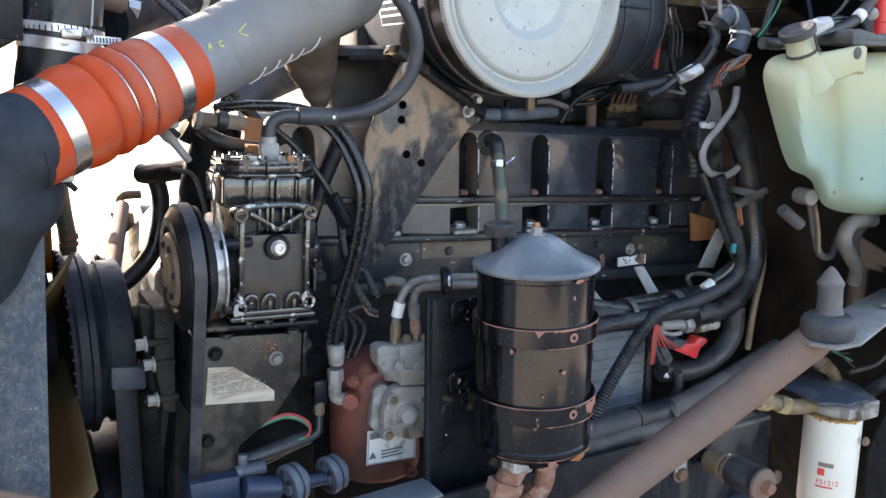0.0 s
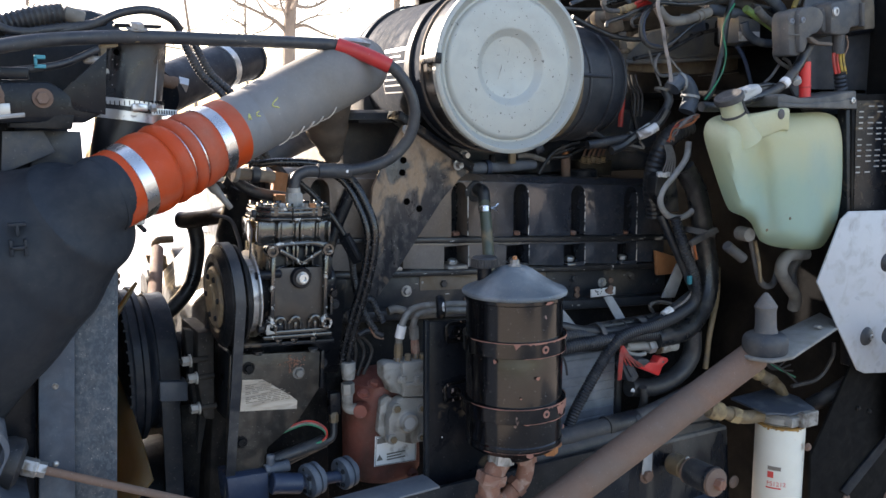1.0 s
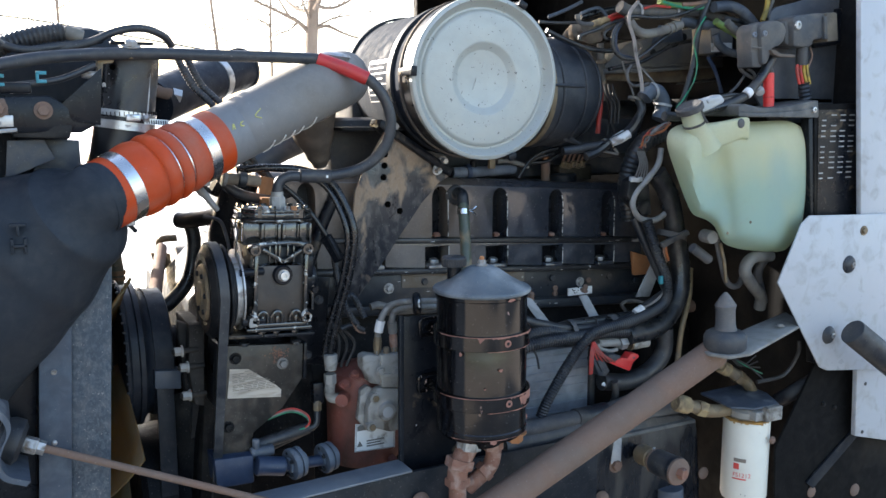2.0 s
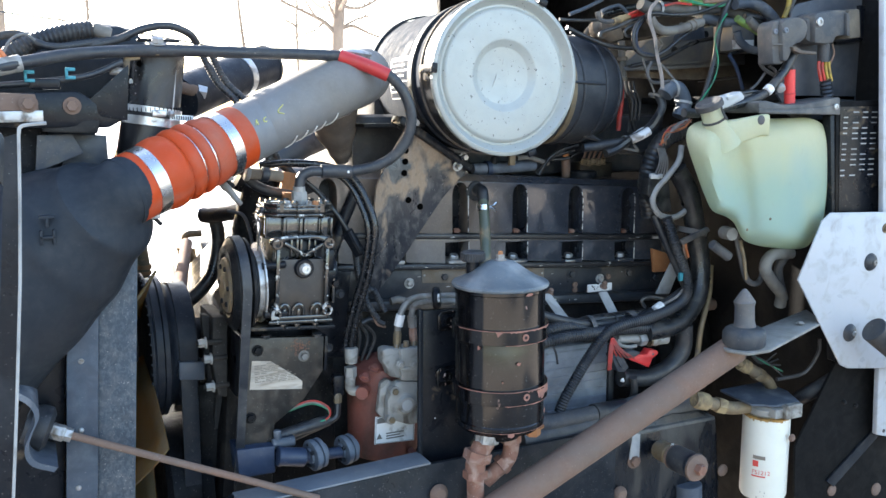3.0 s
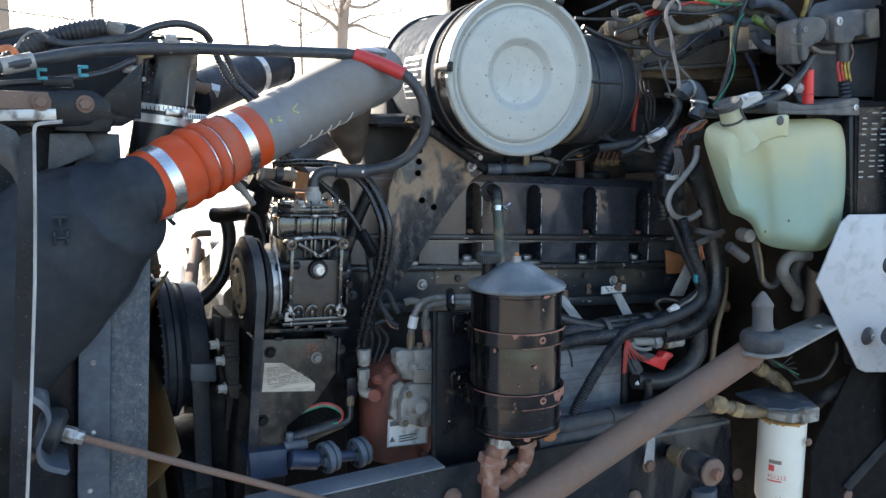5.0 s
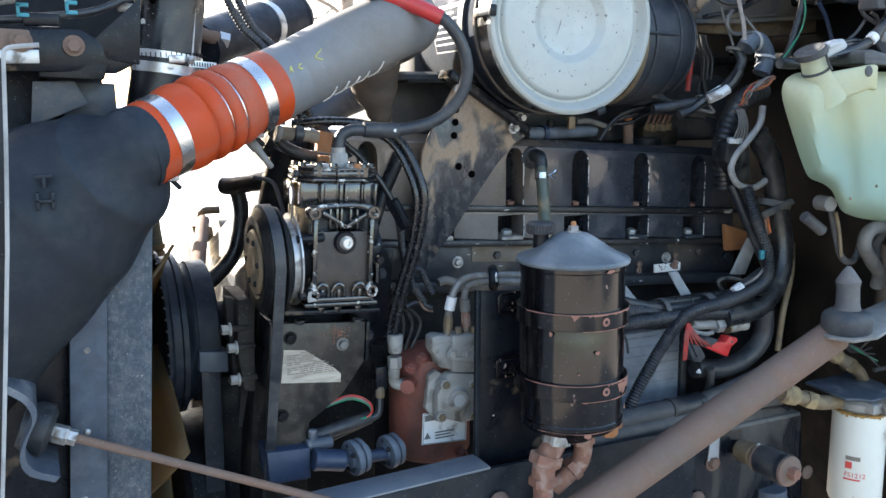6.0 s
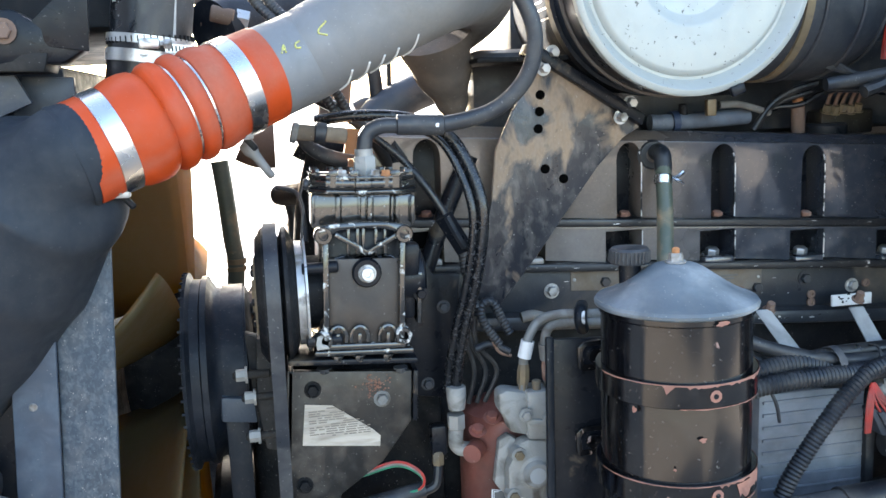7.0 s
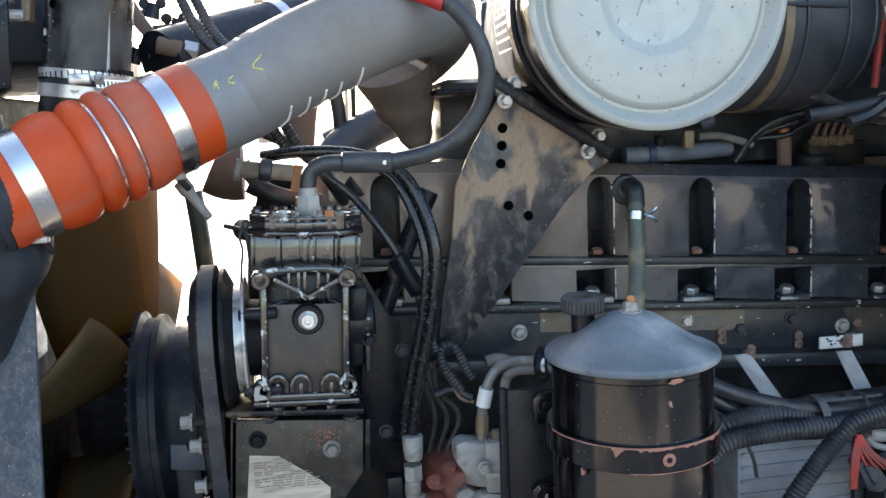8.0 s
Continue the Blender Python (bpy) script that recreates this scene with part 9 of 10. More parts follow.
hose([(1.1635, 1.47, 1.7856), (1.1332, 1.47, 1.7712), (1.1265, 1.47, 1.7634), (1.1315, 1.47, 1.7562), (1.1457, 1.47, 1.7568)], 0.003, SOOT, "thin black cable in a small loop", "cable", "cowl wiring")
hose([(1.0738, 1.48, 1.7528), (1.0781, 1.48, 1.7622), (1.1126, 1.48, 1.773), (1.1497, 1.48, 1.7877), (1.183, 1.48, 1.7968)], 0.0038, SOOT, "black cable over the boot", "cable", "cowl wiring")
hose([(1.0077, 1.5, 1.77), (1.049, 1.5, 1.7552), (1.1007, 1.5, 1.7403), (1.1389, 1.5, 1.7352), (1.1776, 1.5, 1.7354)], 0.0046, SOOT, "black cable passing over the intake boot", "cable", "cowl wiring")
hose([(1.0203, 1.505, 1.7636), (1.0667, 1.505, 1.7469), (1.1235, 1.505, 1.7366), (1.1572, 1.505, 1.7339)], 0.0035, NAVY, "blue-black cable passing over the intake boot", "cable", "cowl wiring")
hose([(1.1958, 1.54, 1.7004), (1.2358, 1.54, 1.7082), (1.2815, 1.54, 1.7175), (1.3276, 1.54, 1.737), (1.3745, 1.54, 1.757), (1.4283, 1.54, 1.768)], 0.0044, SOOT, "black cable across the bulkhead", "cable", "cowl wiring")
hose([(1.2409, 1.5, 1.757), (1.2492, 1.5, 1.7437), (1.2373, 1.5, 1.7297)], 0.0035, MIDHOSE, "short dusty brown wire behind the loom", "cable", "cowl wiring")
hose([(1.1908, 1.46, 1.705), (1.1809, 1.46, 1.6895), (1.1827, 1.46, 1.6744), (1.1954, 1.46, 1.6643), (1.2175, 1.46, 1.6647), (1.2372, 1.46, 1.6678)], 0.0034, HOSE, "grey wire hanging in a loop", "cable", "cowl wiring")
wire([(1.2213, 1.47, 1.7025), (1.2396, 1.47, 1.6875), (1.2618, 1.47, 1.6685)], "grey", 0.0026)
wire([(1.1823, 1.48, 1.7134), (1.1934, 1.48, 1.6868), (1.2097, 1.48, 1.6563), (1.2153, 1.48, 1.6447)], "grey", 0.0022)
wire([(1.2155, 1.58, 1.6711), (1.2216, 1.58, 1.6508), (1.2356, 1.58, 1.6263), (1.2349, 1.58, 1.5851)], "black", 0.003)
wire([(1.2258, 1.58, 1.6712), (1.2318, 1.58, 1.6509), (1.2459, 1.58, 1.6264), (1.2453, 1.58, 1.5851)], "black", 0.003)
wire([(1.236, 1.58, 1.6714), (1.2422, 1.58, 1.6511), (1.2564, 1.58, 1.6265), (1.2557, 1.58, 1.5851)], "black", 0.003)
solo("red_cable", tube([(1.2221, 1.6, 1.6538), (1.2211, 1.6, 1.6206), (1.2176, 1.6, 1.5903), (1.2156, 1.6, 1.5629)], 0.0055, 8, 4), WIRE["red"], "red battery cable behind the intake boot", "cable")
hose([(1.2672, 1.61, 1.6515), (1.2573, 1.61, 1.6086), (1.2709, 1.61, 1.5591)], 0.006, RUBBER, "black cable behind the intake boot", "cable", "cowl wiring")
wire([(1.2367, 1.6, 1.6479), (1.2473, 1.6, 1.6085), (1.2423, 1.6, 1.5596)], "black", 0.0018)
hose([(1.3834, 1.45, 1.8425), (1.3652, 1.45, 1.8029), (1.3546, 1.45, 1.7675), (1.35, 1.45, 1.7206), (1.3352, 1.45, 1.6693), (1.322, 1.45, 1.6337), (1.3075, 1.45, 1.6178)], 0.0068, SOOT, "black cable with a green wire beside it", "cable", "cowl wiring")
wire([(1.3673, 1.44, 1.8079), (1.3493, 1.44, 1.7839), (1.3381, 1.44, 1.7584), (1.3409, 1.44, 1.7392), (1.3493, 1.44, 1.7084), (1.3413, 1.44, 1.673), (1.3152, 1.44, 1.6374), (1.2959, 1.44, 1.6177)], "green", 0.0018)
hose([(1.3879, 1.44, 1.8282), (1.4301, 1.44, 1.8324), (1.463, 1.44, 1.8264), (1.4918, 1.44, 1.8101), (1.5068, 1.44, 1.797)], 0.0115, BLUEP, "blue-black sheathed cable under the cowl", "cable", "cowl wiring")
hose([(1.3759, 1.42, 1.7968), (1.3949, 1.42, 1.7881), (1.4306, 1.42, 1.7742), (1.4642, 1.42, 1.7599)], 0.0075, WIRE["lime"], "dusty lime green sheathed cable", "cable", "cowl wiring")
hose([(1.3976, 1.41, 1.795), (1.4199, 1.41, 1.7806), (1.4534, 1.41, 1.7646)], 0.0085, MIDHOSE, "grey sheathed cable under the cowl", "cable", "cowl wiring")
hose([(1.4062, 1.43, 1.805), (1.4438, 1.43, 1.8029), (1.4715, 1.43, 1.7964), (1.4888, 1.43, 1.7873)], 0.005, SOOT, "black cable under the cowl", "cable", "cowl wiring")
cb2 = thing("cowl_box", (1.435, 1.46, 1.7477), "dusty grey bracket box with a white sticker", "box")
part("case", plate([(1.4118, 1.47, 1.7912), (1.478, 1.47, 1.7822), (1.4804, 1.47, 1.7317), (1.4175, 1.47, 1.7358)], (0, 0.06, 0), 0.003), BEAMP, cb2)
part("sticker", plate([(1.4123, 1.468, 1.7574), (1.4739, 1.468, 1.7597), (1.4743, 1.468, 1.7407), (1.4148, 1.468, 1.7387)], (0, 0.001, 0), 0), WLABEL, cb2, "scuffed white sticker")
hose([(1.407, 1.45, 1.7736), (1.4165, 1.45, 1.7543), (1.442, 1.45, 1.7393), (1.4753, 1.45, 1.7344), (1.5086, 1.45, 1.7355)], 0.0085, BLUEP, "blue-black cable bending behind the plugs", "cable", "cowl wiring")
hose([(1.3596, 1.42, 1.7212), (1.3778, 1.42, 1.7004), (1.3901, 1.42, 1.6772), (1.4017, 1.42, 1.6499)], 0.0038, NAVY, "blue-black wire to the grey plug", "cable", "cowl wiring")
hose([(1.4084, 1.47, 1.7275), (1.4567, 1.47, 1.7371), (1.5239, 1.47, 1.7352)], 0.004, SOOT, "black cable under the box", "cable", "cowl wiring")
hose([(1.364, 1.3, 1.7055), (1.3333, 1.3, 1.7119), (1.3253, 1.3, 1.7008), (1.3379, 1.3, 1.6866), (1.3667, 1.3, 1.6745)], 0.0036, HOSE, "thin looped grey cable by plugs", "cable", "cowl wiring")
hose([(1.3448, 1.295, 1.692), (1.3605, 1.295, 1.6851), (1.3695, 1.295, 1.6688)], 0.003, HOSE, "thin looped grey cable by plugs", "cable", "cowl wiring")
hose([(1.3513, 1.31, 1.68), (1.3329, 1.31, 1.6595), (1.3139, 1.31, 1.6463)], 0.0026, HOSE, "thin grey cable by plugs", "cable", "cowl wiring")
wire([(1.4815, 1.38, 1.8404), (1.4765, 1.38, 1.8171), (1.4675, 1.38, 1.7975)], "yellow", 0.0055)
hose([(1.5069, 1.39, 1.8429), (1.4978, 1.39, 1.8231), (1.491, 1.39, 1.8073)], 0.004, MIDHOSE, "dusty grey wire by a plug", "cable", "cowl wiring")
# large plugs above the reservoir
pgb = thing("relay_plug", (1.3882, 1.28, 1.763), "large dusty grey-black double bulkhead plug with clamp screws", "plug", "bulkhead plugs")
part("shell", plate([(1.3132, 1.262, 1.7618), (1.3182, 1.262, 1.7718), (1.3286, 1.262, 1.7765), (1.3448, 1.262, 1.7766), (1.3496, 1.262, 1.6942), (1.3224, 1.262, 1.6935), (1.3159, 1.262, 1.7304)], (0, 0.04, 0), 0.005), PLUGP, pgb)
part("shell", plate([(1.3284, 1.252, 1.7686), (1.3354, 1.252, 1.7777), (1.3533, 1.252, 1.782), (1.3756, 1.252, 1.7831), (1.3911, 1.252, 1.7785), (1.4, 1.252, 1.7648), (1.3943, 1.252, 1.745), (1.3802, 1.252, 1.7338), (1.3653, 1.252, 1.7322), (1.3508, 1.252, 1.6991), (1.3375, 1.252, 1.6988)], (0, 0.045, 0), 0.006), PLUGP, pgb)
part("collar", plate([(1.4044, 1.262, 1.7836), (1.4262, 1.262, 1.7854), (1.4328, 1.262, 1.74), (1.4165, 1.262, 1.7369), (1.4057, 1.262, 1.7426)], (0, 0.035, 0), 0.006), PLUGP, pgb)
part("seam", tube([(1.3085, 1.255, 1.7304), (1.3364, 1.255, 1.7307), (1.3685, 1.255, 1.7332)], 0.0016, 6, 4), PLUGP, pgb)
part("screw", socket((1.3221, 1.262, 1.7545), (0, -1, 0), 0.0055, 0.003), RAILTOP, pgb)
part("screw", socket((1.3382, 1.252, 1.7568), (0, -1, 0), 0.0055, 0.003), RAILTOP, pgb)
pgc = thing("relay_plug", (1.4852, 1.27, 1.77), "large dusty brown-grey bulkhead plug on a wall socket", "plug", "bulkhead plugs")
part("shell", plate([(1.4109, 1.25, 1.7864), (1.4179, 1.25, 1.7931), (1.4329, 1.25, 1.7964), (1.4585, 1.25, 1.7995), (1.4844, 1.25, 1.8026), (1.5085, 1.25, 1.8013), (1.5135, 1.25, 1.755), (1.4742, 1.25, 1.7498), (1.4692, 1.25, 1.7369), (1.4444, 1.25, 1.7342), (1.4174, 1.25, 1.735)], (0, 0.05, 0), 0.006), PLUGP, pgc)
part("socket_block", plate([(1.4973, 1.244, 1.8027), (1.5275, 1.244, 1.8053), (1.5364, 1.244, 1.7499), (1.5045, 1.244, 1.7461)], (0, 0.055, 0), 0.004), BROWNPLUG, pgc)
part("rib", plate([(1.4912, 1.244, 1.7952), (1.4991, 1.244, 1.7956), (1.5038, 1.244, 1.7523), (1.4964, 1.244, 1.752)], (0, 0.01, 0), 0.001), PLUGP, pgc)
part("screw", socket((1.4237, 1.25, 1.7756), (0, -1, 0), 0.0085, 0.004), ZINC, pgc)
part("wall_plate", plate([(1.5829, 1.292, 1.8195), (1.6006, 1.292, 1.8215), (1.6105, 1.292, 1.7498), (1.5255, 1.292, 1.738), (1.522, 1.292, 1.7453), (1.5957, 1.292, 1.7557)], (0, 0.008, 0), 0.002), BLACK, pgc)
part("sleeve", tube([(1.4573, 1.265, 1.7374), (1.4579, 1.265, 1.721), (1.4589, 1.265, 1.7009)], 0.0115, 14, 4, radii=None), RUBBER, pgc)
wire([(1.4432, 1.262, 1.7022), (1.4442, 1.262, 1.6876), (1.4528, 1.262, 1.6639)], "red", 0.0032)
wire([(1.4549, 1.264, 1.7026), (1.4564, 1.264, 1.6879), (1.4651, 1.264, 1.6642)], "red", 0.0032)
wire([(1.4662, 1.266, 1.703), (1.4682, 1.266, 1.6883), (1.477, 1.266, 1.6644)], "yellow", 0.0032)
wire([(1.4775, 1.268, 1.7034), (1.4801, 1.268, 1.6887), (1.4889, 1.268, 1.6647)], "yellow", 0.0032)
wire([(1.486, 1.27, 1.737), (1.4932, 1.27, 1.7188), (1.4832, 1.27, 1.6963)], "tan", 0.002)
hose([(1.4677, 1.265, 1.6661), (1.4713, 1.265, 1.6513), (1.4751, 1.265, 1.6346), (1.4795, 1.265, 1.6234)], 0.0125, RUBBER, "corrugated conduit under a plug", "cable", "cowl wiring", ribs=0.0022, pitch=0.008)
solo("bent_lever", plate([(1.3507, 1.245, 1.7263), (1.3605, 1.245, 1.7273), (1.3787, 1.245, 1.7202), (1.4168, 1.245, 1.7193), (1.4174, 1.245, 1.7135), (1.3743, 1.245, 1.7136), (1.3588, 1.245, 1.7184)], (0, 0.012, 0), 0.002), DUSTPIPE, "dusty bent steel lever under a plug", "lever")
rdc = thing("red_cap_terminal", (1.3783, 1.27, 1.6391), "red rubber terminal boot on a stud", "terminal")
part("boot", tube([(1.3747, 1.27, 1.6844), (1.3763, 1.27, 1.6609), (1.3781, 1.27, 1.6354), (1.3791, 1.27, 1.619)], 0.0103, 18, 4), REDPL, rdc)
part("band", rod((1.3782, 1.27, 1.6398), (1.3785, 1.27, 1.6369), 0.0112, 18), REDTAPE, rdc)
part("stud", tube([(1.3872, 1.275, 1.6849), (1.3831, 1.275, 1.691), (1.3737, 1.275, 1.6937)], 0.006, 10, 4), PLUGP, rdc)
hose([(1.1103, 1.265, 1.6017), (1.1506, 1.265, 1.6018), (1.2051, 1.265, 1.6107), (1.2703, 1.265, 1.6253), (1.3127, 1.265, 1.6425), (1.3494, 1.265, 1.6765), (1.3673, 1.265, 1.7002), (1.3806, 1.265, 1.7203)], 0.0088, SOOT, "black cable to a bulkhead plug", "cable", "cowl wiring")
hose([(1.1725, 1.28, 1.6158), (1.2464, 1.28, 1.6306), (1.2844, 1.28, 1.6381), (1.3139, 1.28, 1.6367)], 0.0075, MIDHOSE, "dusty lead from the grey plug", "cable", "cowl wiring")
hose([(1.2553, 1.275, 1.6377), (1.2888, 1.275, 1.6417), (1.3138, 1.275, 1.6348)], 0.004, SOOT, "black lead from the grey plug", "cable", "cowl wiring")
solo("cable_sleeve", rod((1.3077, 1.262, 1.641), (1.3188, 1.262, 1.6497), 0.0098, 12), WLABEL, "white sleeve on a black cable", "sleeve")
solo("cable_end", lathe([(0, 0), (0.007, 0.001), (0.009, 0.006), (0.008, 0.014), (0, 0.016)], (1.3491, 1.27, 1.655), (-0.2, -0.5, -0.5), 16), GREYHOSE, "pale grey rubber wire end", "wire end")
gpk = thing("grey_plug", (1.2134, 1.25, 1.6244), "light grey wire plug above the reservoir", "plug")
part("shell", plate([(1.1749, 1.245, 1.6291), (1.2277, 1.245, 1.6421), (1.2387, 1.245, 1.6321), (1.237, 1.245, 1.626), (1.196, 1.245, 1.6106), (1.1841, 1.245, 1.6086), (1.1794, 1.245, 1.6206)], (0, 0.022, 0), 0.004), GREYPL, gpk)
part("latch", plate([(1.1909, 1.241, 1.6307), (1.2174, 1.241, 1.6369), (1.2204, 1.241, 1.6319), (1.194, 1.241, 1.6247)], (0, 0.006, 0), 0.0015), GREYPL, gpk)
part("collar", plate([(1.1695, 1.242, 1.6285), (1.1773, 1.242, 1.6306), (1.1879, 1.242, 1.6096), (1.1801, 1.242, 1.6066)], (0, 0.028, 0), 0.003), GREYPL, gpk)
wsx = thing("shelf_bracket", (1.3735, 1.24, 1.6093), "grey curved steel shelf bracket above the reservoir", "bracket")
part("shelf", plate([(1.2538, 1.225, 1.6207), (1.2707, 1.225, 1.6243), (1.3134, 1.225, 1.6169), (1.3635, 1.225, 1.6181), (1.4145, 1.225, 1.6251), (1.4668, 1.225, 1.6323), (1.47, 1.225, 1.5986), (1.365, 1.225, 1.6003), (1.2551, 1.225, 1.6015)], (0, 0.09, 0), 0.004), SHELFP, wsx)
part("front_flange", plate([(1.2505, 1.221, 1.6095), (1.3099, 1.221, 1.6065), (1.4111, 1.221, 1.6119), (1.4635, 1.221, 1.6173), (1.4653, 1.221, 1.5976), (1.2512, 1.221, 1.5999)], (0, 0.005, 0), 0.002), SHELFP, wsx)
part("rivet", socket((1.4501, 1.221, 1.613), (0, -1, 0), 0.006, 0.003), ZINC, wsx)
part("support", plate([(1.4532, 1.235, 1.5963), (1.4875, 1.235, 1.6018), (1.5397, 1.235, 1.0849), (1.5124, 1.235, 1.0883)], (0, 0.02, 0), 0.002), BLACK, wsx)

hose([(1.1098, 1.5, 1.5184), (1.1384, 1.5, 1.5277), (1.1642, 1.49, 1.5473), (1.2013, 1.47, 1.5708), (1.2165, 1.46, 1.5981)], 0.009, SOOT, "black cable with a white sleeve", "cable", "cowl wiring", seg=8)
hose([(1.1383, 1.5, 1.5316), (1.1629, 1.5, 1.5273), (1.1889, 1.495, 1.523), (1.1745, 1.49, 1.5353)], 0.003, WIRE["grey"], "loose grey cable tie tail", "cable", "cowl wiring", seg=8)
solo("cable_sleeve", tube([(1.1587, 1.478, 1.5469), (1.175, 1.47, 1.5546), (1.1936, 1.465, 1.5651)], 0.0092, 12, 4), WLABEL, "white paper sleeve round a cable", "sleeve")
blk = thing("connector_block", (1.2196, 1.46, 1.4326), "black multi-way connector with pale wire ends", "connector")
part("shell", plate([(1.19, 1.455, 1.4658), (1.2044, 1.455, 1.4752), (1.2416, 1.455, 1.4641), (1.2539, 1.455, 1.3934), (1.2275, 1.455, 1.3927), (1.1865, 1.455, 1.4343)], (0, 0.03, 0), 0.003), SOOT, blk)
for k in range(4):
    part("pin", box(V((1.1946, 1.453, 1.4705)) + V((0.0055 * k, 0, -0.0005 * k)), (0.004, 0.006, 0.009), 0.001), WLABEL, blk)

# below the reservoir
hose([(1.3965, 1.26, 1.3224), (1.3455, 1.26, 1.3214), (1.3277, 1.26, 1.2964), (1.3606, 1.27, 1.2633), (1.397, 1.28, 1.2349), (1.4066, 1.29, 1.2082)], 0.012, MIDHOSE, "dusty grey washer hose bending down", seg=16)
hose([(1.4061, 1.28, 1.3165), (1.396, 1.29, 1.2805), (1.4279, 1.3, 1.2163)], 0.009, HOSE, "grey-black hose below the reservoir")
hose([(1.288, 1.3, 1.3585), (1.2996, 1.3, 1.321), (1.3217, 1.3, 1.2672), (1.3532, 1.3, 1.2587), (1.3694, 1.3, 1.2927)], 0.006, HOSE, "thin grey hose below the reservoir")
hose([(1.2876, 1.29, 1.3518), (1.301, 1.29, 1.3109), (1.3085, 1.29, 1.27)], 0.0035, BRASS, "thin tan plastic washer tube", name="tube", category="tube")
pm = thing("washer_pump", (1.2482, 1.27, 1.3624), "small grey washer pump on the reservoir", "pump")
part("cap", lathe([(0, 0), (0.012, 0), (0.013, 0.004), (0.013, 0.03), (0, 0.03)], (1.2282, 1.25, 1.3717), (0.2, 1, 0), 20), MIDHOSE, pm)
part("body", rod((1.2239, 1.3, 1.3466), (1.2699, 1.3, 1.3174), 0.010, 14), HOSE, pm)
for k in range(5):
    wire([V((1.3315, 1.28, 1.1112)) + V((0.005 * k, 0.01 * k, 0)), V((1.3689, 1.28, 1.0922)) + V((0.006 * k, 0.01 * k, -0.004 * k)), V((1.4199, 1.28, 1.0539)) + V((0.004 * k, 0.01 * k, 0.01 * k))], ("black", "green", "black", "black", "black")[k], 0.0017)
wire([(1.3772, 1.26, 1.0604), (1.4541, 1.26, 1.0647), (1.48, 1.25, 1.1067), (1.4822, 1.25, 1.1368)], "black", 0.004)
hose([(1.4883, 1.3, 0.9911), (1.5027, 1.27, 1.0181), (1.5609, 1.25, 1.0534)], 0.016, RUBBER, "black hose behind the filter head")
spg = thing("coil_spring", (1.6734, 1.75, 1.0676), "rusty coil spring deep behind the engine", "spring")
coil = [V((1.586, 1.72, 1.0872)) + V((0.0022 * i, 0.006 * math.cos(i * 1.05), 0.016 * math.sin(i * 1.05))) for i in range(48)]
part("coil", tube(coil, 0.0028, 6, 3), COPPER, spg)
tr3 = thing("transmission_housing", (1.5, 1.75, 0.95), "dark brown transmission housing behind the engine", "housing")
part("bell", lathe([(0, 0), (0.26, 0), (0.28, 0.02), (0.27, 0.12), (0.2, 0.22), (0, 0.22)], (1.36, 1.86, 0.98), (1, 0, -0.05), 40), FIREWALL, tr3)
part("flange_bar", rod((1.576, 1.7, 1.1103), (1.6915, 1.66, 1.1222), 0.016, 16), RUSTY, tr3)
part("bolt_head", bolt((1.6608, 1.6, 1.1148), (0, -1, 0), 0.014, 0.014), RUSTY, tr3)

# top of the engine, below the air cleaner
im = thing("intake_manifold", (1.05, 1.8, 1.47), "black intake manifold and injector lines on top of the engine", "manifold")
part("runner", span((0.62, 1.70, 1.46), (1.42, 1.98, 1.60), 0.02), BASERUB, im)
part("top_box", span((0.70, 1.78, 1.55), (1.50, 2.15, 1.72), 0.02), BASERUB, im)
part("blue_tube", tube([(0.8643, 1.63, 1.4864), (0.9253, 1.63, 1.4858), (1.0218, 1.64, 1.4887)], 0.0115, 16, 5), BLUELITE, im, "blue-grey tube on the cover")
part("clamp_strip", tube([(0.9667, 1.62, 1.5071), (0.9947, 1.62, 1.5073), (1.0238, 1.62, 1.4999), (1.0503, 1.63, 1.4923)], 0.0052, 10, 5), MIDHOSE, im)
part("hose_clamp", lathe([(0.013, -0.005), (0.0155, -0.005), (0.0155, 0.005), (0.013, 0.005)], (0.9008, 1.63, 1.4862), (1, 0, 0.05), 20), NAVY, im)
part("stand", rod((0.9157, 1.63, 1.5108), (0.9155, 1.63, 1.4939), 0.007, 12), DARK, im)
part("yellow_lug", span((0.9378, 1.6, 1.5161), V((0.9523, 1.6, 1.4929)) + V((0, 0.01, 0)), 0.002), BRASS, im)
part("sensor", rod((1.1107, 1.65, 1.5046), (1.1123, 1.65, 1.4597), 0.010, 16), RUSTY, im)
part("sensor_tip", rod((1.1099, 1.65, 1.5269), (1.1107, 1.65, 1.5046), 0.008, 12), COPPER, im)
part("fuel_block", span((1.1583, 1.66, 1.4913), V((1.2472, 1.66, 1.455)) + V((0, 0.04, 0)), 0.004), MOUNTP, im)
for k in range(5):
    o = V((1.1615, 1.655, 1.4891)) + V((0.013 * k, 0, -0.002 * (k % 2)))
    part("banjo_bolt", bolt(o, (0, -0.5, 1), 0.0065, 0.012), BRASS, im)
    part("injector_line", tube([o + V((0, 0, 0.008)), o + V((0.006, -0.006, 0.03)), o + V((0.03, -0.004, 0.036 + 0.004 * k)), o + V((0.09, 0.02, 0.03))], 0.003, 8, 5), RUSTY, im)
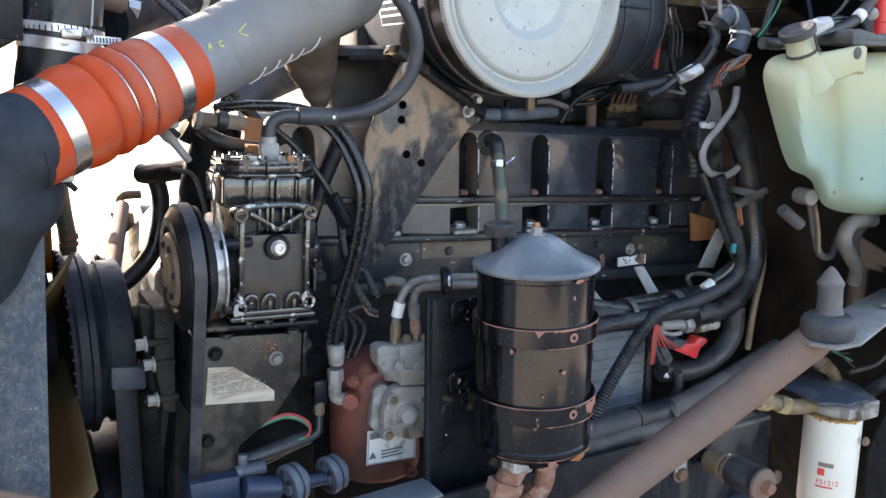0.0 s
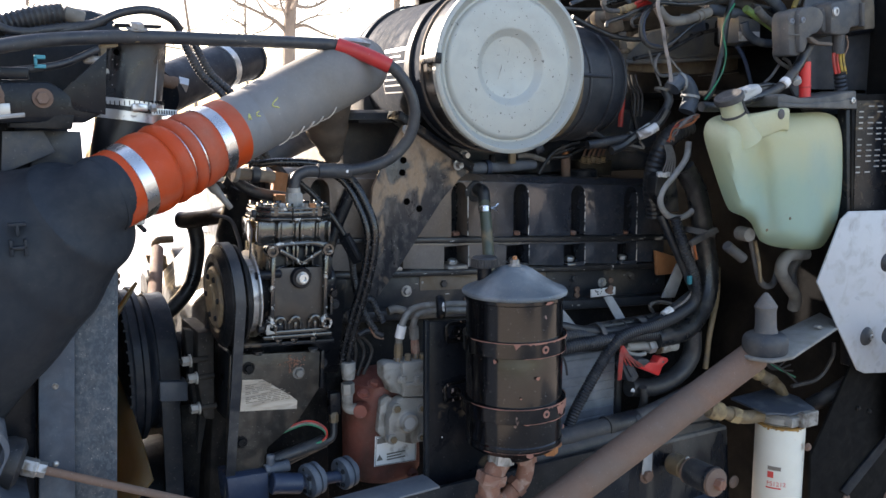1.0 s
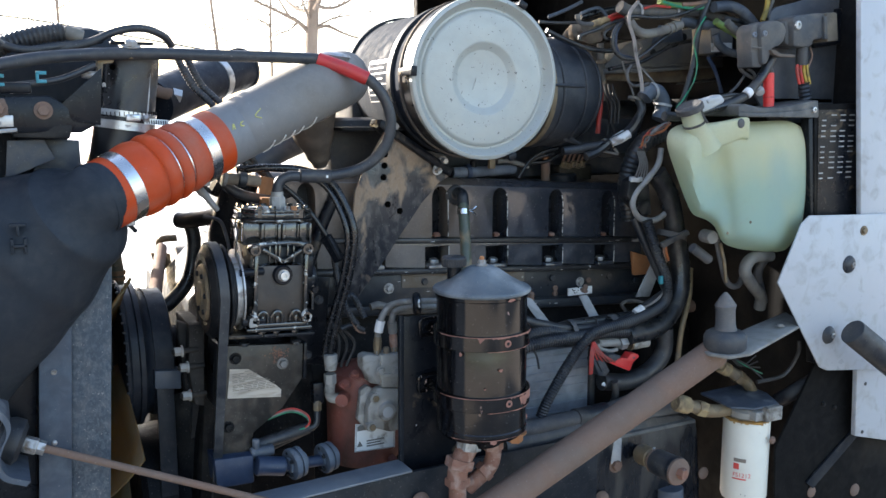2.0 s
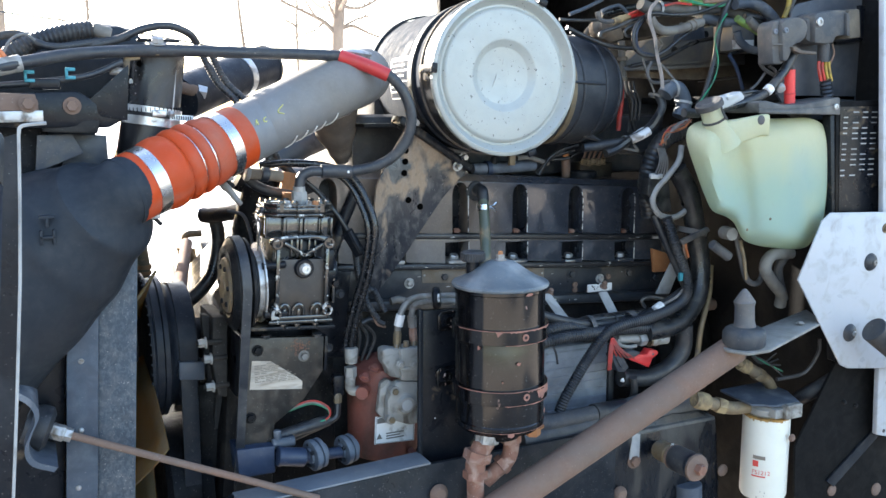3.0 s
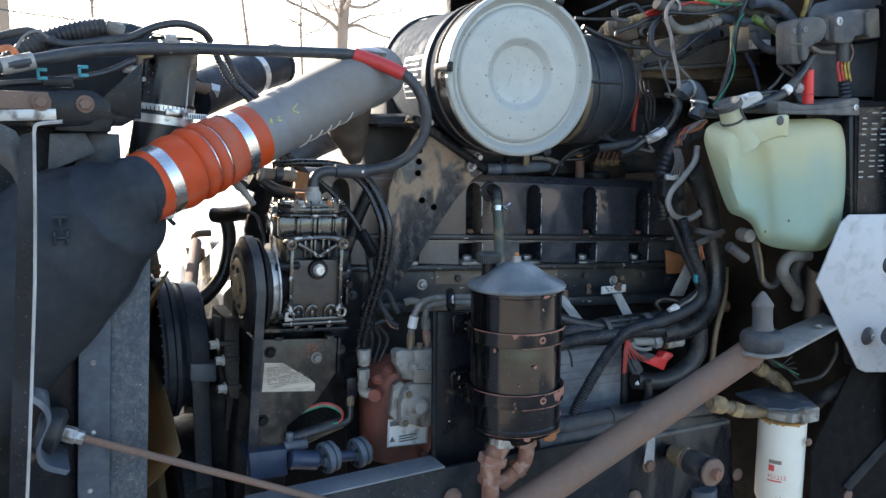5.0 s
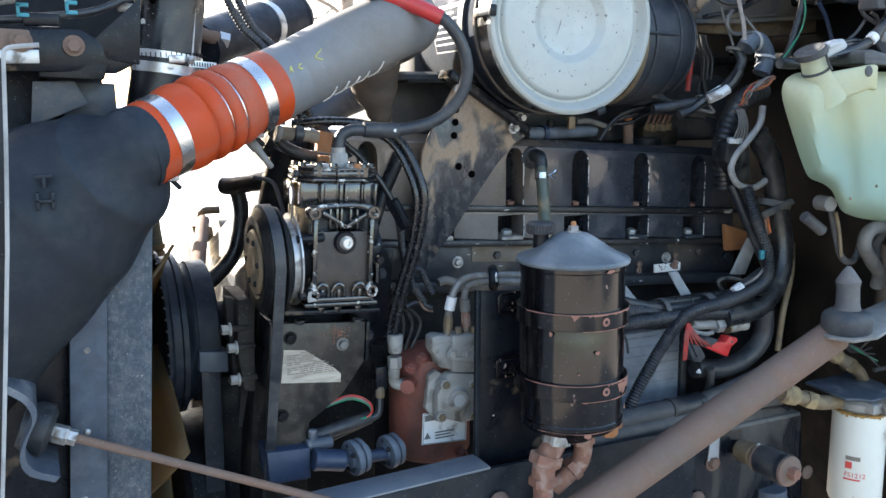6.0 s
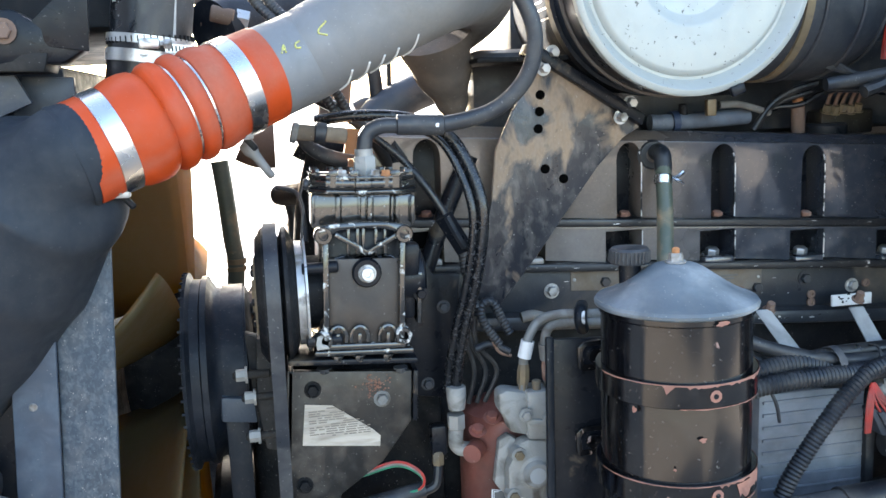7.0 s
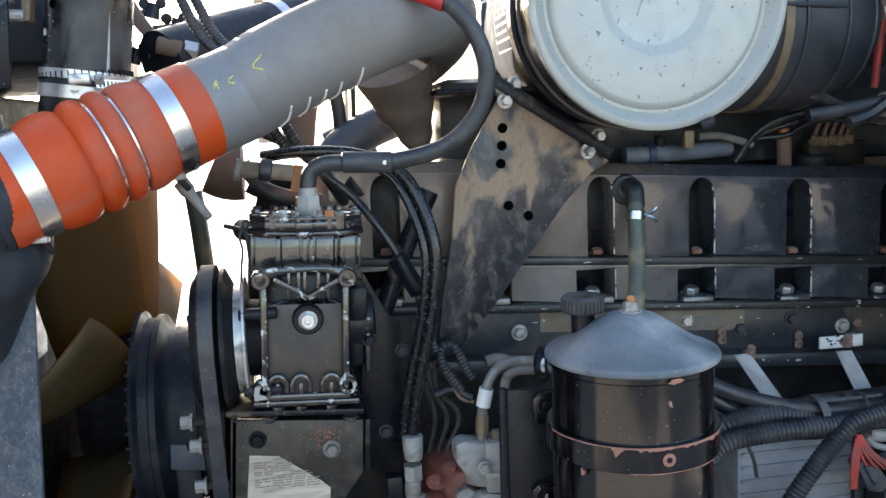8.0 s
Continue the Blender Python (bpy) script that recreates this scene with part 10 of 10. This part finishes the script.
for k in range(4):
    hose([V((1.0198, 1.62, 1.4691)) + V((0.009 * k, 0.01 * k, 0)), V((1.053, 1.62, 1.5086)) + V((0.005 * k, 0.012 * k, -0.004 * k)), V((1.0973, 1.61, 1.5298)) + V((0.004 * k, 0.01 * k, -0.003 * k * k)), V((1.1584, 1.6, 1.5371)) + V((0, 0.01 * k, -0.005 * k)), V((1.2611, 1.6, 1.5461)) + V((0, 0, -0.012 * k))], 0.0042, SOOT, "black cable over the rocker cover", "cable", "top cables")
hose([(1.1275, 1.66, 1.5211), (1.1203, 1.58, 1.5337), (1.1439, 1.53, 1.5376), (1.1851, 1.52, 1.5322)], 0.008, RAIL, "blue-black hose over the rocker cover")
capb = solo("filler_cap", lathe([(0, 0.0), (0.03, 0.0), (0.032, 0.004), (0.032, 0.02), (0.028, 0.024), (0, 0.024)], (1.1643, 1.66, 1.4488), (0, 0, 1), 32), RAIL, "grey round filler cap on the rocker cover", "cap")

# ---- upper left clutter ----
hose([(-0.0343, 1.48, 1.6593), (0.0054, 1.48, 1.6891), (0.0453, 1.48, 1.7111), (0.0856, 1.48, 1.7244), (0.1231, 1.48, 1.7309)], 0.0145, RUBBER, "wide corrugated conduit over the radiator tank", "cable", "radiator cables", ribs=0.002, pitch=0.007, seg=16)
solo("conduit_end", rod((0.1231, 1.48, 1.7309), (0.149, 1.48, 1.7234), 0.0105, 16), MIDHOSE, "dull grey conduit end fitting", "fitting")
hose([(-0.0312, 1.5, 1.7099), (0.0152, 1.49, 1.7207), (0.041, 1.475, 1.7065), (0.0917, 1.47, 1.7019), (0.1492, 1.47, 1.7124), (0.197, 1.475, 1.7335), (0.2369, 1.48, 1.74), (0.2692, 1.49, 1.7306), (0.284, 1.5, 1.7156)], 0.0062, RUBBER, "black cable arching over the radiator hose", "cable", "radiator cables")
hose([(0.0369, 1.46, 1.7077), (0.0674, 1.46, 1.7005), (0.1244, 1.47, 1.7098), (0.1757, 1.48, 1.721)], 0.006, RUBBER, "black cable over the radiator tank", "cable", "radiator cables")
hose([(-0.0341, 1.42, 1.6395), (0.0246, 1.42, 1.6451), (0.0549, 1.42, 1.6488), (0.1104, 1.43, 1.6584), (0.1592, 1.44, 1.6801)], 0.005, RUBBER, "black cable with teal clips", "cable", "radiator cables")
for p in ((0.0285, 1.415, 1.649), (0.0836, 1.42, 1.6542)):
    cpz = solo("cable_clip", box(p, (0.014, 0.008, 0.005), 0.001, None, box(V(p) + V((0, 0, 0.012)), (0.014, 0.008, 0.005), 0.001, None, box(V(p) + V((-0.005, 0, 0.006)), (0.004, 0.008, 0.014), 0.001))), BLUEPL, "teal plastic cable clip", "clip", "teal clips")
solo("cable_connector", box((0.0486, 1.418, 1.6446), (0.042, 0.012, 0.016), 0.003), BLACK, "black inline connector on a cable", "connector")
wire([(-0.0232, 1.4, 1.6873), (-0.0103, 1.4, 1.6893), (-0.0024, 1.4, 1.6802)], "orange", 0.005)
wire([(-0.0061, 1.44, 1.6823), (0.0066, 1.44, 1.7068), (0.0259, 1.44, 1.7171), (0.0403, 1.44, 1.708)], "grey", 0.0022)
for o in (0.0, 0.016):
    hose([V((0.2998, 1.56, 1.7119)) + V((o, 0, 0)), V((0.3084, 1.56, 1.6884)) + V((o, 0, 0)), V((0.3244, 1.55, 1.6547)) + V((o, 0, 0)), V((0.3528, 1.53, 1.6209)) + V((o, 0, 0)), V((0.3833, 1.54, 1.5721)) + V((o, 0, 0)), V((0.4173, 1.56, 1.5107)) + V((o, 0, 0))], 0.0065, RUBBER, "corrugated black conduit behind the grey pipe", "cable", "radiator cables", ribs=0.001, pitch=0.005)
hose([(0.4294, 1.8, 1.706), (0.4704, 1.8, 1.7184), (0.4877, 1.8, 1.7052), (0.4811, 1.8, 1.6823)], 0.006, RUBBER, "black cable by the coolant pipe", "cable", "radiator cables")
hbk = thing("hose_bracket", (0.1739, 1.45, 1.6707), "bent grey steel hose bracket", "bracket")
part("stem", plate([(0.1641, 1.45, 1.6893), (0.1875, 1.45, 1.6917), (0.1872, 1.45, 1.6848), (0.172, 1.45, 1.6827), (0.1692, 1.45, 1.6603), (0.1626, 1.45, 1.6602)], (0, 0.02, 0), 0.001), BRASS, hbk)
part("screw", rod((0.1407, 1.45, 1.6666), (0.1653, 1.45, 1.6654), 0.006, 10), ZINC, hbk)
part("tabs", span((0.1859, 1.46, 1.7181), V((0.25, 1.46, 1.7134)) + V((0, 0.02, 0)), 0.002), BLACK, hbk)
part("nut", bolt((0.2145, 1.455, 1.7101), (0, -0.3, 1), 0.010, 0.010), ZINC, hbk)

# far side, seen through the gap: a hose, belt pulleys
hose([(0.2354, 2.127, 1.4367), (0.2411, 2.127, 1.3784), (0.2467, 2.127, 1.2925), (0.2508, 2.127, 1.238), (0.2424, 2.127, 1.1562)], 0.0165, GREENHOSE, "dusty brown-green coolant hose on the far side", seg=18)
tie((0.2525, 2.127, 1.2466), (0, 0, 1), 0.0170, BRASS, 0.010)
tie((0.2515, 2.127, 1.2325), (0, 0, 1), 0.0170, BRASS, 0.008)
al = thing("alternator", (0.36, 2.05, 1.1), "dusty alternator with a belt pulley on the far side", "alternator")
part("body", rod((0.40, 2.24, 1.20), (0.56, 2.24, 1.20), 0.085, 32), CAST, al)
part("pulley", lathe([(0, 0), (0.034, 0), (0.036, 0.006), (0.028, 0.014), (0.036, 0.022), (0.034, 0.026), (0, 0.026)], (0.304, 2.224, 1.155), (1, 0, 0), 28), DARK, al)
part("idler", lathe([(0, 0), (0.052, 0), (0.058, 0.006), (0.058, 0.04), (0, 0.04)], (0.335, 2.22, 1.18), (1, 0, 0), 28), DARK, al)
part("bracket", plate([(0.355, 2.2, 1.10), (0.40, 2.2, 1.10), (0.385, 2.2, 1.27), (0.34, 2.2, 1.275), (0.345, 2.2, 1.255), (0.36, 2.2, 1.245)], (0, 0.02, 0), 0.002), BRASS, al)
part("arm", tube([(0.40, 2.19, 1.31), (0.36, 2.19, 1.305), (0.37, 2.19, 1.26), (0.40, 2.19, 1.22)], 0.009, 10, 5), BRASS, al)
part("strut", rod((0.275, 1.79, 1.22), (0.36, 2.17, 1.29), 0.014, 14), RUSTY, al)
hose([(0.4708, 1.9, 1.5195), (0.4935, 1.9, 1.5273), (0.5288, 1.9, 1.5168), (0.5411, 1.9, 1.4937)], 0.014, HOSE, "dusty hose on the far side")
hose([(0.4826, 1.75, 1.6002), (0.4882, 1.75, 1.5607), (0.4893, 1.75, 1.5129)], 0.010, RUBBER, "black lead on the far side")
wire([(0.5109, 1.75, 1.6227), (0.509, 1.75, 1.5756), (0.5074, 1.75, 1.5201)], "black", 0.004)
hose([(0.3671, 1.62, 1.4805), (0.3785, 1.62, 1.4741), (0.3979, 1.62, 1.4688), (0.4331, 1.6, 1.4696)], 0.018, DARK, "dark coolant hose behind the compressor")
tt = thing("turbo_pipe", (0.55, 2.1, 1.2), "brown heat-stained pipe on the far side", "pipe")
part("pipe", tube([(0.2939, 1.95, 1.4906), (0.3154, 1.95, 1.4804), (0.3377, 1.95, 1.4792)], 0.05, 24, 4), RUSTY, tt)


# ---- wear: flakes of missing paint on the engine and the label ----
def paint_flake(p, w, h, seed, push=-0.0008):
    r2 = random.Random(seed)
    bm = bmesh.new()
    n = r2.randint(6, 9)
    ring = [bm.verts.new(V(p) + V((math.cos(2 * math.pi * i / n) * w * r2.uniform(0.45, 1.1) / 2, push, math.sin(2 * math.pi * i / n) * h * r2.uniform(0.45, 1.1) / 2))) for i in range(n)]
    bm.faces.new(ring)
    return bm


wr2 = random.Random(5)
for k in range(46):
    x = wr2.uniform(0.70, 1.32)
    lv, yy = wr2.choice(((1.353, ENG_Y - 0.012), (1.291, ENG_Y - 0.016), (1.293, ENG_Y - 0.016), (1.27, ENG_Y + 0.005), (1.245, ENG_Y + 0.005), (1.216, ENG_Y - 0.02)))
    part("paint_flake", paint_flake((x, yy, ez(x, lv + wr2.uniform(-0.003, 0.003))), wr2.uniform(0.003, 0.014), wr2.uniform(0.001, 0.0035), k), WORNLINE, engine)
for k in range(9):
    q = V((1.1139, 1.5555, 1.2222)) + V((wr2.uniform(0.0, 0.045), 0, wr2.uniform(-0.006, 0.007)))
    part("torn_patch", paint_flake(q, wr2.uniform(0.003, 0.009), wr2.uniform(0.002, 0.007), 90 + k), BLACK, lab)
for x, z in ((0.90, 1.262), (0.985, 1.240), (0.985, 1.252), (1.10, 1.244), (1.10, 1.232), (1.19, 1.26), (0.83, 1.235)):
    part("plug_screw", socket((x, ENG_Y + 0.004, ez(x, z)), (0, -1, 0), 0.0065, 0.004), RUSTY, engine)
for q in ((0.9809, 1.505, 1.2296), (1.1167, 1.505, 1.233)):
    sq = solo("strap_bolt", bolt(q, (0, -0.6, 1), 0.006, 0.014), RUSTY, "rusty bolt holding a harness strap", "bolt", "strap bolts")

# loose hoses and a brown stub below the charge-air pipe
solo("vacuum_hose", tube([(0.3884, 1.56, 1.5397), (0.4208, 1.56, 1.521), (0.4476, 1.55, 1.4983), (0.4666, 1.56, 1.4716), (0.4836, 1.6, 1.4423)], 0.0075, 12, 6), RADHOSE, "black rubber hose sagging below the charge-air pipe", "hose")
solo("pipe_stub", tube([V((0.4367, 1.8, 1.5765)), V((0.4313, 1.8, 1.5431)), V((0.4273, 1.8, 1.506))], 0.024, 20, 4), RUSTY, "dusty brown pipe stub behind the charge-air pipe", "pipe")
solo("grey_elbow", tube([V((0.4701, 1.75, 1.4883)), V((0.4944, 1.75, 1.5153)), V((0.5343, 1.75, 1.5376)), V((0.59, 1.77, 1.5574))], 0.027, 20, 5), BLUEP, "blue-grey pipe elbow behind the charge-air pipe", "pipe")
